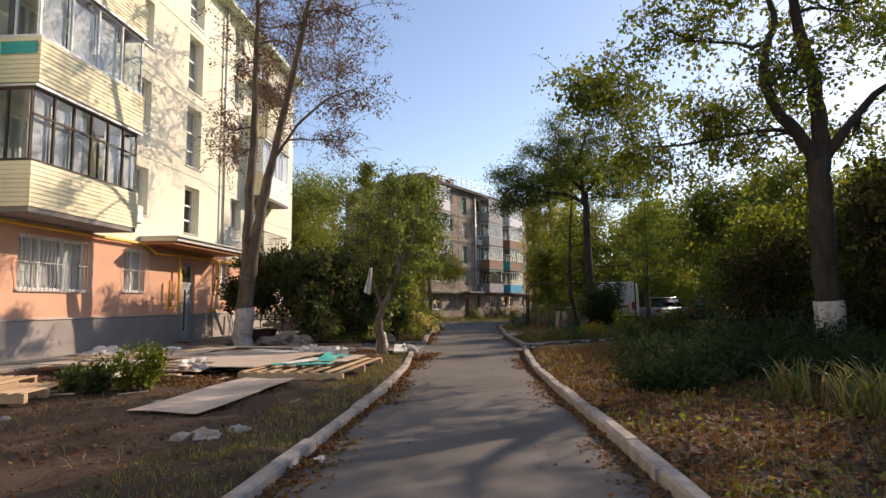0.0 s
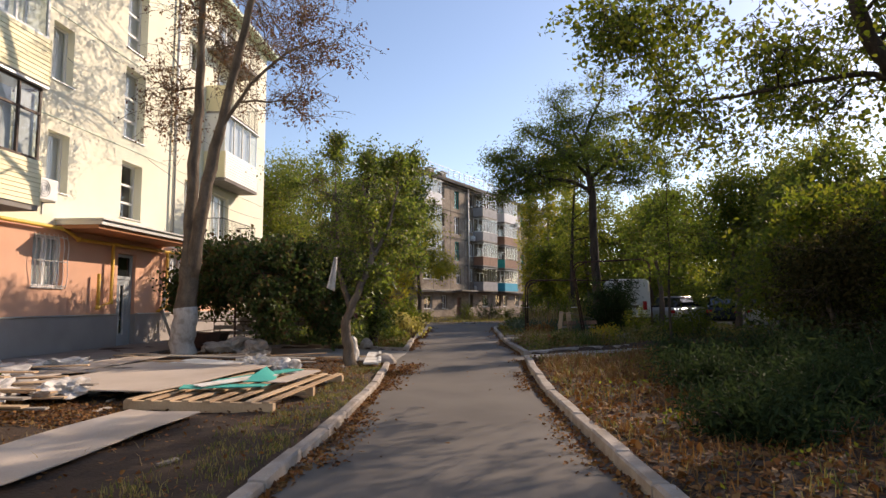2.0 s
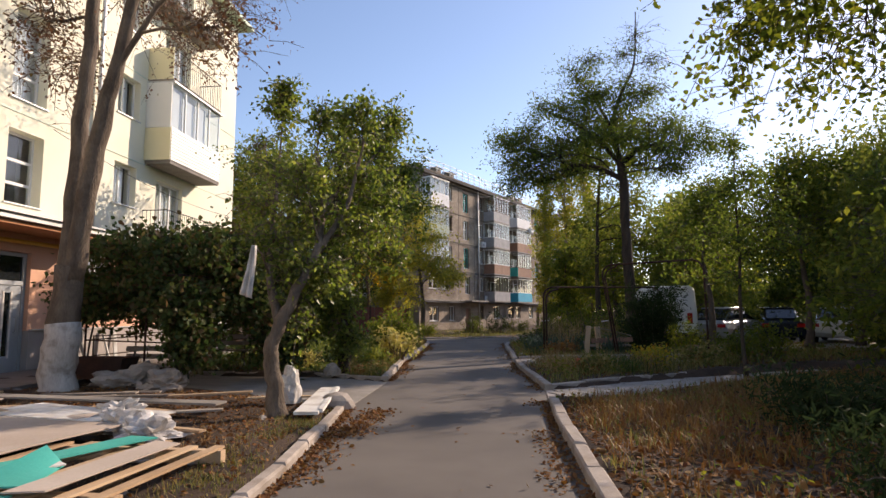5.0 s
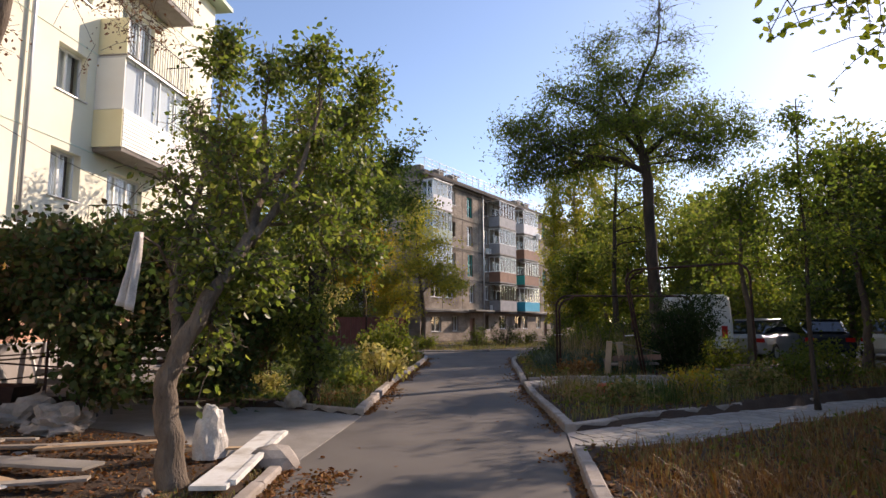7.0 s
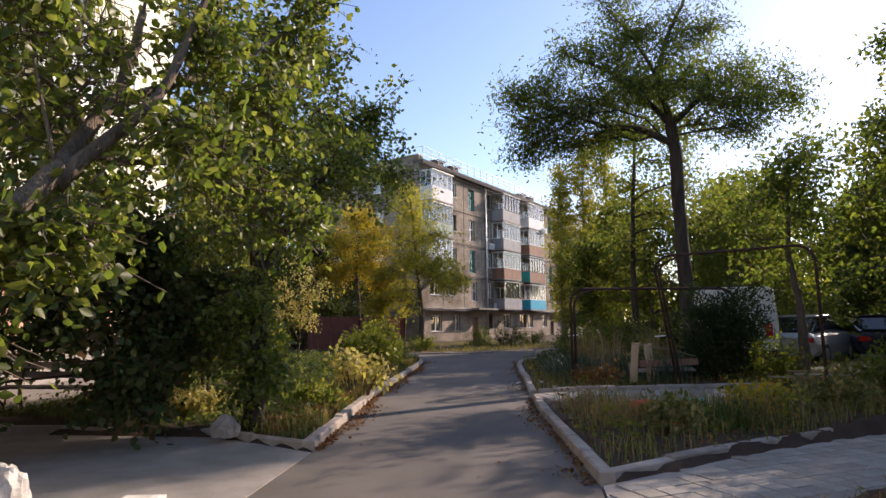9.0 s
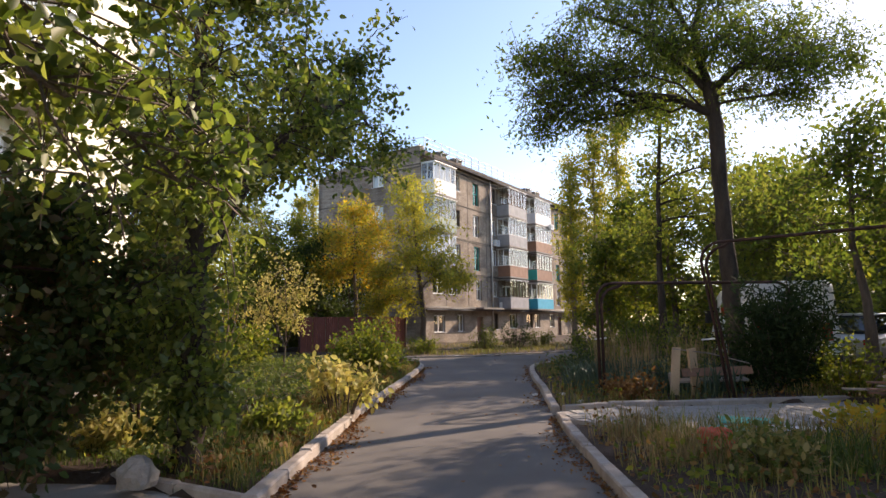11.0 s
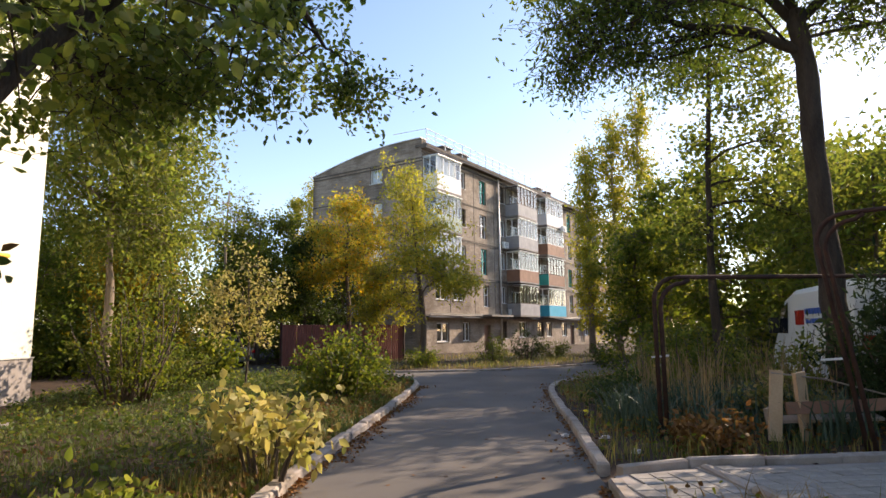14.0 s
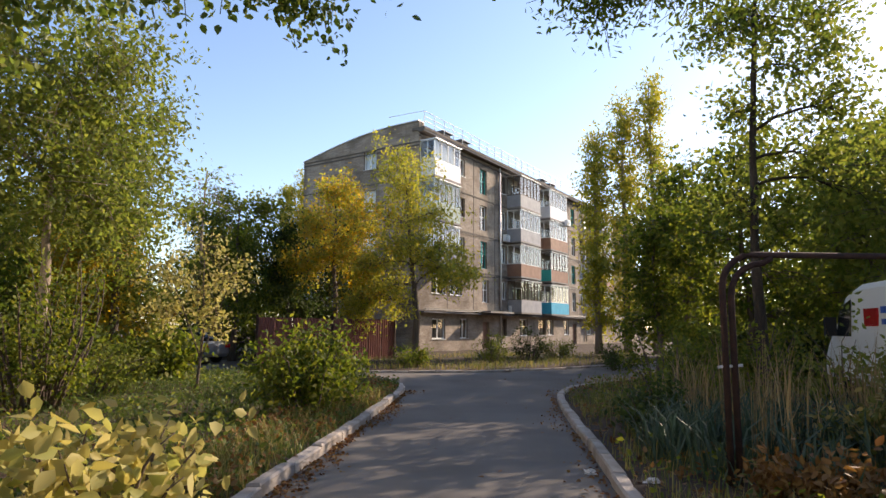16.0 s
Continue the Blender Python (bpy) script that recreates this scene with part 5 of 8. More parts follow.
# tall feathery tree by the frame
tree("tree", "tall feathery-leaved tree with a layered flat-topped crown", B(4.75, 32.2),
     [([(4.9, 32.2, 0), (4.8, 32.2, 2), (4.72, 32.2, 4), (4.7, 32.2, 6.2), (4.6, 32.2, 7.4)], 0.22, 0.16),
      ([(4.65, 32.2, 6.6), (3.8, 32.2, 7.1), (2.6, 32.1, 7.2), (1.5, 32, 7.7), (0.5, 31.9, 8.0)], 0.10, 0.025),
      ([(4.6, 32.2, 7.2), (3.8, 32.3, 8.2), (2.9, 32.2, 8.9), (1.9, 32.1, 9.3)], 0.10, 0.025),
      ([(4.65, 32.2, 7.2), (5.4, 32.2, 7.9), (6.3, 33, 8.2), (7.5, 33, 8.2)], 0.10, 0.025),
      ([(4.6, 32.2, 7.3), (4.3, 32.3, 8.6), (4.6, 32.3, 9.8), (5.3, 32.3, 11.2), (5.4, 32.4, 13.4)], 0.10, 0.02),
      ([(4.4, 32.3, 8.5), (3.7, 32.2, 9.8), (2.9, 32.1, 10.8)], 0.06, 0.02)],
     [(0.2, 31.9, 8.0, 0.6, 0.8, 0.5), (0.5, 32.1, 6.5, 0.6, 0.8, 0.35, 0.7), (1.4, 32.2, 6.6, 0.8, 0.9, 0.3, 0.7), (2.3, 32.4, 6.8, 0.9, 0.9, 0.3, 0.7), (3.3, 32.6, 7.2, 0.9, 0.9, 0.3, 0.7), (5.9, 32.1, 7.0, 0.9, 0.9, 0.3, 0.7), (6.9, 32, 6.9, 0.9, 0.9, 0.3, 0.7), (0.4, 31.8, 7.2, 0.6, 0.7, 0.3, 0.8), (1.2, 32, 8.5, 0.8, 1.0, 0.4), (1.6, 31.8, 7.4, 0.8, 0.9, 0.3), (2.4, 32.2, 8.1, 0.9, 1.1, 0.35), (2.5, 32.1, 9.3, 0.9, 1.0, 0.4), (1.7, 32.1, 9.5, 0.6, 0.8, 0.3, 0.7), (3.5, 32.3, 8.9, 1.0, 1.2, 0.4), (4.5, 32.3, 8.9, 1.2, 1.2, 0.7), (3.3, 32.3, 9.8, 1.0, 1.0, 0.6, 0.8), (4.7, 32.3, 9.7, 1.0, 1.0, 0.5, 0.8), (0.7, 31.9, 6.7, 0.6, 0.7, 0.4, 0.6), (1.3, 31.9, 8.0, 0.9, 0.9, 0.6, 0.7), (3.5, 31.2, 8.0, 0.9, 0.9, 0.3), (4.7, 31, 8.1, 1.0, 0.9, 0.35), (5.6, 32.4, 8.9, 1.0, 1.1, 0.4), (6.5, 32.3, 8.6, 0.9, 1.0, 0.35), (7.4, 32.4, 8.3, 0.8, 0.9, 0.3), (8.1, 32.4, 7.9, 0.5, 0.7, 0.3, 0.8), (6.9, 31.8, 7.6, 0.8, 0.9, 0.25, 0.8), (5.9, 31.2, 7.5, 0.8, 0.9, 0.25, 0.7), (4.2, 33.4, 8.5, 1.2, 1.0, 0.4), (5.9, 33.2, 8.4, 1.0, 1.0, 0.35), (2.7, 33, 8.2, 1.0, 0.9, 0.35), (3, 32.1, 10.7, 0.7, 0.8, 0.4, 0.7), (4, 32.2, 10.1, 0.8, 0.9, 0.35, 0.8), (3.6, 32.2, 11.3, 0.5, 0.6, 0.3, 0.4), (5.1, 32.3, 10.3, 0.8, 0.8, 0.3, 0.5), (5.9, 32.3, 9.9, 0.7, 0.8, 0.3, 0.6), (5.4, 32.3, 12.4, 0.6, 0.6, 0.7, 0.12), (4.9, 32.3, 11.5, 0.6, 0.6, 0.4, 0.2), (6, 32.3, 11.2, 0.5, 0.5, 0.4, 0.18)],
     L_FEATHER, DARK_BARK, leaf_size=0.12, subs=17, twigs=7, per=11, spread=0.12, wide=0.34, seed=14, droop=0.55, twig_len=0.85, bare=3)
# big whitewashed tree on the far side of the bed
tree("tree", "large dark tree with thin backlit leaves and whitewashed foot", B(7.0, 14.4),
     [([(7.0, 14.4, 0), (7.0, 14.4, 1.5), (6.97, 14.4, 3), (6.95, 14.4, 4.6)], 0.27, 0.23),
      ([(7.0, 14.4, 4.3), (7.05, 14.4, 5.5), (6.95, 14.4, 6.5), (6.6, 14.3, 8.0), (6.4, 14.2, 9.8)], 0.20, 0.08),
      ([(6.95, 14.4, 4.5), (6.5, 14.2, 5.1), (5.95, 14.0, 5.6), (5.65, 13.9, 6.3), (5.75, 13.9, 7.0), (6.0, 13.9, 7.6), (5.7, 13.8, 8.6)], 0.16, 0.05),
      ([(6.9, 14.4, 5.0), (6.2, 14.6, 5.4), (5.2, 14.8, 5.3), (4.2, 15.2, 5.2), (3.4, 16.0, 5.4)], 0.06, 0.02),
      ([(7.05, 14.4, 4.6), (8.0, 14.2, 5.9), (9.3, 14.0, 6.8)], 0.12, 0.04)],
     # the last masses, right of x = 8, are unseen crown added to shade the bed
     [(2.6, 14.0, 6.4, 1.0, 1.2, 0.6), (3.8, 14.2, 7.6, 1.3, 1.4, 0.8), (5.2, 14.4, 8.4, 1.4, 1.5, 0.9), (4.6, 14.0, 5.6, 1.2, 1.3, 0.6, 0.8), (6.6, 14.6, 9.6, 1.6, 1.6, 1.0), (7.6, 14.4, 8, 1.5, 1.6, 1.0), (9.2, 14.2, 7.4, 1.6, 1.6, 1.1), (6.0, 13.2, 6.2, 1.3, 1.2, 0.7), (8.8, 14.8, 9.6, 1.6, 1.6, 1.0), (5.0, 16, 6.2, 1.4, 1.5, 0.8), (3.4, 16.5, 6.6, 1.3, 1.4, 0.8), (2.3, 16.0, 7.2, 0.9, 1.1, 0.6), (7.5, 16.5, 6.5, 1.5, 1.4, 0.9), (4.2, 14.0, 9.6, 1.3, 1.4, 0.8), (2.0, 15.2, 6.4, 0.8, 1.0, 0.6), (3.4, 15.6, 5.2, 0.9, 1.1, 0.5, 0.8), (4.8, 17.4, 5.0, 1.1, 1.2, 0.5, 0.8), (6.2, 17.4, 6.0, 1.4, 1.3, 0.9), (3.4, 17.8, 5.2, 0.9, 0.9, 0.5, 0.8), (5.8, 15.4, 4.8, 1.2, 1.1, 0.5, 0.7), (6.0, 11.6, 8.4, 1.6, 1.6, 1.0), (8.4, 11.4, 8.6, 1.7, 1.6, 1.0), (10.6, 13, 8.6, 1.7, 1.7, 1.1), (4.2, 11.8, 9.4, 1.4, 1.4, 0.9), (9.4, 16.4, 8.4, 1.6, 1.5, 1.0), (7.4, 13.0, 10.6, 1.8, 1.7, 0.9), (5.2, 12.6, 11.2, 1.6, 1.5, 0.8), (9.6, 12.4, 6.4, 1.6, 1.6, 1.1), (11.2, 15.0, 6.8, 1.7, 1.6, 1.1), (8.6, 16.2, 5.4, 1.4, 1.4, 0.8)],
     L_GREEN, DARK_BARK, leaf_size=0.105, subs=16, twigs=5, per=13, spread=0.085, wide=0.62, wash=1.5, seed=16, droop=0.4, bare=4)

# thin broad-leaved tree
tree("tree", "slender tree with yellowing broad leaves", B(4.5, 37.5),
     [([(4.5, 37.5, 0), (4.45, 37.5, 3), (4.55, 37.6, 6), (4.85, 37.7, 9.5)], 0.13, 0.04)],
     [(4.7, 37.6, 8.8, 1.2, 1.2, 0.9, 0.8), (5.7, 37.6, 7.4, 1.3, 1.3, 0.8), (5.2, 37.6, 10.2, 1.1, 1.1, 0.8, 0.8), (5.6, 37.8, 5.6, 1.3, 1.2, 0.9), (6.6, 37.8, 6.4, 1.2, 1.2, 0.9), (6.4, 37.9, 8.6, 1.2, 1.2, 0.8), (3.9, 37.9, 8.6, 0.8, 0.8, 0.5, 0.6), (4.6, 38.2, 6.6, 0.8, 0.8, 0.6, 0.7), (6.0, 37.9, 9.8, 1.0, 1.0, 0.7, 0.8), (6.6, 37.8, 4.6, 1.2, 1.1, 0.8), (4.2, 38.0, 4.4, 0.8, 0.8, 0.6, 0.7)],
     L_LIME, DARK_BARK, leaf_size=0.13, subs=12, twigs=6, per=15, spread=0.2, wide=0.6, seed=17, twig_len=0.7)


def round_tree(x, y, h, r, leaf, seed, label, low=0.28, per=22, size=0.15, bark=None, subs=11, name="tree", twigs=5, simple=True):
    """A free-standing tree with a crown of uneven masses."""
    np.random.seed(seed)
    bs = []
    for i in range(9):
        a = i * 2.4
        q = np.random.uniform(0.25, 0.75) * r
        z = h * (low + (0.95 - low) * (i + 0.5) / 9)
        k = r * np.random.uniform(0.45, 0.66) * (1.0 if i < 6 else 0.75)
        bs.append((x + math.cos(a) * q * (1.15 - 0.6 * z / h), y + math.sin(a) * q * (1.15 - 0.6 * z / h), z, k, k, k * 0.7))
    b = B(x, y)
    return tree(name, label, b, [([b, (x + 0.1, y, h * 0.25), (x - 0.1, y + 0.1, h * 0.5), (x, y, h * 0.9)], 0.05 + 0.014 * h, 0.03)], bs,
                leaf, bark or BARK, leaf_size=size, subs=subs, twigs=twigs, per=per, spread=0.05 * r + 0.06, wide=0.55, seed=seed, twig_len=0.3 * r + 0.2, simple=simple)


# green depth on the far side of the drive; L_SHADE trees have shade in their leaf colour
for k, (x, y, h, r, lf, sz) in enumerate((
        (3.8, 44.2, 5.8, 1.5, L_GREEN, 0.15), (6.2, 43.0, 7.6, 2.5, L_GREEN, 0.17), (9.0, 41.5, 7.2, 2.7, L_LIME, 0.17), (12.2, 45.0, 8.6, 3.2, L_GREEN, 0.2),
        (16.0, 42.0, 8.4, 3.2, L_DARK, 0.2), (14.5, 30.5, 6.6, 2.4, L_DARK, 0.17), (18.5, 32.0, 8.2, 3.2, L_DARK, 0.2), (14.0, 24.0, 6.6, 2.8, L_DARK, 0.17),
        # (12.6, 14.0) is an unseen tree, raised to shade the near bed
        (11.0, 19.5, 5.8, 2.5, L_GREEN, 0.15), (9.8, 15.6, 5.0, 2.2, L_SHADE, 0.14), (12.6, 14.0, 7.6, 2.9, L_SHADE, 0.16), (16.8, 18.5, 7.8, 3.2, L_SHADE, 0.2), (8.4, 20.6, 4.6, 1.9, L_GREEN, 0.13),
        # (11.5, 10.0) and (9.0, 11.0) stand out of view, added to block sun
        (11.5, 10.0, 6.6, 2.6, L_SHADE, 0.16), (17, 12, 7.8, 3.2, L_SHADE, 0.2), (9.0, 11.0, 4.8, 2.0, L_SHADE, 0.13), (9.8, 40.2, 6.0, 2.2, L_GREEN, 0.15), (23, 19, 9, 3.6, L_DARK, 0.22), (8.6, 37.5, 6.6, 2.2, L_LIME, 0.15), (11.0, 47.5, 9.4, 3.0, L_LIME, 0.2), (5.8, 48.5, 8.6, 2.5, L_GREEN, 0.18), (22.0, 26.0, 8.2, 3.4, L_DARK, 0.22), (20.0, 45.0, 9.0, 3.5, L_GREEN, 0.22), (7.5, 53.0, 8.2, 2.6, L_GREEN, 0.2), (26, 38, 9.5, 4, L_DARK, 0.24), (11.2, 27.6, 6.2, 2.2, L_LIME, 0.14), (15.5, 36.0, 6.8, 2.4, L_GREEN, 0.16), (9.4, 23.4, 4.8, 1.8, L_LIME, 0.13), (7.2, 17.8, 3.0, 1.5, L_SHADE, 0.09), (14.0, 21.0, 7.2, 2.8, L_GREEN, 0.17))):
    # "dark green" here also covers L_SHADE, whose darkness is painted shade
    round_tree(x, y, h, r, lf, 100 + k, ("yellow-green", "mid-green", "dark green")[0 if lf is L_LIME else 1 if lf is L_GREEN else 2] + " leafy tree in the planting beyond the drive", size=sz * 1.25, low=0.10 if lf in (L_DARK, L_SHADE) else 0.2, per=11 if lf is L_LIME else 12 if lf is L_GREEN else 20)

# high canopies added up-sun of the middle bed to keep sunlight off it
for k, (x, y, h, r) in enumerate(((10.6, 31.2, 7.4, 2.6), (13.4, 33.2, 8.0, 2.8), (13.0, 28.6, 8.0, 2.8))):
    round_tree(x, y, h, r, L_LIME if k == 2 else L_GREEN, 320 + k, "tall-stemmed tree over the parked cars, added to shade the bed", size=0.17, low=0.5, per=20)
# feathery young tree screening the parked cars
round_tree(7.5, 31.8, 6.6, 2.0, L_FEATHER, 301, "young tree with drooping feathery yellow-green leaves", size=0.15, low=0.5, per=9)

# thin sapling at the corner of the bed
tree("tree", "slim young tree with small drooping leaves in the bed", B(5.55, 23.8),
     [([(5.55, 23.8, 0), (5.5, 23.8, 1.5), (5.58, 23.85, 3.0), (5.55, 23.9, 4.6), (5.6, 23.9, 6.0)], 0.05, 0.01)],
     [(5.5, 23.8, 2.3, 0.6, 0.6, 0.35, 0.7), (5.9, 23.9, 2.9, 0.6, 0.6, 0.35, 0.8), (5.2, 23.7, 3.3, 0.55, 0.6, 0.35, 0.8), (5.7, 24.0, 3.8, 0.6, 0.6, 0.35), (6.4, 24.1, 3.6, 0.7, 0.6, 0.4, 0.8), (5.4, 23.9, 4.4, 0.5, 0.5, 0.35), (5.8, 23.9, 4.9, 0.4, 0.4, 0.35), (5.55, 23.9, 5.6, 0.18, 0.18, 0.4, 0.8), (6.9, 24.3, 4.3, 0.7, 0.6, 0.4, 0.8), (7.2, 24.6, 3.2, 0.8, 0.7, 0.5, 0.8)],
     L_FEATHER, DARK_BARK, leaf_size=0.085, subs=11, twigs=5, per=10, spread=0.07, wide=0.5, seed=302, droop=0.4, twig_len=0.4)

# trees along the far end of the grey block
for k, (x, y, h, r) in enumerate(((15.5, 62.0, 9.5, 3.0), (19.5, 67.0, 11.0, 3.4), (24.0, 72.0, 11.5, 3.6), (27.0, 62.0, 10.5, 3.6), (31, 70, 12, 4), (21, 55, 9.5, 3.2))):
    round_tree(x, y, h, r, L_GREEN, 240 + k, "tall green tree beyond the crossing", size=0.24, low=0.1, per=22)
for k, (x, y, r, h, lf) in enumerate(((-13.5, 54.5, 1.3, 1.8, L_GREEN), (-16.5, 53.5, 1.5, 1.9, L_DARK), (-19.5, 54, 1.6, 2.1, L_GREEN), (-23, 53.5, 1.6, 2.2, L_DARK), (-26, 52.5, 1.6, 2.3, L_GREEN), (-14.5, 41.2, 1.4, 1.6, L_LIME), (-17.5, 41.4, 1.5, 1.7, L_GREEN), (-20.5, 41, 1.5, 1.8, L_LIME), (-10.8, 39.6, 1.2, 1.4, L_GREEN), (-28, 47, 2.0, 2.6, L_DARK),
                                      (6.5, 45.6, 1.4, 1.8, L_DARK), (9.0, 47.5, 1.5, 2.0, L_GREEN), (8.5, 43.8, 1.3, 1.7, L_DARK), (12, 42, 1.6, 2.0, L_DARK), (15, 46, 1.8, 2.2, L_DARK), (5.2, 42.6, 1.1, 1.5, L_GREEN), (19, 39, 1.8, 2.2, L_DARK), (20, 30, 1.8, 2.4, L_DARK), (15, 33.5, 1.4, 1.7, L_DARK))):
    shrub("shrub", "overgrown bush at the edge of the yard", B(x, y), r, h, lf, stems=20, leaf_size=0.17, n=6, per=26, seed=260 + k, spread=0.16, low=0.05)

# woods closing the distance
np.random.seed(300)
far = []
fx = []
for k in range(70):
    a_ = radians(-70 + 152 * k / 69)
    d_ = np.random.uniform(95, 130)
    fx.append((math.sin(a_) * d_, 20 + math.cos(a_) * d_, np.random.uniform(8, 13), np.random.uniform(4, 6)))
for k in range(26):
    fx.append((np.random.uniform(28, 48), 2 + 3.2 * k + np.random.uniform(-2, 2), np.random.uniform(7.5, 10.5), np.random.uniform(3, 4.5)))
for x, y, h, r in fx:
    for i in range(16):
        v = np.random.normal(size=3)
        v /= np.linalg.norm(v)
        c_ = np.array((x, y, h * 0.55)) + v * np.array((r, r, h * 0.42)) * np.random.uniform(0.4, 0.95)
        far.append(c_ + np.random.normal(size=(55, 3)) * np.array((0.9, 0.9, 0.7)))
leaf_mesh("far_woods", np.concatenate(far), 0.75, L_GREEN, None, 0.7, 0.2, simple=True, kind="stuff")
tagged(bpy.data.objects["far_woods"], "distant belt of green trees round the yard", "woods")

# poplars
for k, (x, y, h, r) in enumerate(((5.6, 60.0, 15.4, 1.0), (7.2, 59.8, 16.8, 1.1), (3.9, 59.6, 13.2, 0.8), (-22.5, 78.0, 15.0, 0.9), (-20.8, 78, 16.4, 0.9))):
    b = B(x, y)
    tree("poplar_tree", "tall narrow poplar, green turning yellow", b, [([b, (x, y, h * 0.5), (x, y, h * 0.96)], 0.2, 0.03)],
         [(x + r * 0.3 * math.cos(i * 2.2), y + r * 0.3 * math.sin(i * 2.2), h * (0.16 + 0.085 * i), r * (0.95 - 0.06 * i), r * (0.95 - 0.06 * i), h * 0.08) for i in range(10)],
         L_GOLD, PALE_BARK, leaf_size=0.2, subs=13, twigs=6, per=12, spread=0.12, seed=60 + k, droop=-0.8, twig_len=1.1)

# yellow trees in front of the grey block
tree("tree", "yellow-green drooping tree in front of the grey block", B(-5.5, 52.0),
     [([(-5.5, 52, 0), (-5.4, 52, 2), (-5.7, 52, 4.5), (-6.0, 52, 8)], 0.2, 0.05)],
     [(-6.5, 52, 9.8, 1.2, 1.3, 1.3), (-5.9, 52, 8.2, 1.8, 1.6, 1.3), (-4.6, 51.8, 7.0, 1.6, 1.4, 1.3), (-6.9, 52, 6.4, 1.5, 1.4, 1.4), (-4.1, 51.6, 5.0, 1.4, 1.2, 1.0), (-5.6, 51.5, 5.4, 1.6, 1.3, 1.2), (-3.4, 51.6, 3.9, 1.1, 0.9, 0.8), (-6.6, 51.6, 3.4, 1.1, 1.0, 1.2), (-7.6, 51.4, 4.4, 1.0, 0.9, 1.4), (-8.0, 51.2, 2.6, 0.8, 0.8, 1.2)],
     L_GOLD, BARK, leaf_size=0.17, subs=16, twigs=7, per=15, spread=0.16, wide=0.4, seed=31, droop=0.8, twig_len=0.9)
tree("tree", "orange-yellow autumn tree beside the sheet fence", B(-9.6, 52.4),
     [([(-9.6, 52.4, 0), (-9.5, 52.4, 2.5), (-9.7, 52.4, 5), (-9.6, 52.4, 7)], 0.16, 0.05)],
     [(-9.8, 52.4, 7.8, 1.6, 1.4, 1.0), (-8.6, 52.2, 7.0, 1.7, 1.4, 1.1), (-11.1, 52.4, 6.4, 1.4, 1.3, 1.0), (-8.8, 52, 5.2, 1.7, 1.4, 1.1), (-10.4, 52, 4.8, 1.6, 1.4, 1.0), (-7.6, 51.8, 3.8, 1.1, 1.0, 1.4), (-11.6, 52, 4.6, 1.2, 1.0, 0.9)],
     L_ORANGE, BARK, leaf_size=0.17, subs=16, twigs=7, per=14, spread=0.2, wide=0.5, seed=32, droop=0.5)
round_tree(-12.4, 53.5, 7.4, 2.1, L_DARK, 33, "dark green tree behind the sheet fence", size=0.17)
# left-hand greenery past the block
round_tree(-12.8, 37.8, 9.4, 4.3, L_LIME, 41, "tall feathery yellow-green tree past the building", size=0.15, low=0.48, per=34, bark=PALE_BARK, subs=18)
for k, (x, y, h, r, lf) in enumerate(((-17.5, 40.2, 6.0, 2.6, L_FEATHER), (-15.4, 43.0, 5.0, 2.2, L_ORANGE), (-20.5, 45.0, 6.8, 2.8, L_LIME), (-22.0, 36.0, 6.0, 2.8, L_GREEN), (-13.6, 50.2, 7.8, 2.5, L_GREEN), (-10.8, 55.6, 7.6, 2.2, L_DARK), (-16.2, 52.6, 8.6, 2.6, L_GREEN))):
    round_tree(x, y, h, r, lf, 220 + k, "bushy autumn tree beyond the lawn", size=0.17, low=0.06, per=20)
round_tree(-14.5, 43.0, 9.6, 2.8, L_LIME, 42, "yellowing tree behind the building", size=0.18, low=0.3)
for k, (x, y, h, r, lf) in enumerate(((-18, 46, 6.2, 2.6, L_ORANGE), (-22, 50, 7.5, 3.0, L_GREEN), (-17, 56, 7.6, 2.8, L_GREEN), (-26, 58, 8.5, 3.5, L_LIME), (-21, 64, 8.5, 3.2, L_GREEN), (-14.8, 60, 7.8, 2.0, L_LIME), (-30, 47, 8, 3.5, L_GREEN), (-24, 40, 7, 3, L_LIME), (-19, 37, 5.5, 2.4, L_GREEN))):
    round_tree(x, y, h, r, lf, 200 + k, "autumn-tinted tree in the yard behind the block", size=0.2, per=18)
tree("tree", "bare grey tree in the yard", B(-15.6, 50.5), [([(-15.6, 50.5, 0), (-15.5, 50.5, 3), (-15.6, 50.5, 6), (-15.5, 50.5, 9)], 0.12, 0.03)],
     [(-15.6, 50.5, 8.2, 1.6, 1.4, 1.3), (-14.6, 50.5, 7, 1.4, 1.3, 1.0), (-16.8, 50.5, 7, 1.4, 1.3, 1.0)], L_RUSSET, PALE_BARK, leaf_size=0.1, subs=14, twigs=5, per=1, seed=44, bare=5)
tree("tree", "sapling with thin yellow leaves", B(-8.0, 37.0), [([(-8.0, 37, 0), (-7.9, 37, 1.5), (-8.0, 37, 3.4)], 0.04, 0.012), ([(-7.95, 37, 0.8), (-7.4, 37, 2.4)], 0.02, 0.01), ([(-7.95, 37, 0.9), (-8.7, 37, 2.6)], 0.02, 0.01)],
     [(-8.0, 37, 3.5, 0.7, 0.7, 0.6), (-7.3, 37, 2.8, 0.6, 0.6, 0.6), (-8.8, 37, 2.8, 0.6, 0.6, 0.6), (-8.1, 37, 2.4, 0.7, 0.7, 0.6), (-7.6, 37, 1.8, 0.6, 0.6, 0.5), (-8.8, 37, 1.8, 0.5, 0.5, 0.4)],
     L_YELLOW, BARK, leaf_size=0.10, subs=10, twigs=4, per=8, spread=0.1, wide=0.6, seed=45, twig_len=0.4)

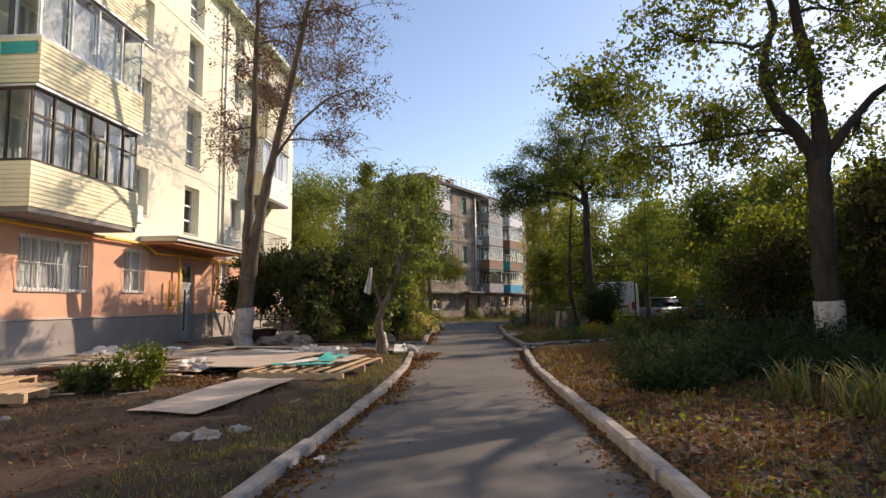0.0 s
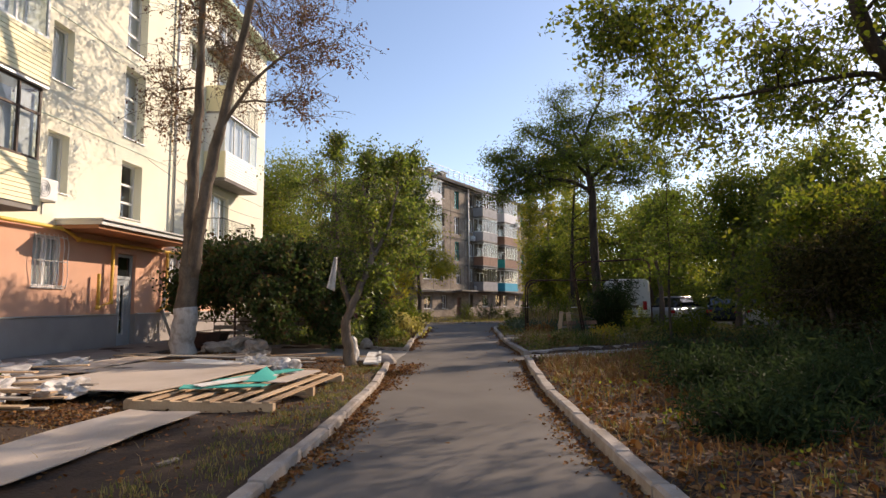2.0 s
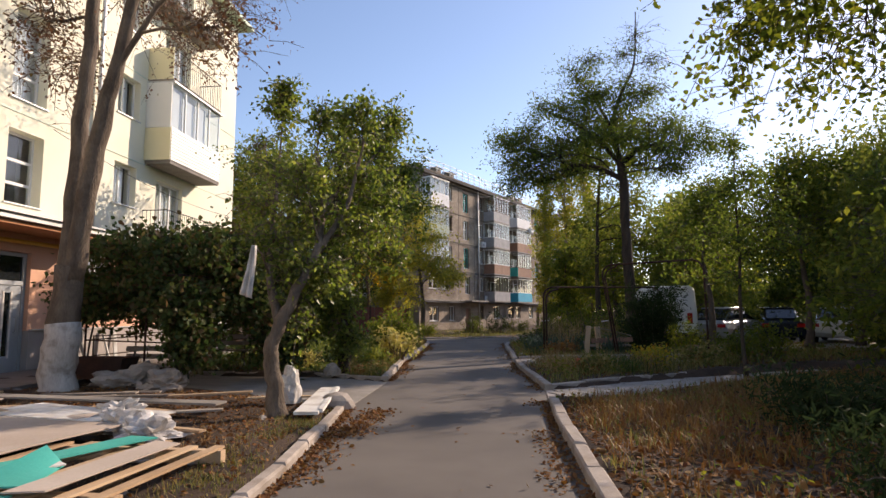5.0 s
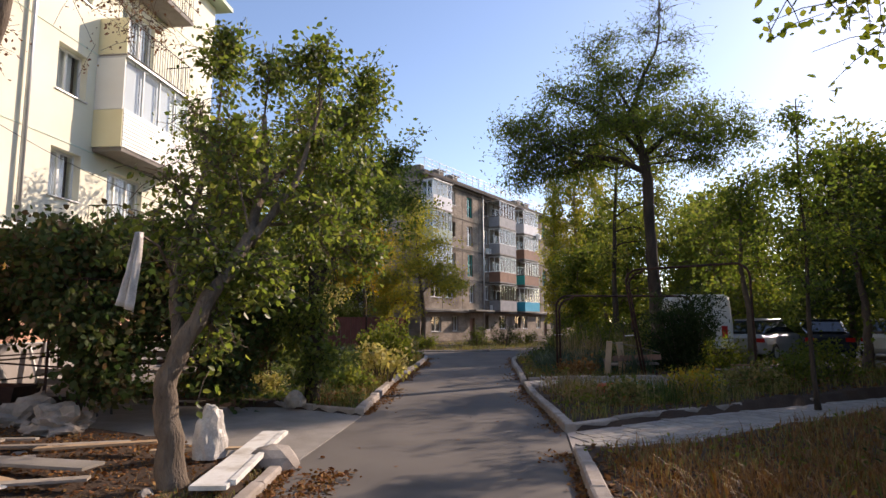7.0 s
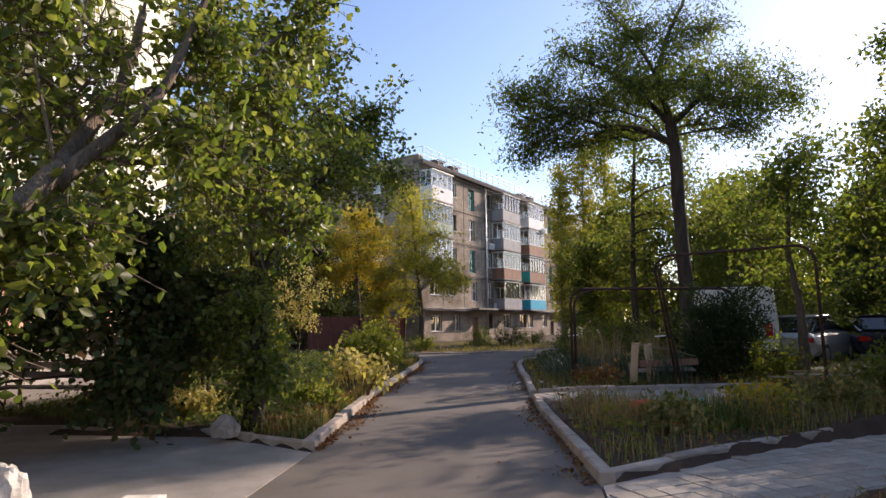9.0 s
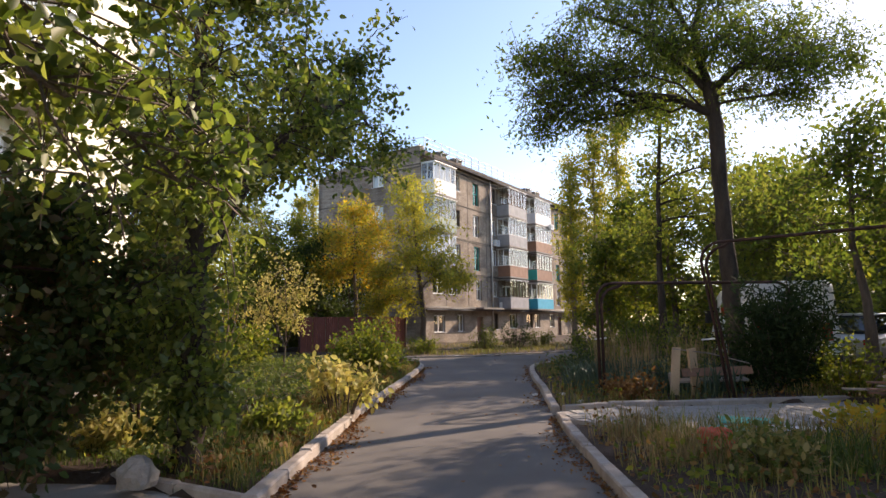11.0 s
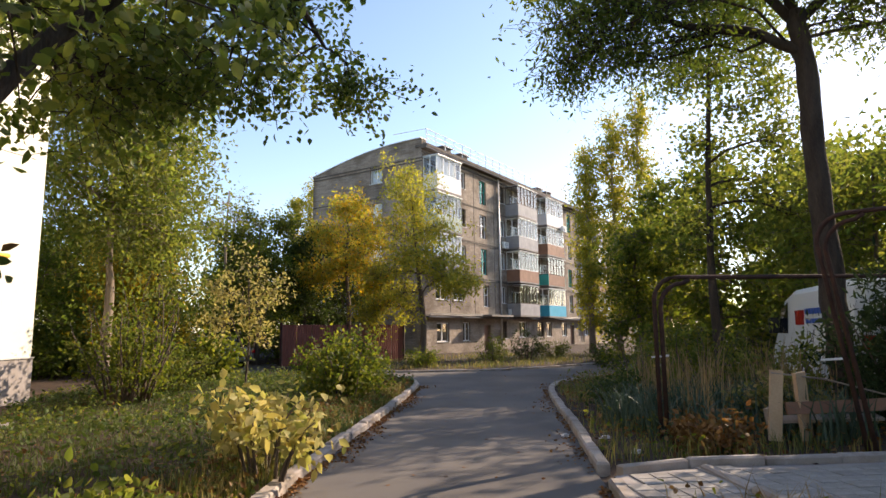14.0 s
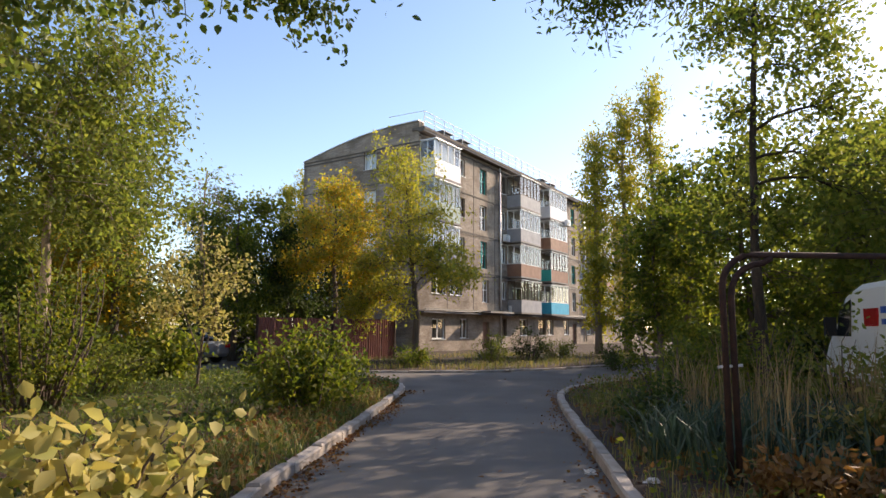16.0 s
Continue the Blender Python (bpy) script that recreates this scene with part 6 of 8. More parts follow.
# ---------------------------------------------------------------- shrubs and beds
shrub("shrub", "pale yellow large-leaved bush at the kerb", B(-3.34, 27.5), 0.8, 1.3, L_YELLOW, stems=15, leaf_size=0.13, n=6, per=8, seed=51, wide=0.55, droop=0.35, spread=0.09, low=0.45)
shrub("shrub", "green leafy bush at the kerb", B(-4.35, 34.3), 1.1, 1.7, L_GREEN, stems=26, leaf_size=0.10, n=6, per=26, seed=52)
shrub("shrub", "green bush with reddish tips", B(-5.2, 37.4), 1.2, 1.4, L_GREEN, stems=24, leaf_size=0.11, n=6, per=22, seed=53)
shrub("shrub", "loose tall bush with fine stems", B(-8.9, 33.4), 1.4, 2.9, L_GREEN, stems=30, leaf_size=0.09, n=6, per=20, seed=54)
shrub("shrub", "sprawling low yard bush", B(-9.8, 35.6), 1.6, 1.3, L_LIME, stems=20, leaf_size=0.09, n=6, per=22, seed=55)
shrub("shrub", "small glossy green bush among the rubbish", B(-6.05, 10.2), 0.50, 0.85, L_GREEN, stems=14, leaf_size=0.075, n=6, per=20, seed=56, spread=0.06)
shrub("shrub", "small glossy green bush among the rubbish", B(-6.75, 9.9), 0.42, 0.50, L_DARK, stems=12, leaf_size=0.075, n=6, per=20, seed=57, spread=0.06)
shrub("conifer_bush", "dark dense conifer bush by the court", B(5.1, 30.5), 1.25, 2.7, L_JUNIPER, stems=34, leaf_size=0.13, n=8, per=42, seed=58, wide=0.25, droop=-0.2, category="conifer", low=0.08)
for k, (x, y, r, h) in enumerate(((2.6, 10.8, 0.9, 0.5), (3.6, 11.8, 1.2, 0.7), (4.8, 12.6, 1.3, 0.9), (3.2, 13.6, 1.1, 0.6), (5.8, 11.2, 1.2, 0.7), (4.9, 15.2, 1.4, 0.9), (6.4, 13.4, 1.2, 1.1), (3.8, 16.6, 1.2, 0.6))):
    shrub("juniper", "low spreading dark green juniper", B(x, y), r, h, L_JUNIPER, stems=26, leaf_size=0.10, n=7, per=34, seed=70 + k, wide=0.22, droop=-0.5, low=0.1)
for k, (x, y, r, h, lf) in enumerate(((2.1, 23.8, 0.45, 0.45, L_GRASS), (3.6, 24.6, 0.5, 0.6, L_ORANGE), (6.4, 26.6, 0.7, 0.9, L_GREEN), (5.2, 25.6, 0.6, 0.6, L_GRASS), (1.9, 29.5, 0.45, 0.5, L_DRYGRASS), (3.4, 31.0, 0.6, 0.9, L_GRASS), (1.3, 33.0, 0.6, 0.9, L_DARK), (2.0, 35.0, 0.9, 1.5, L_GREEN), (2.6, 38.5, 1.1, 1.9, L_GREEN), (4.3, 33.6, 1.0, 2.0, L_LIME), (5.3, 31.8, 0.9, 1.7, L_DARK), (3.6, 35.6, 1.0, 2.2, L_GREEN), (6.0, 29.9, 0.8, 1.2, L_GREEN), (7.6, 27.4, 0.9, 1.1, L_GREEN), (-3.6, 25.2, 0.4, 0.5, L_LIME), (-5.4, 24.8, 0.5, 0.5, L_YELLOW),
                                      (3.2, 48.5, 1.0, 1.2, L_DARK), (-1.9, 50.6, 0.9, 1.5, L_LIME), (-0.2, 53.6, 1.0, 1.8, L_DARK), (-4.8, 47.0, 0.9, 0.9, L_GREEN), (1.4, 55.5, 1.0, 1.2, L_GREEN))):
    shrub("shrub", "weedy garden bush in the bed", B(x, y), r, h, lf, stems=14, leaf_size=0.09, n=5, per=20, seed=90 + k)


# ---------------------------------------------------------------- kerbs and paving
def resample(pts, step):
    p = np.asarray(pts, float)
    d = np.concatenate([[0], np.cumsum(np.linalg.norm(np.diff(p, axis=0), axis=1))])
    k = max(2, int(round(d[-1] / step)) + 1)
    t = np.linspace(0, d[-1], k)
    return np.stack([np.interp(t, d, p[:, i]) for i in range(2)], 1)


def kerb_line(pts, side, label, height=0.125, width=0.16, stone=0.98, z0=0.0):
    """A row of kerbstones, outside of the given edge (side +1: to the right of the way it runs)."""
    np.random.seed(int(abs(pts[0][0] * 100)) + 5)
    root = thing("kerb", (pts[0][0], pts[0][1], 0), label, "kerb", "", "structure")
    p = resample(pts, stone)
    for (x0, y0), (x1, y1) in zip(p, p[1:]):
        L = math.hypot(x1 - x0, y1 - y0)
        h = height + np.random.uniform(-0.02, 0.015)
        bm = bmesh.new()
        bmesh.ops.create_cube(bm, size=1, matrix=Matrix.Diagonal((L - np.random.uniform(0.008, 0.025), width, h + 0.2, 1)))
        tops = [e for e in bm.edges if all(v.co.z > 0 for v in e.verts)]
        bmesh.ops.bevel(bm, geom=tops, offset=0.022, segments=1, affect='EDGES')
        for v in bm.verts:
            v.co += Vector(np.random.uniform(-0.006, 0.006, 3))
        ang = math.atan2(y1 - y0, x1 - x0)
        m = Matrix.Translation(((x0 + x1) / 2, (y0 + y1) / 2, z0 + (h - 0.2) / 2)) @ Matrix.Rotation(ang + np.random.uniform(-0.012, 0.012), 4, 'Z') @ Matrix.Translation((0, -side * (width / 2 + np.random.uniform(-0.01, 0.012)), 0)) @ Matrix.Rotation(np.random.uniform(-0.03, 0.03), 4, 'X')
        bm.transform(m)
        part("kerbstone", bm, KERB, root)
    return root


kerb_line(LEFT_A, -1, "worn concrete kerb of the drive, chipped and leaning", height=0.105, width=0.14)
kerb_line(LEFT_B, -1, "worn concrete kerb of the drive, curving into the crossing")
kerb_line(RIGHT_A, 1, "worn concrete kerb of the drive beside the leaf-strewn bed")
kerb_line(RIGHT_B, 1, "short run of concrete kerb between two side paths")
kerb_line(RIGHT_C, 1, "concrete kerb curving into the crossing")
kerb_line(FAR[::-1], -1, "low kerb before the grey block", height=0.08)
kerb_line([(-2.75, 22.75), (-4.4, 23.5), (-8.6, 23.5)], -1, "low kerb of the side path", height=0.11, width=0.12)
kerb_line([(0.86, 21.3), (3.0, 23.0), (8.3, 26.4)], -1, "kerb on the bed side of the slab path", height=0.13, width=0.13)
kerb_line([(0.86, 20.75), (2.7, 21.5), (3.9, 22.05), (8.6, 25.2)], -1, "flush kerb along the slab path", height=0.035, width=0.12)
kerb_line([(0.80, 19.72), (3.2, 20.85), (9.0, 24.95)], 1, "thin kerb on the near edge of the slab path", height=0.05, width=0.08)
kerb_line([(0.5, 28.05), (1.35, 28.5), (5.8, 29.4)], -1, "kerb along the back of the paved court", height=0.21, width=0.12)
kerb_line([(1.4, 28.4), (1.75, 26.4)], -1, "short kerb inside the court", height=0.17, width=0.12)
kerb_line([(-9.0, 17.9), (-10.0, 15), (-10.0, -6)], -1, "edge of the concrete apron", height=0.22, width=0.08)

np.random.seed(8)


def pave(parent, poly, ang, size, z, material):
    """Single slabs, laid in rows over the given field."""
    bm = bmesh.new()
    bmesh.ops.create_cube(bm, size=1, matrix=Matrix.Diagonal((size - 0.012, size - 0.012, 0.05, 1)))
    bmesh.ops.bevel(bm, geom=[e for e in bm.edges if all(v.co.z > 0 for v in e.verts)], offset=0.006, segments=1, affect='EDGES')
    me = bpy.data.meshes.new("paving_slab")
    bm.to_mesh(me)
    bm.free()
    me.materials.append(material)
    cx, cy = np.mean([p[0] for p in poly]), np.mean([p[1] for p in poly])
    n = int(6 / size)
    c, s = math.cos(ang), math.sin(ang)
    g = np.array([(cx + (i * c - j * s) * size, cy + (i * s + j * c) * size) for i in range(-n, n) for j in range(-n, n)])
    ok = inside(g[:, 0], g[:, 1], poly) & (edge_dist(g[:, 0], g[:, 1], poly) > size * 0.45)
    g = g[ok][np.argsort(np.hypot(g[ok][:, 0] - 0.5, g[ok][:, 1] - (22 if size > 0.24 else 26)))][:300]
    for x, y in g:
        ob = link_mesh("paving_slab", me, parent)
        ob.matrix_basis = pose(x, y, z + np.random.uniform(-0.004, 0.004), np.random.uniform(-0.7, 0.7), np.random.uniform(-0.7, 0.7), math.degrees(ang))


pave(right_path, RPATH, 0.47, 0.25, 0.005, PAVER)
pave(court, COURT, 0.25, 0.22, 0.09, PAVER)


# ---------------------------------------------------------------- rubbish in the yard
def plank(name, a, b, width, thick, material, parent=None, label="", category="plank", bend=0.0, twist=0.0):
    """A board from a to b (centre line of its top), wide across, a little bent."""
    a, b = Vector(a), Vector(b)
    u = (b - a).normalized()
    side = u.cross(Vector((0, 0, 1))).normalized()
    side = Matrix.Rotation(twist, 3, u) @ side
    up = side.cross(u)
    acc = Acc()
    k = 9
    v = []
    for i in range(k):
        t = i / (k - 1)
        c = a + (b - a) * t + up * bend * math.sin(math.pi * t) + side * random.uniform(-0.004, 0.004)
        for q, w in ((-0.5, 0), (0.5, 0), (0.5, -1), (-0.5, -1)):
            v.append(c + side * width * q + up * thick * w)
    acc.add([tuple(p) for p in v], [(4 * i + j, 4 * i + (j + 1) % 4, 4 * i + 4 + (j + 1) % 4, 4 * i + 4 + j) for i in range(k - 1) for j in range(4)] + [(3, 2, 1, 0), (4 * k - 4, 4 * k - 3, 4 * k - 2, 4 * k - 1)])
    ob = acc.obj(name, material, parent)
    if parent is None:
        tagged(ob, label, category)
    return ob


random.seed(5)


def pallet(x0, x1, y0, y1, z, rot, n, label):
    cx, cy = (x0 + x1) / 2, (y0 + y1) / 2
    root = thing("pallet", (cx, cy, z), label, "pallet", "pallets in the yard")
    R = Matrix.Translation((cx, cy, z)) @ Matrix.Rotation(rot, 4, 'Z')
    w, l = (x1 - x0) / 2, (y1 - y0) / 2
    f = lambda x, y, h: R @ Vector((x, y, h))
    for y in (-l + 0.05, 0, l - 0.05):
        plank("bearer", f(-w, y, 0.13), f(w, y, 0.13), 0.09, 0.13, WOOD, root)
    for i in range(n):
        x = -w + 0.07 + (2 * w - 0.14) * i / (n - 1)
        plank("slat", f(x + random.uniform(-.02, .02), -l - random.uniform(0, .05), 0.155), f(x + random.uniform(-.02, .02), l + random.uniform(0, .05), 0.155), 0.10, 0.022, WOOD, root)
    return root


pallet(-5.0, -2.95, 11.8, 14.9, gl(-3.9, 13) + 0.0, -0.06, 8, "long raw-wood pallet with gaps between its slats")
pallet(-9.3, -7.9, 9.2, 10.4, gl(-8.6, 9.8), 0.2, 8, "raw-wood pallet beside the apron")
pallet(-8.0, -6.9, 8.7, 9.8, gl(-7.4, 9.2), 0.1, 7, "raw-wood pallet lying in the earth")
zt = gl(-4, 13) + 0.16


def sheet(pts, thick, material, label, category="board", wav=0.0):
    """A loose sheet with the given corners, seen to sag and lift a little."""
    acc = Acc()
    P = [Vector(p) for p in pts]
    k = 9
    top = []
    for i in range(k):
        for j in range(k):
            u, w = i / (k - 1), j / (k - 1)
            c = (P[0] * (1 - u) + P[1] * u) * (1 - w) + (P[3] * (1 - u) + P[2] * u) * w
            c.z += wav * (math.sin(5 * u + 3 * w) + 0.6 * math.sin(9 * w + 2)) * 0.5
            top.append(c)
    v = [tuple(c) for c in top] + [(c.x, c.y, c.z - thick) for c in top]
    n = k * k
    f = [(i * k + j, i * k + k + j, i * k + k + j + 1, i * k + j + 1) for i in range(k - 1) for j in range(k - 1)]
    f += [tuple(q + n for q in t_[::-1]) for t_ in f]
    ring = [i * k for i in range(k)] + [(k - 1) * k + j for j in range(1, k)] + [i * k + k - 1 for i in range(k - 2, -1, -1)] + [j for j in range(k - 2, 0, -1)]
    f += [(a, b, b + n, a + n) for a, b in zip(ring, ring[1:] + ring[:1])]
    acc.add(v, f)
    ob = acc.obj("loose_board", material)
    return tagged(ob, label, category)


g0 = 0.10
sheet([(-4.95, 8.15, g0 + .04), (-4.0, 8.1, g0 + .03), (-3.8, 11.35, g0 + .06), (-4.75, 11.45, g0 + .07)], 0.012, HARDBOARD, "long bent strip of pale hardboard lying on the earth", wav=0.02)
sheet([(-7.6, 12.4, zt + .02), (-4.95, 12.3, zt + .03), (-4.4, 15.6, zt + .04), (-6.6, 16.2, zt + .03)], 0.018, HARDBOARD, "large grey-beige board laid over rubble", wav=0.02)
sheet([(-7.9, 14.8, zt - .02), (-5.6, 14.6, zt - .02), (-5.3, 17.0, zt - .03), (-7.4, 17.2, zt - .02)], 0.018, HARDBOARD, "second grey-beige board under the first", wav=0.02)
sheet([(-4.6, 12.35, zt + .055), (-3.55, 12.7, zt + .05), (-3.5, 12.95, zt + .05), (-4.7, 12.7, zt + .06)], 0.015, TEAL_FOAM, "teal foam strip across the pallet")
sheet([(-4.5, 13.2, zt + .06), (-4.25, 13.15, zt + .06), (-3.6, 14.9, zt + .05), (-3.9, 14.95, zt + .05)], 0.015, TEAL_FOAM, "teal foam strip across the pallet")
sheet([(-4.5, 12.55, zt + .085), (-4.3, 12.4, zt + .08), (-3.6, 13.6, zt + .10), (-3.8, 13.7, zt + .12)], 0.012, WHITE_PAINT, "white plastic offcut on the pallet")
sheet([(-3.95, 13.0, zt + .07), (-3.5, 13.1, zt + .07), (-3.65, 13.65, zt + .08), (-3.85, 13.7, zt + .22)], 0.012, TEAL_FOAM, "folded teal offcut standing up on the pallet")
sheet([(-3.55, 12.9, zt + .08), (-3.3, 13.0, zt + .07), (-3.2, 14.6, zt + .06), (-3.5, 14.7, zt + .06)], 0.012, HARDBOARD, "pale offcut on the pallet")
sheet([(-9.3, 11.9, .33), (-7.5, 12.1, .30), (-7.3, 14.4, .30), (-9.0, 14.3, .34)], 0.02, HARDBOARD, "pale board tilted on the plank stack", wav=0.03)
sheet([(-6.9, 16.3, zt), (-4.7, 16.0, zt - .02), (-4.5, 16.9, zt - .03), (-6.8, 17.4, zt)], 0.018, WHITE_PAINT, "white-coated board on the heap", wav=0.02)
sheet([(-8.6, 15.1, zt), (-7.9, 15.0, zt), (-7.6, 17.6, zt + .02), (-8.4, 17.7, zt + .02)], 0.018, HARDBOARD, "narrow beige board on the heap", wav=0.02)
for k in range(26):
    x, y = random.uniform(-9.4, -4.0), random.uniform(15.4, 19.0)
    a_ = random.uniform(-0.4, 0.5)
    L = random.uniform(0.5, 1.6)
    z = gl(x, y) + 0.06 + 0.05 * random.random()
    plank("plank", (x, y, z), (x + L * math.cos(a_), y + L * math.sin(a_), z + random.uniform(-.02, .03)), random.uniform(0.08, 0.16), 0.025, WOOD if k % 3 else GREY_WOOD, None, "loose wooden plank on the rubbish heap", "plank")
for k in range(9):
    x, y = -9.3 + random.uniform(0, 1.4), 11.3 + random.uniform(0, 2.2)
    z = 0.24 + 0.03 * k
    plank("plank", (x, y, z), (x + 1.7, y + random.uniform(.2, .7), z + random.uniform(-.02, .02)), 0.14, 0.022, WOOD, None, "raw plank stacked beside the apron", "plank")
for k in range(12):
    x, y = -8.0 + random.uniform(0, 0.9), 10.9 + 0.16 * k
    z = gl(x, y) + 0.10 + 0.035 * (k % 5)
    plank("plank", (x, y, z), (x + random.uniform(1.2, 1.9), y + random.uniform(-.1, .5), z + random.uniform(-.02, .03)), random.uniform(0.09, 0.15), 0.025, GREY_WOOD if k % 3 == 0 else WOOD, None, "raw plank in the loose stack beside the boards", "plank")
for k in range(34):
    x, y = random.uniform(-9.0, -2.9), random.uniform(8.5, 18.5)
    a_ = random.uniform(0, 3.1)
    L = random.uniform(0.12, 0.45)
    z = gl(x, y) + 0.02
    plank("wood_offcut", (x, y, z), (x + L * math.cos(a_), y + L * math.sin(a_), z + random.uniform(0, .02)), random.uniform(0.03, 0.09), 0.018, (WOOD, GREY_WOOD, HARDBOARD)[k % 3], None, "short splintered offcut on the earth", "wood offcut")
plank("plank", (-8.3, 18.0, 0.26), (-4.2, 17.6, 0.24), 0.3, 0.03, CONCRETE, None, "long grey board lying across the yard", "plank")
plank("door_panel", (-2.80, 17.15, 0.19), (-3.2, 19.8, 0.20), 0.33, 0.04, WHITE_PAINT, None, "old white painted door panel lying by the kerb", "board")
plank("plank", (-2.64, 17.3, 0.21), (-3.04, 19.7, 0.23), 0.06, 0.05, WHITE_PAINT, None, "white painted batten lying by the kerb", "plank")
plank("window_frame", (-11.15, 25.7, 0.22), (-11.28, 25.75, 1.15), 0.10, 0.05, WHITE_PAINT, None, "white wooden batten leaning on the plinth", "plank")
plank("window_frame", (-11.05, 25.3, 0.22), (-11.25, 25.2, 1.05), 0.12, 0.05, WHITE_PAINT, None, "white wooden batten leaning on the plinth", "plank")


def lump(name, at, size, material, label, category, seed, rough=0.35, sub=3, flat=0.0):
    """A crumpled or broken lump resting on the ground."""
    bm = bmesh.new()
    bmesh.ops.create_icosphere(bm, subdivisions=sub, radius=1)
    s = Vector((seed * 3.1, seed * 1.7, seed))
    for v in bm.verts:
        q = 1 + rough * (noise.noise(v.co * 1.6 + s) * 1.3 + noise.noise(v.co * 4.2 + s) * 0.6)
        v.co *= q
        v.co = Vector((v.co.x * size[0], v.co.y * size[1], max(v.co.z, -0.25) * size[2]))
    bm.transform(Matrix.Translation(Vector(at) + Vector((0, 0, 0.2 * size[2]))) @ Matrix.Rotation(seed, 4, 'Z'))
    ob = part(name, bm, material)
    return tagged(ob, label, category)


for k, (x, y, s) in enumerate(((-8.9, 13.6, .7), (-8.2, 13.2, .55), (-7.6, 12.7, .5), (-7.1, 11.9, .5), (-4.6, 15.9, .35), (-4.1, 15.6, .3), (-7.0, 11.2, .4), (-9.4, 14.6, .6), (-8.8, 15.6, .5), (-6.2, 12.3, .35), (-5.3, 16.9, .35))):
    lump("plastic_film", (x, y, gl(x, y) + .08), (s, s * .7, .16), PLASTIC, "crumpled white plastic film on the heap", "plastic film", 2 + k, 0.8, 4)
for k in range(26):
    x, y = random.uniform(-9.2, -3.2), random.uniform(6.2, 20)
    s = random.uniform(0.04, 0.13)
    lump("rubble_lump", (x, y, gl(x, y) - 0.005), (s, s * random.uniform(.6, 1), s * .5), CONCRETE if k % 2 else KERB, "broken piece of concrete on the earth", "rubble", 20 + k, 0.4, 2)
for k, (x, y, s) in enumerate(((-7.2, 20.2, .55), (-6.4, 20.0, .45), (-7.9, 20.6, .45), (-3.3, 6.9, .16), (-3.1, 7.3, .12))):
    lump("rubble_lump", (x, y, gl(x, y) - 0.02), (s, s * .8, s * .55), KERB, "small heap of pale builder's rubble", "rubble heap", 60 + k, 0.5, 4)
lump("kerb_block", (-2.75, 18.55, 0.02), (.2, .3, .2), KERB, "loose tilted kerb block at the path mouth", "concrete block", 71, 0.12, 2)
lump("stone", (-4.05, 22.95, 0.10), (.2, .16, .22), KERB, "pale stone at the foot of the tree", "stone", 72, 0.3, 3)
for k, (x, y) in enumerate(((-0.95, 5.2 + 1.2), (0.1, 31.0), (0.62, 30.2), (0.9, 29.4))):
    lump("litter_scrap", (x if k else -1.95, y, gl(x, y) if k > 1 else 0.0), (.07, .05, .03), PLASTIC, "crumpled scrap of white litter", "litter", 80 + k, 0.9, 3)

# wrapped stump and hanging cloth by the leaning tree
lump("wrapped_stump", (-3.58, 18.75, 0.10), (.19, .18, .46), PLASTIC, "stump wrapped in crumpled white plastic", "stump", 77, 0.16, 4)
cl = Acc()
k, h = 12, 14
v = []
for j in range(h):
    for i in range(k):
        u, t_ = i / (k - 1) - 0.5, j / (h - 1)
        wd = 0.04 + 0.10 * t_
        v.append((-3.62 + u * wd * 1.4 - 0.10 * t_, 17.2 + 0.035 * math.sin(u * 14 + t_ * 3), 2.48 - 0.72 * t_ - 0.08 * u * t_))
cl.add(v, [(j * k + i, j * k + i + 1, j * k + k + i + 1, j * k + k + i) for j in range(h - 1) for i in range(k - 1)])
ob = cl.obj("hanging_cloth", PLASTIC, smooth=True)
md = ob.modifiers.new("thickness", 'SOLIDIFY')
md.thickness = 0.006
tagged(ob, "torn white rag tied to a branch", "cloth")
a = Acc()
a.tube([(-3.62, 17.2, 2.46), (-3.66, 17.6, 2.40), (-3.7, 18.0, 2.12)], 0.014, 5)
ob = a.obj("branch_stub", BARK)
tagged(ob, "thin branch of the leaning tree holding the rag", "branch")

# ---------------------------------------------------------------- arbour with vine, bench, trough
ar = thing("arbour", (-7.4, 22.6, 0.1), "rusty pipe arbour overgrown with vines", "arbour")
for x, y in ((-9.2, 21.6), (-6.4, 20.3), (-9.4, 25.6), (-5.3, 24.9), (-7.4, 20.9), (-7.2, 25.4)):
    a = Acc()
    a.tube([(x, y, 0.0), (x, y, 1.2), (x + 0.02, y, 2.3)], 0.022, 6)
    a.obj("post", RUST, ar)
for p, q in (((-9.2, 21.6), (-6.4, 20.3)), ((-9.4, 25.6), (-5.3, 24.9)), ((-9.2, 21.6), (-9.4, 25.6)), ((-6.4, 20.3), (-5.3, 24.9))):
    for z in (0.95, 2.28):
        a = Acc()
        a.tube([(*p, z), (*q, z)], 0.016, 6)
        a.obj("rail", RUST, ar)
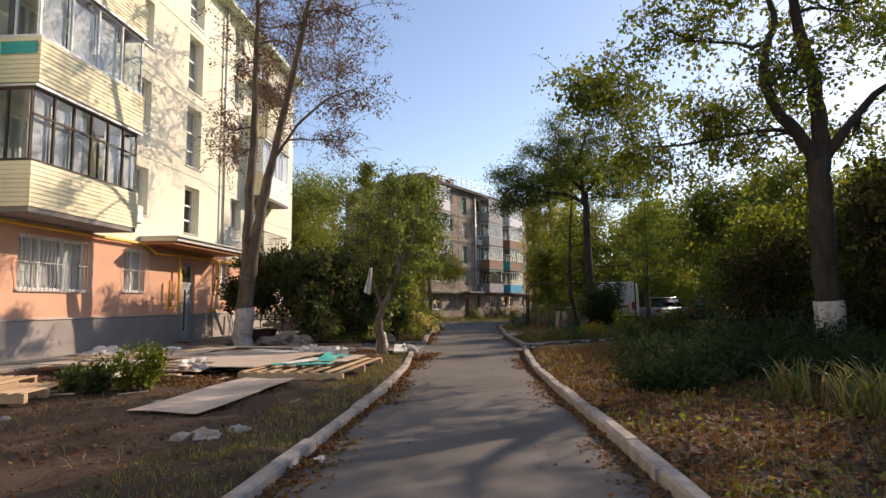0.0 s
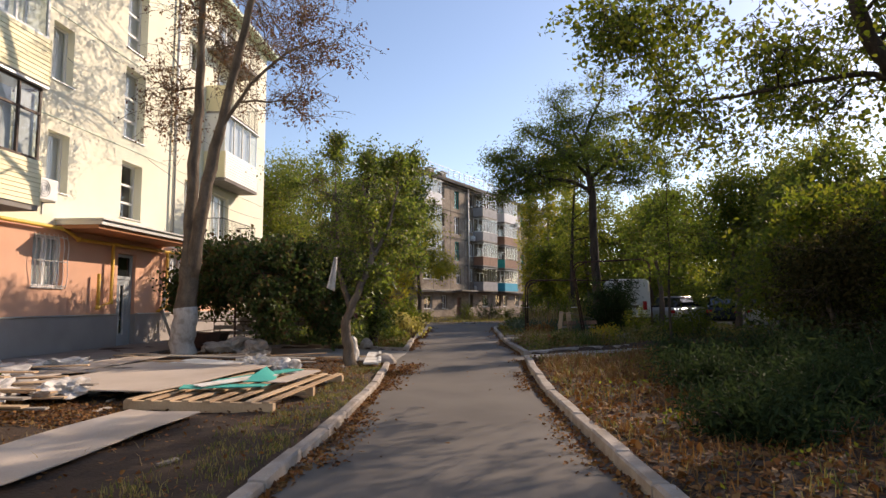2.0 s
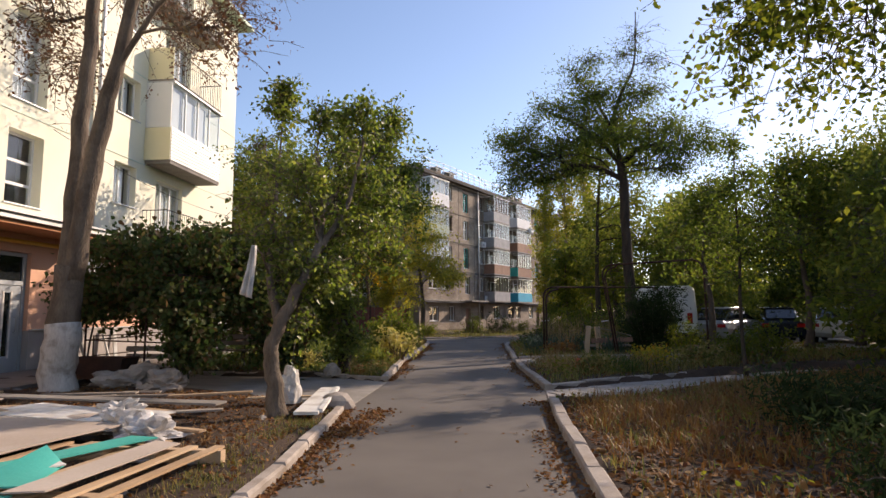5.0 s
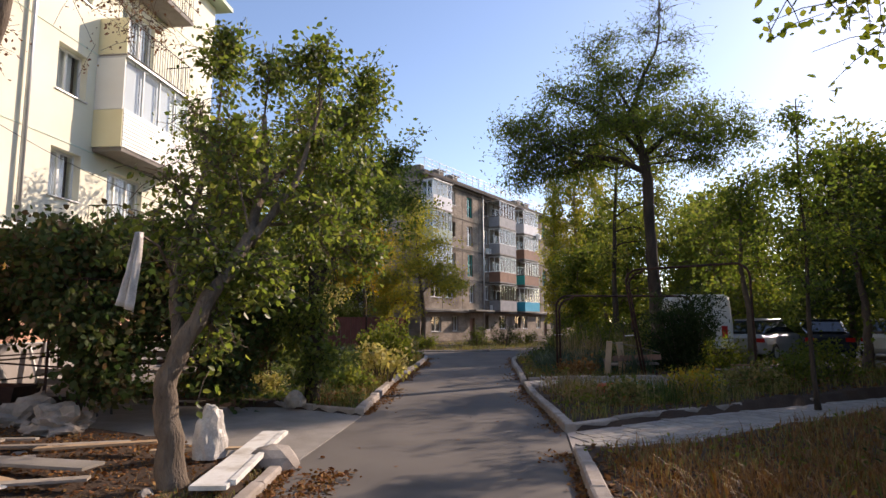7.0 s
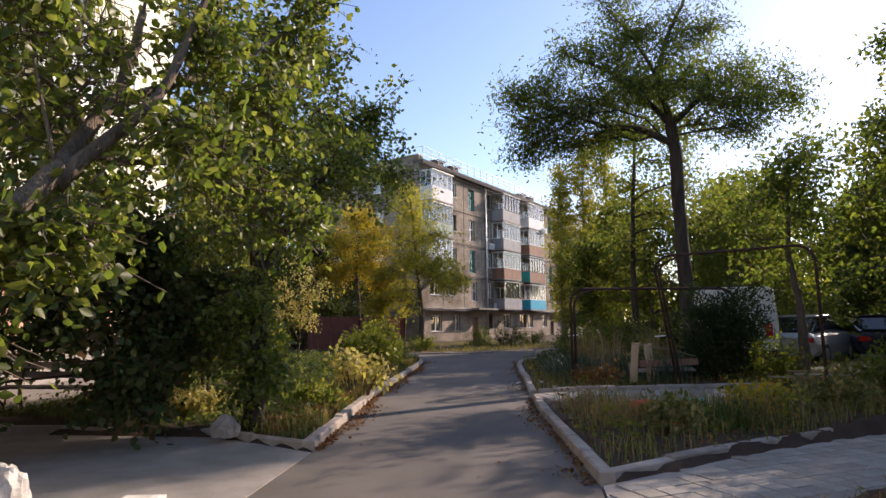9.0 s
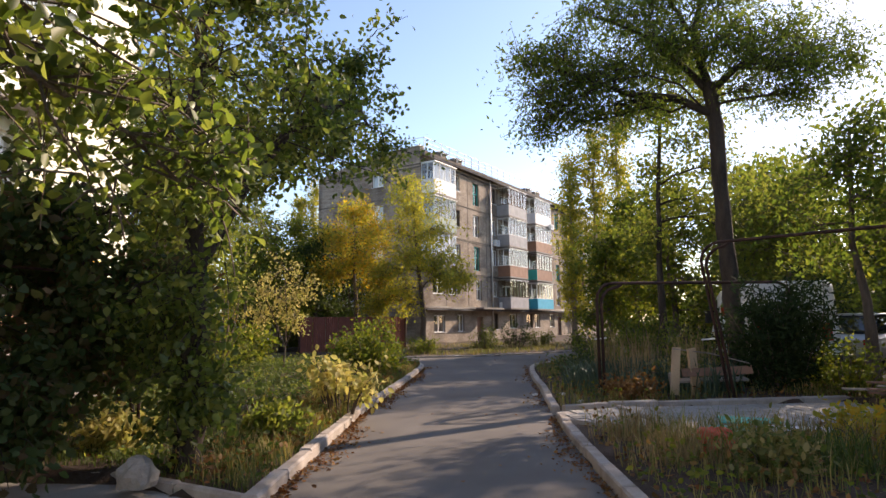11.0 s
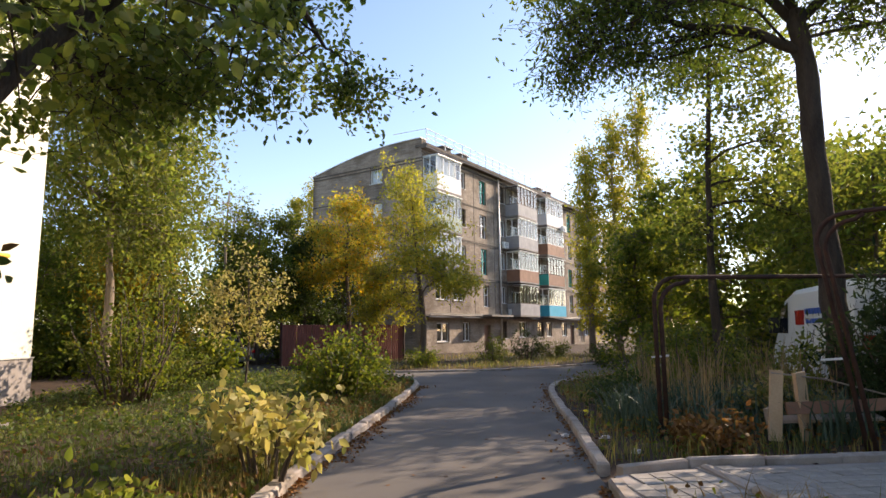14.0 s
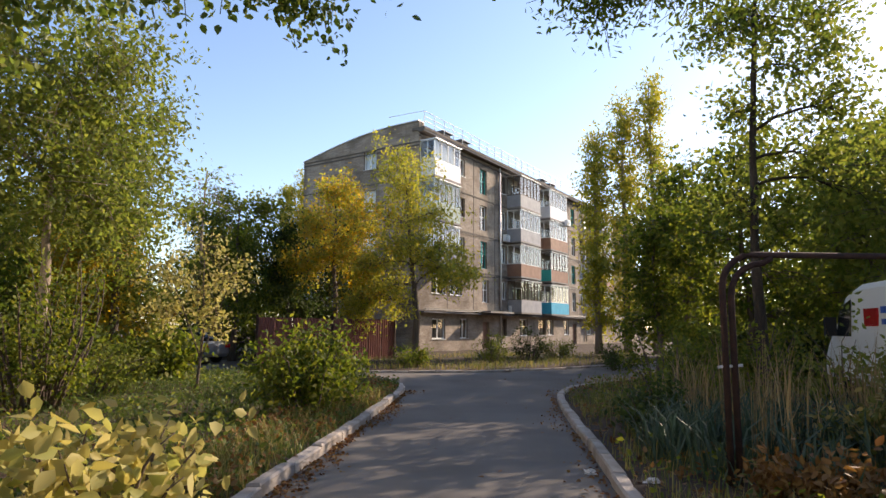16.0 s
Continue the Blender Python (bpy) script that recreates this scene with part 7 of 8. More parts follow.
tree("climbing_vine", "dense dark vine covering the arbour roof and sides", B(-6.4, 20.3),
     [([(-6.4, 20.3, 0), (-6.3, 20.4, 1.2), (-6.6, 20.8, 2.4), (-7.4, 22, 2.7)], 0.03, 0.015), ([(-5.3, 24.9, 0), (-5.4, 24.7, 1.4), (-5.8, 24.2, 2.6)], 0.03, 0.015), ([(-9.2, 21.6, 0), (-9.1, 21.7, 1.4), (-8.6, 22, 2.6)], 0.025, 0.012)],
     [(-8.6, 21.8, 2.85, 0.9, 0.9, 0.55), (-7.4, 21.3, 2.95, 0.9, 0.8, 0.55), (-6.3, 21.0, 2.9, 0.8, 0.8, 0.6), (-5.8, 22.2, 2.8, 0.8, 0.9, 0.6), (-7.0, 22.8, 3.0, 1.0, 1.0, 0.5), (-8.4, 23.4, 2.9, 1.0, 1.0, 0.5), (-5.6, 23.6, 2.8, 0.8, 0.9, 0.6), (-6.6, 24.6, 2.8, 1.0, 0.8, 0.6), (-8.2, 25.0, 2.7, 1.0, 0.8, 0.6),
      (-6.2, 20.3, 1.7, 0.45, 0.4, 0.7), (-5.4, 21.6, 1.8, 0.4, 0.7, 0.8), (-5.2, 23.6, 1.7, 0.4, 0.8, 0.9), (-5.9, 25.1, 1.5, 0.8, 0.4, 1.0), (-7.6, 25.6, 1.5, 0.9, 0.35, 1.0), (-9.0, 25.6, 1.6, 0.6, 0.35, 0.9), (-7.2, 20.7, 2.1, 0.6, 0.35, 0.4), (-9.3, 23.6, 1.9, 0.35, 0.9, 0.8), (-9.3, 21.5, 1.9, 0.5, 0.4, 0.7), (-8.3, 21.2, 2.2, 0.6, 0.4, 0.5), (-6.2, 20.5, 1.0, 0.3, 0.3, 0.5), (-5.3, 22.6, 1.0, 0.35, 0.6, 0.6), (-6.8, 25.2, 1.9, 0.9, 0.4, 0.7), (-7.2, 23.6, 2.5, 1.0, 0.9, 0.4), (-5.0, 24.6, 2.2, 0.5, 0.6, 0.6)],
     L_VINE, DARK_BARK, leaf_size=0.11, subs=15, twigs=6, per=25, spread=0.10, wide=0.75, seed=21, droop=0.6, category="vine", twig_len=0.5)


def bench(x0, x1, y, z, label):
    root = thing("bench", ((x0 + x1) / 2, y, z), label, "bench")
    for i in range(3):
        plank("seat_slat", (x0, y - 0.14 + 0.14 * i, z + 0.45), (x1, y - 0.14 + 0.14 * i, z + 0.45), 0.11, 0.035, GREY_WOOD, root)
    for i in range(2):
        plank("back_slat", (x0, y + 0.26, z + 0.62 + 0.17 * i), (x1, y + 0.26, z + 0.62 + 0.17 * i), 0.11, 0.03, GREY_WOOD, root, twist=1.3)
    for x in (x0 + 0.2, x1 - 0.2):
        a = Acc()
        t = np.linspace(0, 1, 9)
        a.tube(np.stack([np.full(9, x), y - 0.22 + 0.10 * np.sin(t * 6), z + 0.42 * t], 1), 0.02, 5)
        a.tube([(x, y - 0.22, z + 0.41), (x, y + 0.2, z + 0.41), (x, y + 0.3, z + 0.85)], 0.02, 5)
        a.tube([(x, y + 0.2, z + 0.4), (x, y + 0.28, z)], 0.02, 5)
        a.obj("iron_leg", BLACK_METAL, root, "curled black iron leg")
    return root


bench(-8.9, -6.6, 24.6, gl(-7.7, 24.6), "old wooden bench with curled iron legs under the vines")
bench(-8.6, -6.9, 21.9, gl(-7.7, 21.9), "old wooden bench in the shade of the arbour")
tr = thing("trough", (-8.2, 20.9, 0.2), "brown rusty metal trough standing on the ground", "trough")
bm = bmesh.new()
bmesh.ops.create_cube(bm, size=1, matrix=Matrix.Translation((-8.3, 20.9, 0.42)) @ Matrix.Diagonal((1.25, 0.6, 0.42, 1)))
for v in bm.verts:
    if v.co.z < 0.4:
        v.co.x = -8.3 + (v.co.x + 8.3) * 0.8
        v.co.y = 20.9 + (v.co.y - 20.9) * 0.75
bmesh.ops.delete(bm, geom=[f for f in bm.faces if f.normal.z > 0.9], context='FACES_ONLY')
ob = part("basin", bm, RUST, tr)
md = ob.modifiers.new("thickness", 'SOLIDIFY')
md.thickness = 0.02
a = Acc()
for x in (-8.75, -7.85):
    for y in (20.7, 21.1):
        a.tube([(x, y, 0.1), (x, y, 0.24)], 0.02, 5)
a.obj("foot", RUST, tr)

# low fence of thin pipe by the apron
lf_ = thing("low_fence", (-9.2, 26, 0.2), "thin rusty pipe fence along the apron", "fence")
for y in np.arange(21.8, 30.1, 1.6):
    a = Acc()
    a.tube([(-9.15, y, 0.15), (-9.15, y, 1.05)], 0.018, 5)
    a.obj("post", RUST, lf_)
for z in (0.6, 1.03):
    a = Acc()
    a.tube([(-9.15, 21.8, z), (-9.15, 29.9, z)], 0.014, 5)
    a.obj("rail", RUST, lf_)


# ---------------------------------------------------------------- frames, court things on the far side
def arch(name, feet, height, label, gap=0.09, lean=0.0, r=0.034):
    """A doubled bent-pipe frame between two feet."""
    (x0, y0), (x1, y1) = feet
    root = thing(name, (x0, y0, gl(x0, y0)), label, "pipe frame")
    u = np.array((x1 - x0, y1 - y0)) / math.hypot(x1 - x0, y1 - y0)
    for k in range(2):
        o = k * gap
        bend = 0.35
        pts = [(x0 + u[0] * o + lean, y0 + u[1] * o, 0.0), (x0 + u[0] * o, y0 + u[1] * o, height - bend - o)]
        for a_ in np.linspace(0.2, 1.0, 5) * math.pi / 2:
            q = o + bend * (1 - math.cos(a_))
            pts.append((x0 + u[0] * q, y0 + u[1] * q, height - o - bend * (1 - math.sin(a_))))
        L = math.hypot(x1 - x0, y1 - y0)
        if k == 0:
            pts.append((x0 + u[0] * (L - bend), y0 + u[1] * (L - bend), height))
            for a_ in np.linspace(0.2, 1.0, 5) * math.pi / 2:
                q = L - bend * (1 - math.sin(a_))
                pts.append((x0 + u[0] * q, y0 + u[1] * q, height - bend * (1 - math.cos(a_))))
            pts.append((x1 + 0.1 * lean, y1, 0.0))
        else:
            pts.append((x0 + u[0] * (o + bend + 0.1), y0 + u[1] * (o + bend + 0.1), height - 0.03))
        a = Acc()
        a.tube(pts, r, 8)
        a.obj("pipe", RUST, root, smooth=True)
    a = Acc()
    a.tube([(x0 - 0.08, y0, 1.25), (x0 + u[0] * gap + 0.08, y0 + u[1] * gap, 1.27)], 0.016, 5)
    a.obj("tie", WHITE_PAINT, root, "white rag tied round the pipes")
    return root


arch("pipe_frame", ((1.42, 30.35), (5.6, 31.0)), 2.42, "rusty doubled pipe frame with a bent corner")
arch("pipe_frame", ((3.3, 29.4), (5.9, 27.4)), 3.1, "rusty pipe frame over the court, one post leaning", lean=0.4, r=0.03)

wb = thing("sawhorse", (2.35, 28.75, 0.2), "broken weathered wooden bench with a rope tied to it", "bench")
plank("leg", (2.20, 28.75, 0.12), (2.28, 28.75, 1.05), 0.16, 0.05, WOOD, wb, twist=1.57)
plank("leg", (2.62, 28.85, 0.12), (2.55, 28.8, 1.02), 0.22, 0.05, WOOD, wb, twist=1.57)
plank("leg", (2.25, 28.95, 0.12), (2.18, 28.9, 0.55), 0.2, 0.05, GREY_WOOD, wb, twist=1.57)
plank("cross_board", (2.35, 28.7, 0.55), (3.75, 28.9, 0.60), 0.16, 0.04, BROWN_PANEL, wb, twist=1.4)
plank("cross_board", (2.3, 28.9, 0.40), (3.7, 29.1, 0.42), 0.2, 0.04, GREY_WOOD, wb, twist=0.2)
a = Acc()
a.tube([(2.2, 28.75, 1.02), (2.9, 28.8, 0.93), (3.7, 28.9, 0.72)], 0.012, 5)
a.obj("rope", GREY_WOOD, wb)
wb.location += Vector((0.6, 1.15, 0.04))
lump("net_sack", (1.95, 24.9, 0.10), (.26, .22, .24), RED_CLOTH, "red net sack lying in the weeds", "sack", 91, 0.3, 4)
sheet([(2.6, 26.6, .16), (3.4, 26.5, .17), (3.5, 27.0, .16), (2.7, 27.1, .18)], 0.012, TEAL_FOAM, "teal foam offcut on the court")
sheet([(3.0, 25.9, .16), (4.2, 25.8, .17), (4.2, 26.3, .16), (3.1, 26.4, .18)], 0.012, PALE_PANEL, "pale sheet offcut on the court", wav=0.03)
sheet([(2.2, 25.9, .16), (2.7, 25.8, .17), (2.8, 26.2, .16), (2.3, 26.3, .18)], 0.012, TEAL_FOAM, "teal foam offcut on the court")
for k in range(6):
    x, y = 5.0 + random.uniform(0, 1.3), 28.6 + random.uniform(0, 1.2)
    plank("plank", (x, y, .3 + .04 * k), (x + 1.4, y - .4, .3 + .04 * k), .12, .03, BROWN_PANEL if k % 2 else GREY_WOOD, None, "reddish-brown plank stacked beyond the court", "plank")


# ---------------------------------------------------------------- vehicles
def loft(name, sections, material, parent, label="", smooth=True):
    """A body from cross sections along its length."""
    acc = Acc()
    k = len(sections[0])
    v = [p for s in sections for p in s]
    f = [(i * k + j, i * k + (j + 1) % k, (i + 1) * k + (j + 1) % k, (i + 1) * k + j) for i in range(len(sections) - 1) for j in range(k)]
    f += [tuple(range(k - 1, -1, -1)), tuple((len(sections) - 1) * k + j for j in range(k))]
    acc.add(v, f)
    return acc


def sec(y, w, z0, z1, taper=0.9, r=0.12):
    """One rounded cross section of a vehicle body at y along it."""
    wt = w * taper
    return [(-w + r, y, z0), (w - r, y, z0), (w, y, z0 + r), (w, y, (z0 + z1) / 2), (wt, y, z1 - r), (wt - r, y, z1), (-wt + r, y, z1), (-wt, y, z1 - r), (-w, y, (z0 + z1) / 2), (-w, y, z0 + r)]


def wheel(parent, M, x, y, r):
    a = Acc()
    s = 1 if x > 0 else -1
    a.tube([(x - s * 0.2, y, r), (x - s * 0.18, y, r), (x - s * 0.02, y, r), (x, y, r)], [r * 0.9, r, r, r * 0.9], 18)
    w = a.obj("wheel", RUBBER, parent, matrix=M, smooth=False)
    a = Acc()
    a.tube([(x - s * 0.02, y, r), (x + s * 0.008, y, r), (x + s * 0.012, y, r)], [r * 0.62, r * 0.6, r * 0.4], 14)
    a.obj("rim", GALV, w, matrix=M)


def car(at, rot, paint, label):
    root = thing("car", at, label, "car", "parked cars")
    M = Matrix.Translation(at) @ Matrix.Rotation(rot, 4, 'Z')
    L = 2.1
    loft("", [sec(-L, .70, .42, .80), sec(-L + .12, .82, .28, .92), sec(-.9, .85, .2, .98), sec(.8, .85, .2, .98), sec(L - .25, .82, .25, .88), sec(L, .68, .36, .72)], None, None).obj("body", paint, root, matrix=M, smooth=False)
    loft("", [sec(-1.75, .66, .9, 1.02, .9, .05), sec(-1.15, .72, .93, 1.42, .82, .08), sec(.1, .73, .94, 1.46, .82, .08), sec(1.05, .68, .93, 1.0, .95, .03)], None, None).obj("greenhouse", DARK_GLASS, root, "dark glazed cabin", matrix=M)
    loft("", [sec(-1.2, .585, 1.405, 1.45, .9, .02), sec(.15, .60, 1.44, 1.485, .9, .02), sec(.3, .58, 1.38, 1.42, .9, .02)], None, None).obj("roof", paint, root, matrix=M)
    for x in (-.86, .86):
        for y in (-1.3, 1.3):
            wheel(root, M, x, y, .31)
    for x in (-.62, .62):
        a = Acc()
        a.box(x - .14, -L - .02, .66, x + .14, -L + .08, .80)
        a.obj("tail_light", TAIL_RED, root, matrix=M)
        a = Acc()
        a.box(x - .16, L - .10, .58, x + .16, L + .005, .70)
        a.obj("headlight", UPVC, root, matrix=M)
    return root


def van(at, rot):
    root = thing("van", at, "tall white delivery van with red and blue lettering", "van")
    M = Matrix.Translation(at) @ Matrix.Rotation(rot, 4, 'Z')
    H = 2.38
    loft("", [sec(-3.0, .95, .45, H - .06, .93), sec(-2.9, 1.0, .4, H, .93), sec(.9, 1.0, .4, H, .93), sec(1.5, 1.0, .4, H - .12, .92), sec(2.15, .98, .4, 1.75, .92), sec(2.9, .95, .4, 1.25, .92), sec(3.1, .85, .5, 1.0, .92)], None, None).obj("body", CAR_WHITE, root, matrix=M)
    loft("", [sec(1.56, .90, 1.75, H - .2, .98, .05), sec(2.10, .92, 1.70, 1.80, .98, .03), sec(2.16, .90, 1.62, 1.70, .98, .02)], None, None).obj("windscreen", DARK_GLASS, root, matrix=M)
    for s in (-1, 1):
        a = Acc()
        a.add([(s * 1.006, 1.1, 1.35), (s * 1.006, 1.95, 1.35), (s * .985, 1.7, 1.95), (s * .965, 1.1, 2.1)], [(0, 1, 2, 3) if s > 0 else (3, 2, 1, 0)])
        a.obj("side_window", DARK_GLASS, root, matrix=M)
        a = Acc()
        a.box(s * 1.0, 1.9, 1.35, s * 1.22, 2.0, 1.75)
        a.obj("mirror", RUBBER, root, matrix=M)
        for y in (-1.9, 2.0):
            wheel(root, M, s * 1.01, y, .36)
        for y, w in ((0.36, .033), (0.26, .033), (0.16, .033), (0.02, .028), (-0.07, .028), (-0.16, .028)):
            a = Acc()
            a.box(s * .972, y - w, 1.55, s * 1.012, y + w, 1.88)
            a.obj("letter_bar", TAIL_RED, root, "red bar of lettering", matrix=M)
        for i in range(9):
            for w, z0, z1 in ((.07, 1.78, 1.90), (.06, 1.58, 1.68)):
                a = Acc()
                a.box(s * .972, -.45 - .19 * i - w, z0, s * 1.012, -.45 - .19 * i + w, z1)
                a.obj("letter_bar", LETTER_BLUE, root, "blue bar of lettering", matrix=M)
        a = Acc()
        a.box(s * .72 - .09, -3.03, .95, s * .72 + .09, -2.96, 1.35)
        a.obj("tail_light", TAIL_RED, root, matrix=M)
    a = Acc()
    a.box(-.45, -3.02, 1.05, .45, -2.985, 1.17)
    a.obj("plate_strip", DARK_GLASS, root, matrix=M)
    a = Acc()
    a.box(-.95, -3.1, .42, .95, -2.97, .62)
    a.obj("bumper", RUBBER, root, matrix=M)
    return root


van((6.75, 35.6, gl(6.75, 35.6)), -0.15)
LOT = [(7.9, 31.2), (12, 31.8), (24, 34.0), (25, 44), (8.4, 42)]
poly_sheet("pavement", LOT, 0.285, PLINTH, "pale dusty parking ground beyond the beds", "pavement", 0.3)
car((9.5, 35.6, 0.285), -0.75, CAR_SILVER, "silver parked car under the trees")
car((11.9, 36.6, 0.285), -0.3, CAR_DARK, "dark parked car with red tail lights")
car((14.4, 36.4, 0.285), -0.6, CAR_WHITE, "white parked car under the trees")
car((-15.4, 49.0, 0.0), 1.25, CAR_SILVER, "silver parked car on the side road")
car((-19.6, 47.8, 0.0), 1.3, CAR_DARK, "dark parked car on the side road")

# sheet fence in front of the grey block
fe = thing("sheet_fence", (-11, 46.9, 0), "brown-red corrugated sheet fence", "fence")
for (x0, y0), (x1, y1) in (((-11.0, 46.9), (-6.6, 52.6)), ((-11.0, 46.9), (-12.2, 52.5))):
    n = 9
    for i in range(n):
        t0, t1 = i / n, (i + 1) / n - 0.004
        a = Acc()
        k = 13
        v = []
        for j in range(k):
            t = t0 + (t1 - t0) * j / (k - 1)
            o = 0.012 if j % 2 else -0.012
            for z in (0.08, 1.95):
                v.append((x0 + (x1 - x0) * t + o, y0 + (y1 - y0) * t - o, z))
        a.add(v, [(2 * j, 2 * j + 2, 2 * j + 3, 2 * j + 1) for j in range(k - 1)])
        ob = a.obj("sheet_panel", RED_FENCE, fe)
        md = ob.modifiers.new("thickness", 'SOLIDIFY')
        md.thickness = 0.01
for x, y in ((-11.0, 46.88), (-8.8, 49.7), (-6.6, 52.58), (-12.2, 52.5)):
    a = Acc()
    a.box(x - .04, y - .04, 0, x + .04, y + .04, 2.05)
    a.obj("post", RUST, fe)

# ---------------------------------------------------------------- ground cover
np.random.seed(77)


def scatter(n, poly, off=0.02, clump=0.0, avoid=True):
    xs_, ys_ = [p[0] for p in poly], [p[1] for p in poly]
    p = np.stack([np.random.uniform(min(xs_), max(xs_), n), np.random.uniform(min(ys_), max(ys_), n)], 1)
    if clump:
        c = np.stack([np.random.uniform(min(xs_), max(xs_), max(4, n // 40)), np.random.uniform(min(ys_), max(ys_), max(4, n // 40))], 1)
        p = c[np.random.randint(0, len(c), n)] + np.random.normal(size=(n, 2)) * clump
    p = p[inside(p[:, 0], p[:, 1], poly)]
    z = level(p[:, 0], p[:, 1])
    if avoid:
        ok = z > 0
        p, z = p[ok], z[ok]
    return np.column_stack([p, z + off])


BED_R = [(1.0, 3), (0.8, 12), (0.8, 19.6), (3.2, 20.7), (9, 24.8), (10, 20), (10, 3)]
BED_M = [(0.9, 21.5), (0.6, 27.2), (1.4, 26.2), (3, 25.3), (6.3, 26.2), (6, 29.6), (1.4, 28.7), (0.4, 28.6), (0.4, 41), (3, 44), (12, 44), (12, 28), (7, 25.8)]
BED_L = [(-2.9, 23), (-3.3, 30), (-3.6, 40), (-5.4, 42.2), (-12, 42.6), (-12, 34), (-9, 30), (-9, 24), (-5, 23.6)]
YARD = [(-2.35, 3), (-2.3, 14), (-2.75, 18.5), (-5, 20), (-9, 20.4), (-9, 17), (-9.9, 14), (-9.9, 3)]
VERGE = [(-2.32, 3), (-2.28, 14), (-2.7, 18.4), (-3.3, 18.4), (-3.0, 13), (-3.3, 8), (-3.6, 3)]
blades("grass", np.concatenate([scatter(9000, BED_R, -0.01, 0.22), scatter(3000, BED_R, -0.01)]), 0.14, 0.010, L_GRASS, label="sparse dry grass tufts in the leaf litter", lean=0.6)
blades("grass", scatter(11000, BED_R, -0.01, 0.3), 0.17, 0.012, L_DRYGRASS, label="rust-coloured dry grass among the fallen leaves", lean=0.7)
blades("grass", np.concatenate([scatter(16000, BED_M, -0.01, 0.3), scatter(6000, BED_M, -0.01)]), 0.30, 0.012, L_GRASS, label="unkempt grass and weeds in the beds", lean=0.45)
blades("grass", np.concatenate([scatter(50000, BED_L, -0.01), scatter(14000, BED_L, -0.01, 0.3)]), 0.13, 0.010, L_LAWN, label="green grass under the trees", lean=0.6)
blades("grass", scatter(7000, [(-2.85, 23), (-3.1, 28), (-3.3, 32), (-3.6, 38), (-4.4, 38), (-4.2, 23.6)], -0.01, 0.2), 0.32, 0.013, L_GRASS, label="tall dry grass along the kerb", lean=0.5)
blades("grass", np.concatenate([scatter(9000, VERGE, -0.01, 0.10), scatter(1500, VERGE, -0.01)]), 0.075, 0.008, L_GRASS, label="short tufts of grass behind the kerb", lean=0.6)
blades("straw", scatter(1500, YARD, 0.0, 0.4), 0.10, 0.007, L_STRAW, label="scattered straw and wood splinters on the earth", lean=1.6)
blades("grass", scatter(9000, [(-9, 45.3), (-3.8, 45.6), (-1.6, 46.4), (0.7, 48.5), (4, 52), (6, 60), (-6, 59), (-12, 52)], -0.01, 0.5), 0.25, 0.02, L_GRASS, label="rough grass in front of the grey block", lean=0.5)
NOOK = [(0.95, 15.4), (0.95, 19.5), (3.2, 20.5), (7.5, 23), (7, 17), (3, 15)]
blades("grass", scatter(9000, NOOK, -0.01, 0.3), 0.24, 0.012, L_DRYGRASS, label="tufts of tall rusty dry grass at the path corner", lean=0.8)
blades("grass", scatter(3500, NOOK, -0.01, 0.4), 0.20, 0.012, L_GRASS, label="thin green grass among the dry tufts", lean=0.7)
blades("reeds", scatter(900, [(2.0, 30.8), (1.4, 34), (3.6, 35), (4.6, 31.5), (3.0, 30.6)], -0.01, 0.25), 1.35, 0.014, L_STRAW, label="tall dry straw-coloured stalks", lean=0.25, category="reeds")
blades("sword_leaves", scatter(2600, [(0.8, 31), (0.9, 34), (3.8, 33), (4.2, 29.8), (2.0, 29.2)], -0.01, 0.2), 0.7, 0.03, L_SWORD, label="clumps of blue-green sword-shaped leaves", lean=0.6, category="plant")
for x, y in ((3.9, 9.6), (4.6, 9.2), (5.3, 9.6), (4.2, 8.6)):
    b = np.column_stack([np.random.normal(x, 0.16, 70), np.random.normal(y, 0.16, 70), np.full(70, gl(x, y) - 0.02)])
    r_ = thing("iris_clump", (x, y, gl(x, y)), "clump of long arching green and straw leaves", "plant", "iris clumps")
    blades("leaf_blade", b, 0.6, 0.03, L_GRASS, r_, lean=0.9)
for x, y, lf in ((2.2, 24.2, L_GRASS), (1.6, 25.1, L_GRASS), (4.0, 24.9, L_GRASS), (5.4, 25.9, L_DRYGRASS), (2.9, 23.9, L_LAWN), (3.4, 24.3, L_STRAW), (1.5, 24.4, L_STRAW), (2.3, 25.3, L_GRASS), (1.25, 25.6, L_STRAW), (3.0, 25.0, L_STRAW)):
    b = np.column_stack([np.random.normal(x, 0.28, 240), np.random.normal(y, 0.24, 240), np.full(240, gl(x, y) - 0.02)])
    r_ = thing("weed_clump", (x, y, gl(x, y)), "tall weedy clump in the flower bed", "plant", "weed clumps")
    blades("stalk", b, 0.5, 0.012, lf, r_, lean=0.55)

def weeds(n, poly, height, size, leaf, label, clump=0.3):
    p = scatter(n, poly, 0.0, clump)
    p[:, 2] += height * np.random.uniform(0.05, 1.0, len(p)) ** 1.5
    ob = leaf_mesh("weeds", p, size, leaf, None, 0.55, -0.2, 0.4, kind="stuff")
    tagged(ob, label, "weeds")


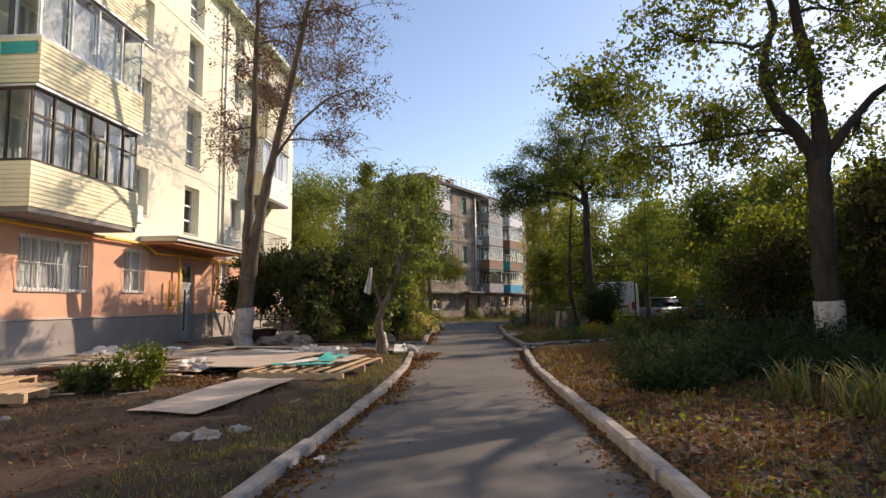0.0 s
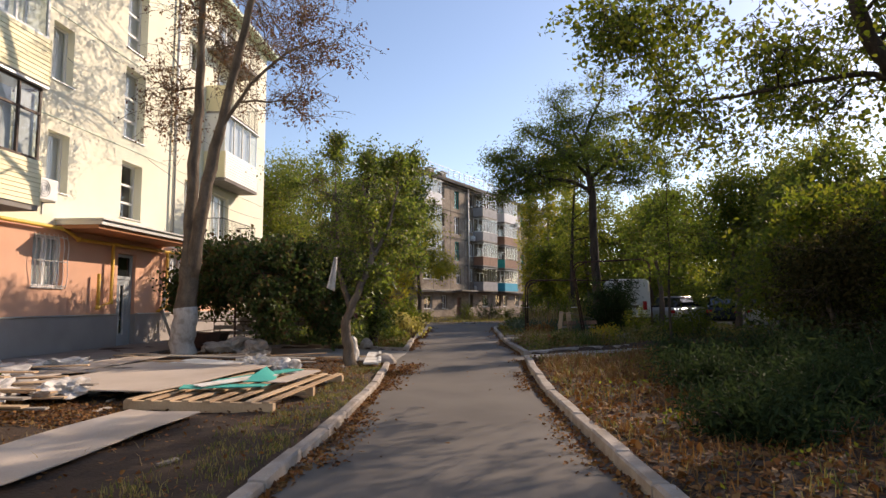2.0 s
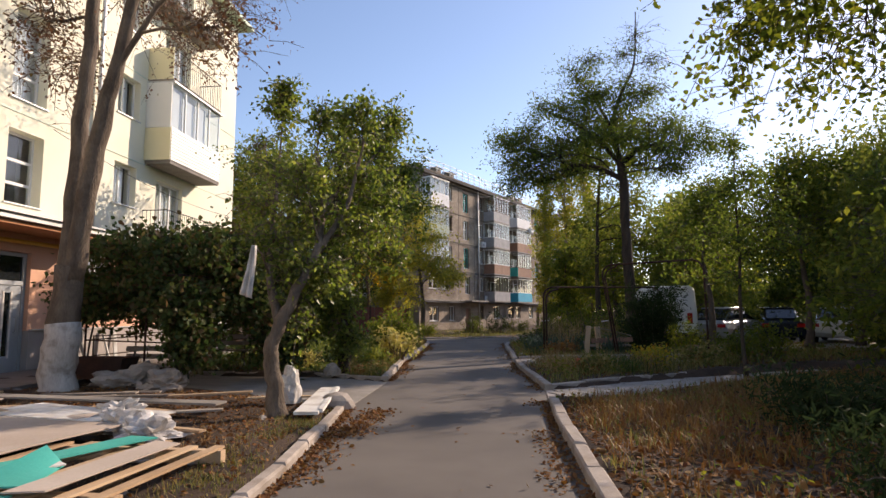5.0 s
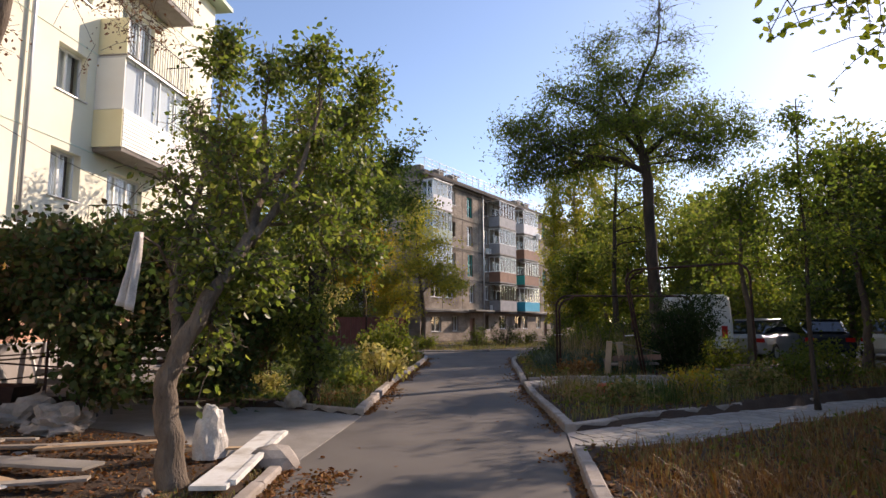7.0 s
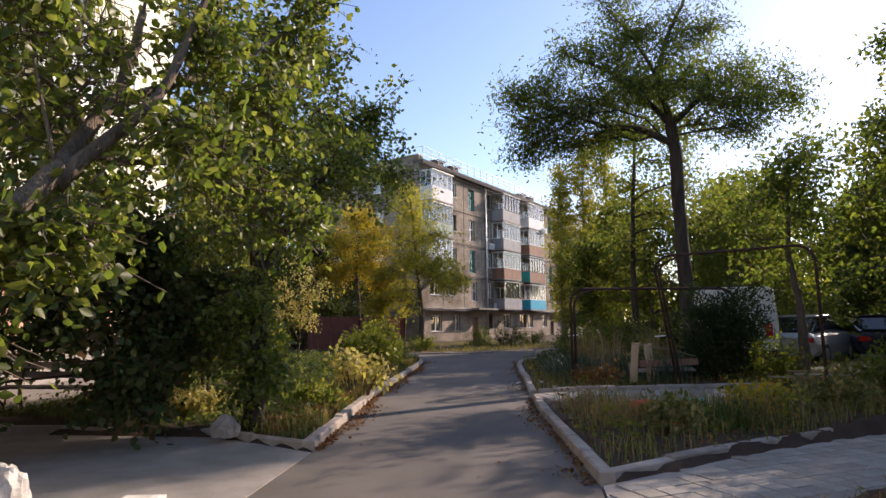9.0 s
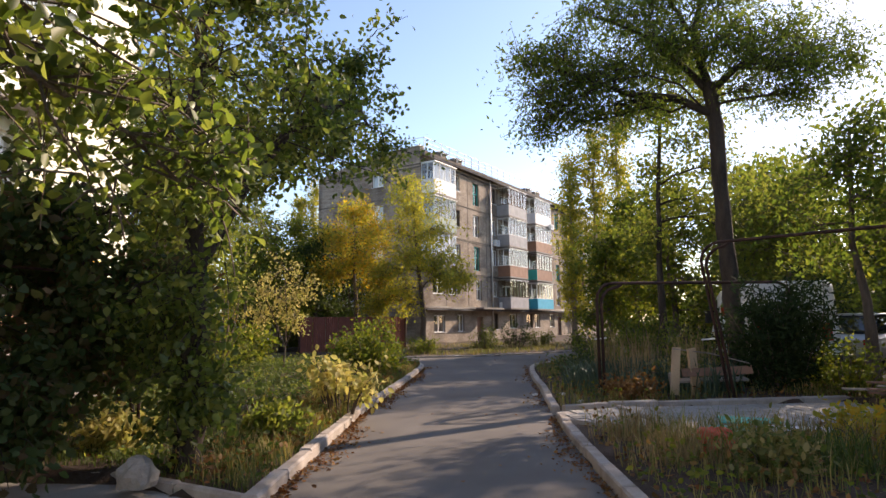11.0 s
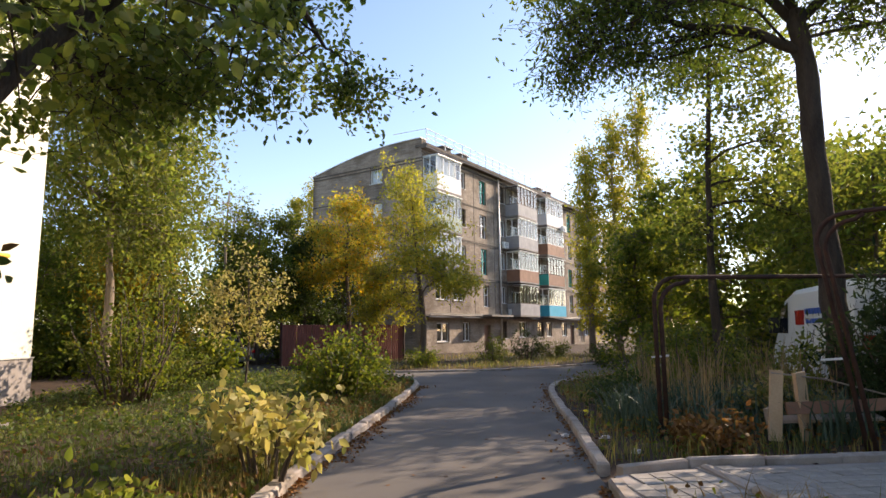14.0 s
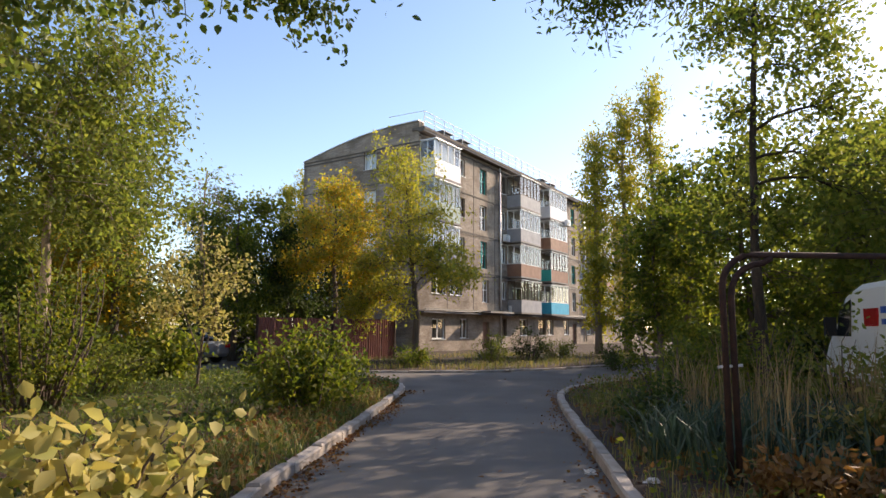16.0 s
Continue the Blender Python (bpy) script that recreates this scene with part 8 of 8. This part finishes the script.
weeds(9000, BED_L, 0.26, 0.085, L_LAWN, "low leafy green weeds in the lawn", 0.4)
weeds(6000, BED_L, 0.20, 0.075, L_LIME, "yellowing low weeds in the lawn", 0.3)
weeds(6000, [(-2.9, 23), (-3.3, 30), (-3.6, 40), (-5.0, 41), (-4.6, 30), (-4.2, 23.6)], 0.22, 0.08, L_DRYGRASS, "rusty weeds behind the kerb", 0.25)
weeds(9000, BED_M, 0.34, 0.075, L_GREEN, "mixed leafy weeds in the bed", 0.3)
weeds(4500, BED_M, 0.30, 0.07, L_DRYGRASS, "rust-brown dying weeds in the bed", 0.25)
weeds(5000, BED_R, 0.16, 0.06, L_GREEN, "small green weeds in the leaf litter", 0.35)
leaf_mesh("fallen_leaves", np.concatenate([scatter(20000, BED_R, 0.012), scatter(9000, [(1, 3), (0.8, 12), (0.8, 19), (3, 19), (4, 10), (5, 3)], 0.015)]), 0.075, L_LITTER, None, 0.7, 0, 0.75, kind="stuff")
leaf_mesh("fallen_leaves", np.concatenate([scatter(5000, YARD, 0.012, 0.35), scatter(3500, YARD, 0.012), scatter(6000, [(-2.5, 14.2), (-2.8, 18.4), (-5, 19.8), (-8, 20), (-8, 17.6), (-4, 16.6), (-3.2, 14.2)], 0.014), scatter(3000, [(-7, 10.6), (-4.8, 10.8), (-4.8, 12.2), (-7, 12.4)], 0.012)]), 0.048, L_LITTER, None, 0.7, 0, 0.75, kind="stuff")
leaf_mesh("fallen_leaves", scatter(9000, BED_M, 0.012), 0.09, L_LITTER, None, 0.7, 0, 0.75, kind="stuff")
leaf_mesh("fallen_leaves", scatter(3000, BED_L, 0.012), 0.08, L_LITTER, None, 0.7, 0, 0.75, kind="stuff")
gut = []
for pts, sgn, n in ((LEFT_A, 1, 6000), (LEFT_B[:7], 1, 2600), (RIGHT_A, -1, 4200), (RIGHT_B, -1, 700), (RIGHT_C[:6], -1, 500)):
    p = np.asarray(resample(pts, 0.05))
    q = p[np.random.randint(0, len(p), n)]
    w = np.abs(np.random.normal(0, 0.13, n)) * (0.4 + 0.9 * (np.sin(q[:, 1] * 1.3) > -0.2)) + 0.02
    gut.append(np.column_stack([q[:, 0] + sgn * w, q[:, 1] + np.random.normal(0, 0.05, n), np.full(n, 0.012)]))
gut.append(np.column_stack([np.random.normal(-2.05, 0.13, 700), np.random.uniform(16.4, 18.5, 700), np.random.uniform(0.01, 0.05, 700)]))
g_ = np.concatenate(gut)
leaf_mesh("fallen_leaves", g_, 0.052, L_LITTER, None, 0.65, 0, 0.7, kind="stuff")
loose = np.column_stack([np.random.uniform(-2.4, 0.8, 120), np.random.uniform(4, 44, 120), np.full(120, 0.008)])
leaf_mesh("fallen_leaves", loose, 0.06, L_LITTER, None, 0.65, 0, 0.85, kind="stuff")
for o in [o for o in bpy.data.objects if o.name.startswith("fallen_leaves")]:
    tagged(o, "dry brown fallen leaves lying on the ground", "leaves")

# overhead wires
for p, q, sag in (((WX, 19.0, 8.0), (-13, 41.0, 8.6), 1.0), ((WX, 23.0, 6.2), (WX, 33.2, 5.6), 0.3)):
    t = np.linspace(0, 1, 15)[:, None]
    pts = np.array(p) + (np.array(q) - np.array(p)) * t - np.array((0, 0, sag)) * 4 * t * (1 - t)
    a = Acc()
    a.tube(pts, 0.008, 4)
    ob = a.obj("cable", BLACK_METAL)
    tagged(ob, "thin black overhead cable", "cable")
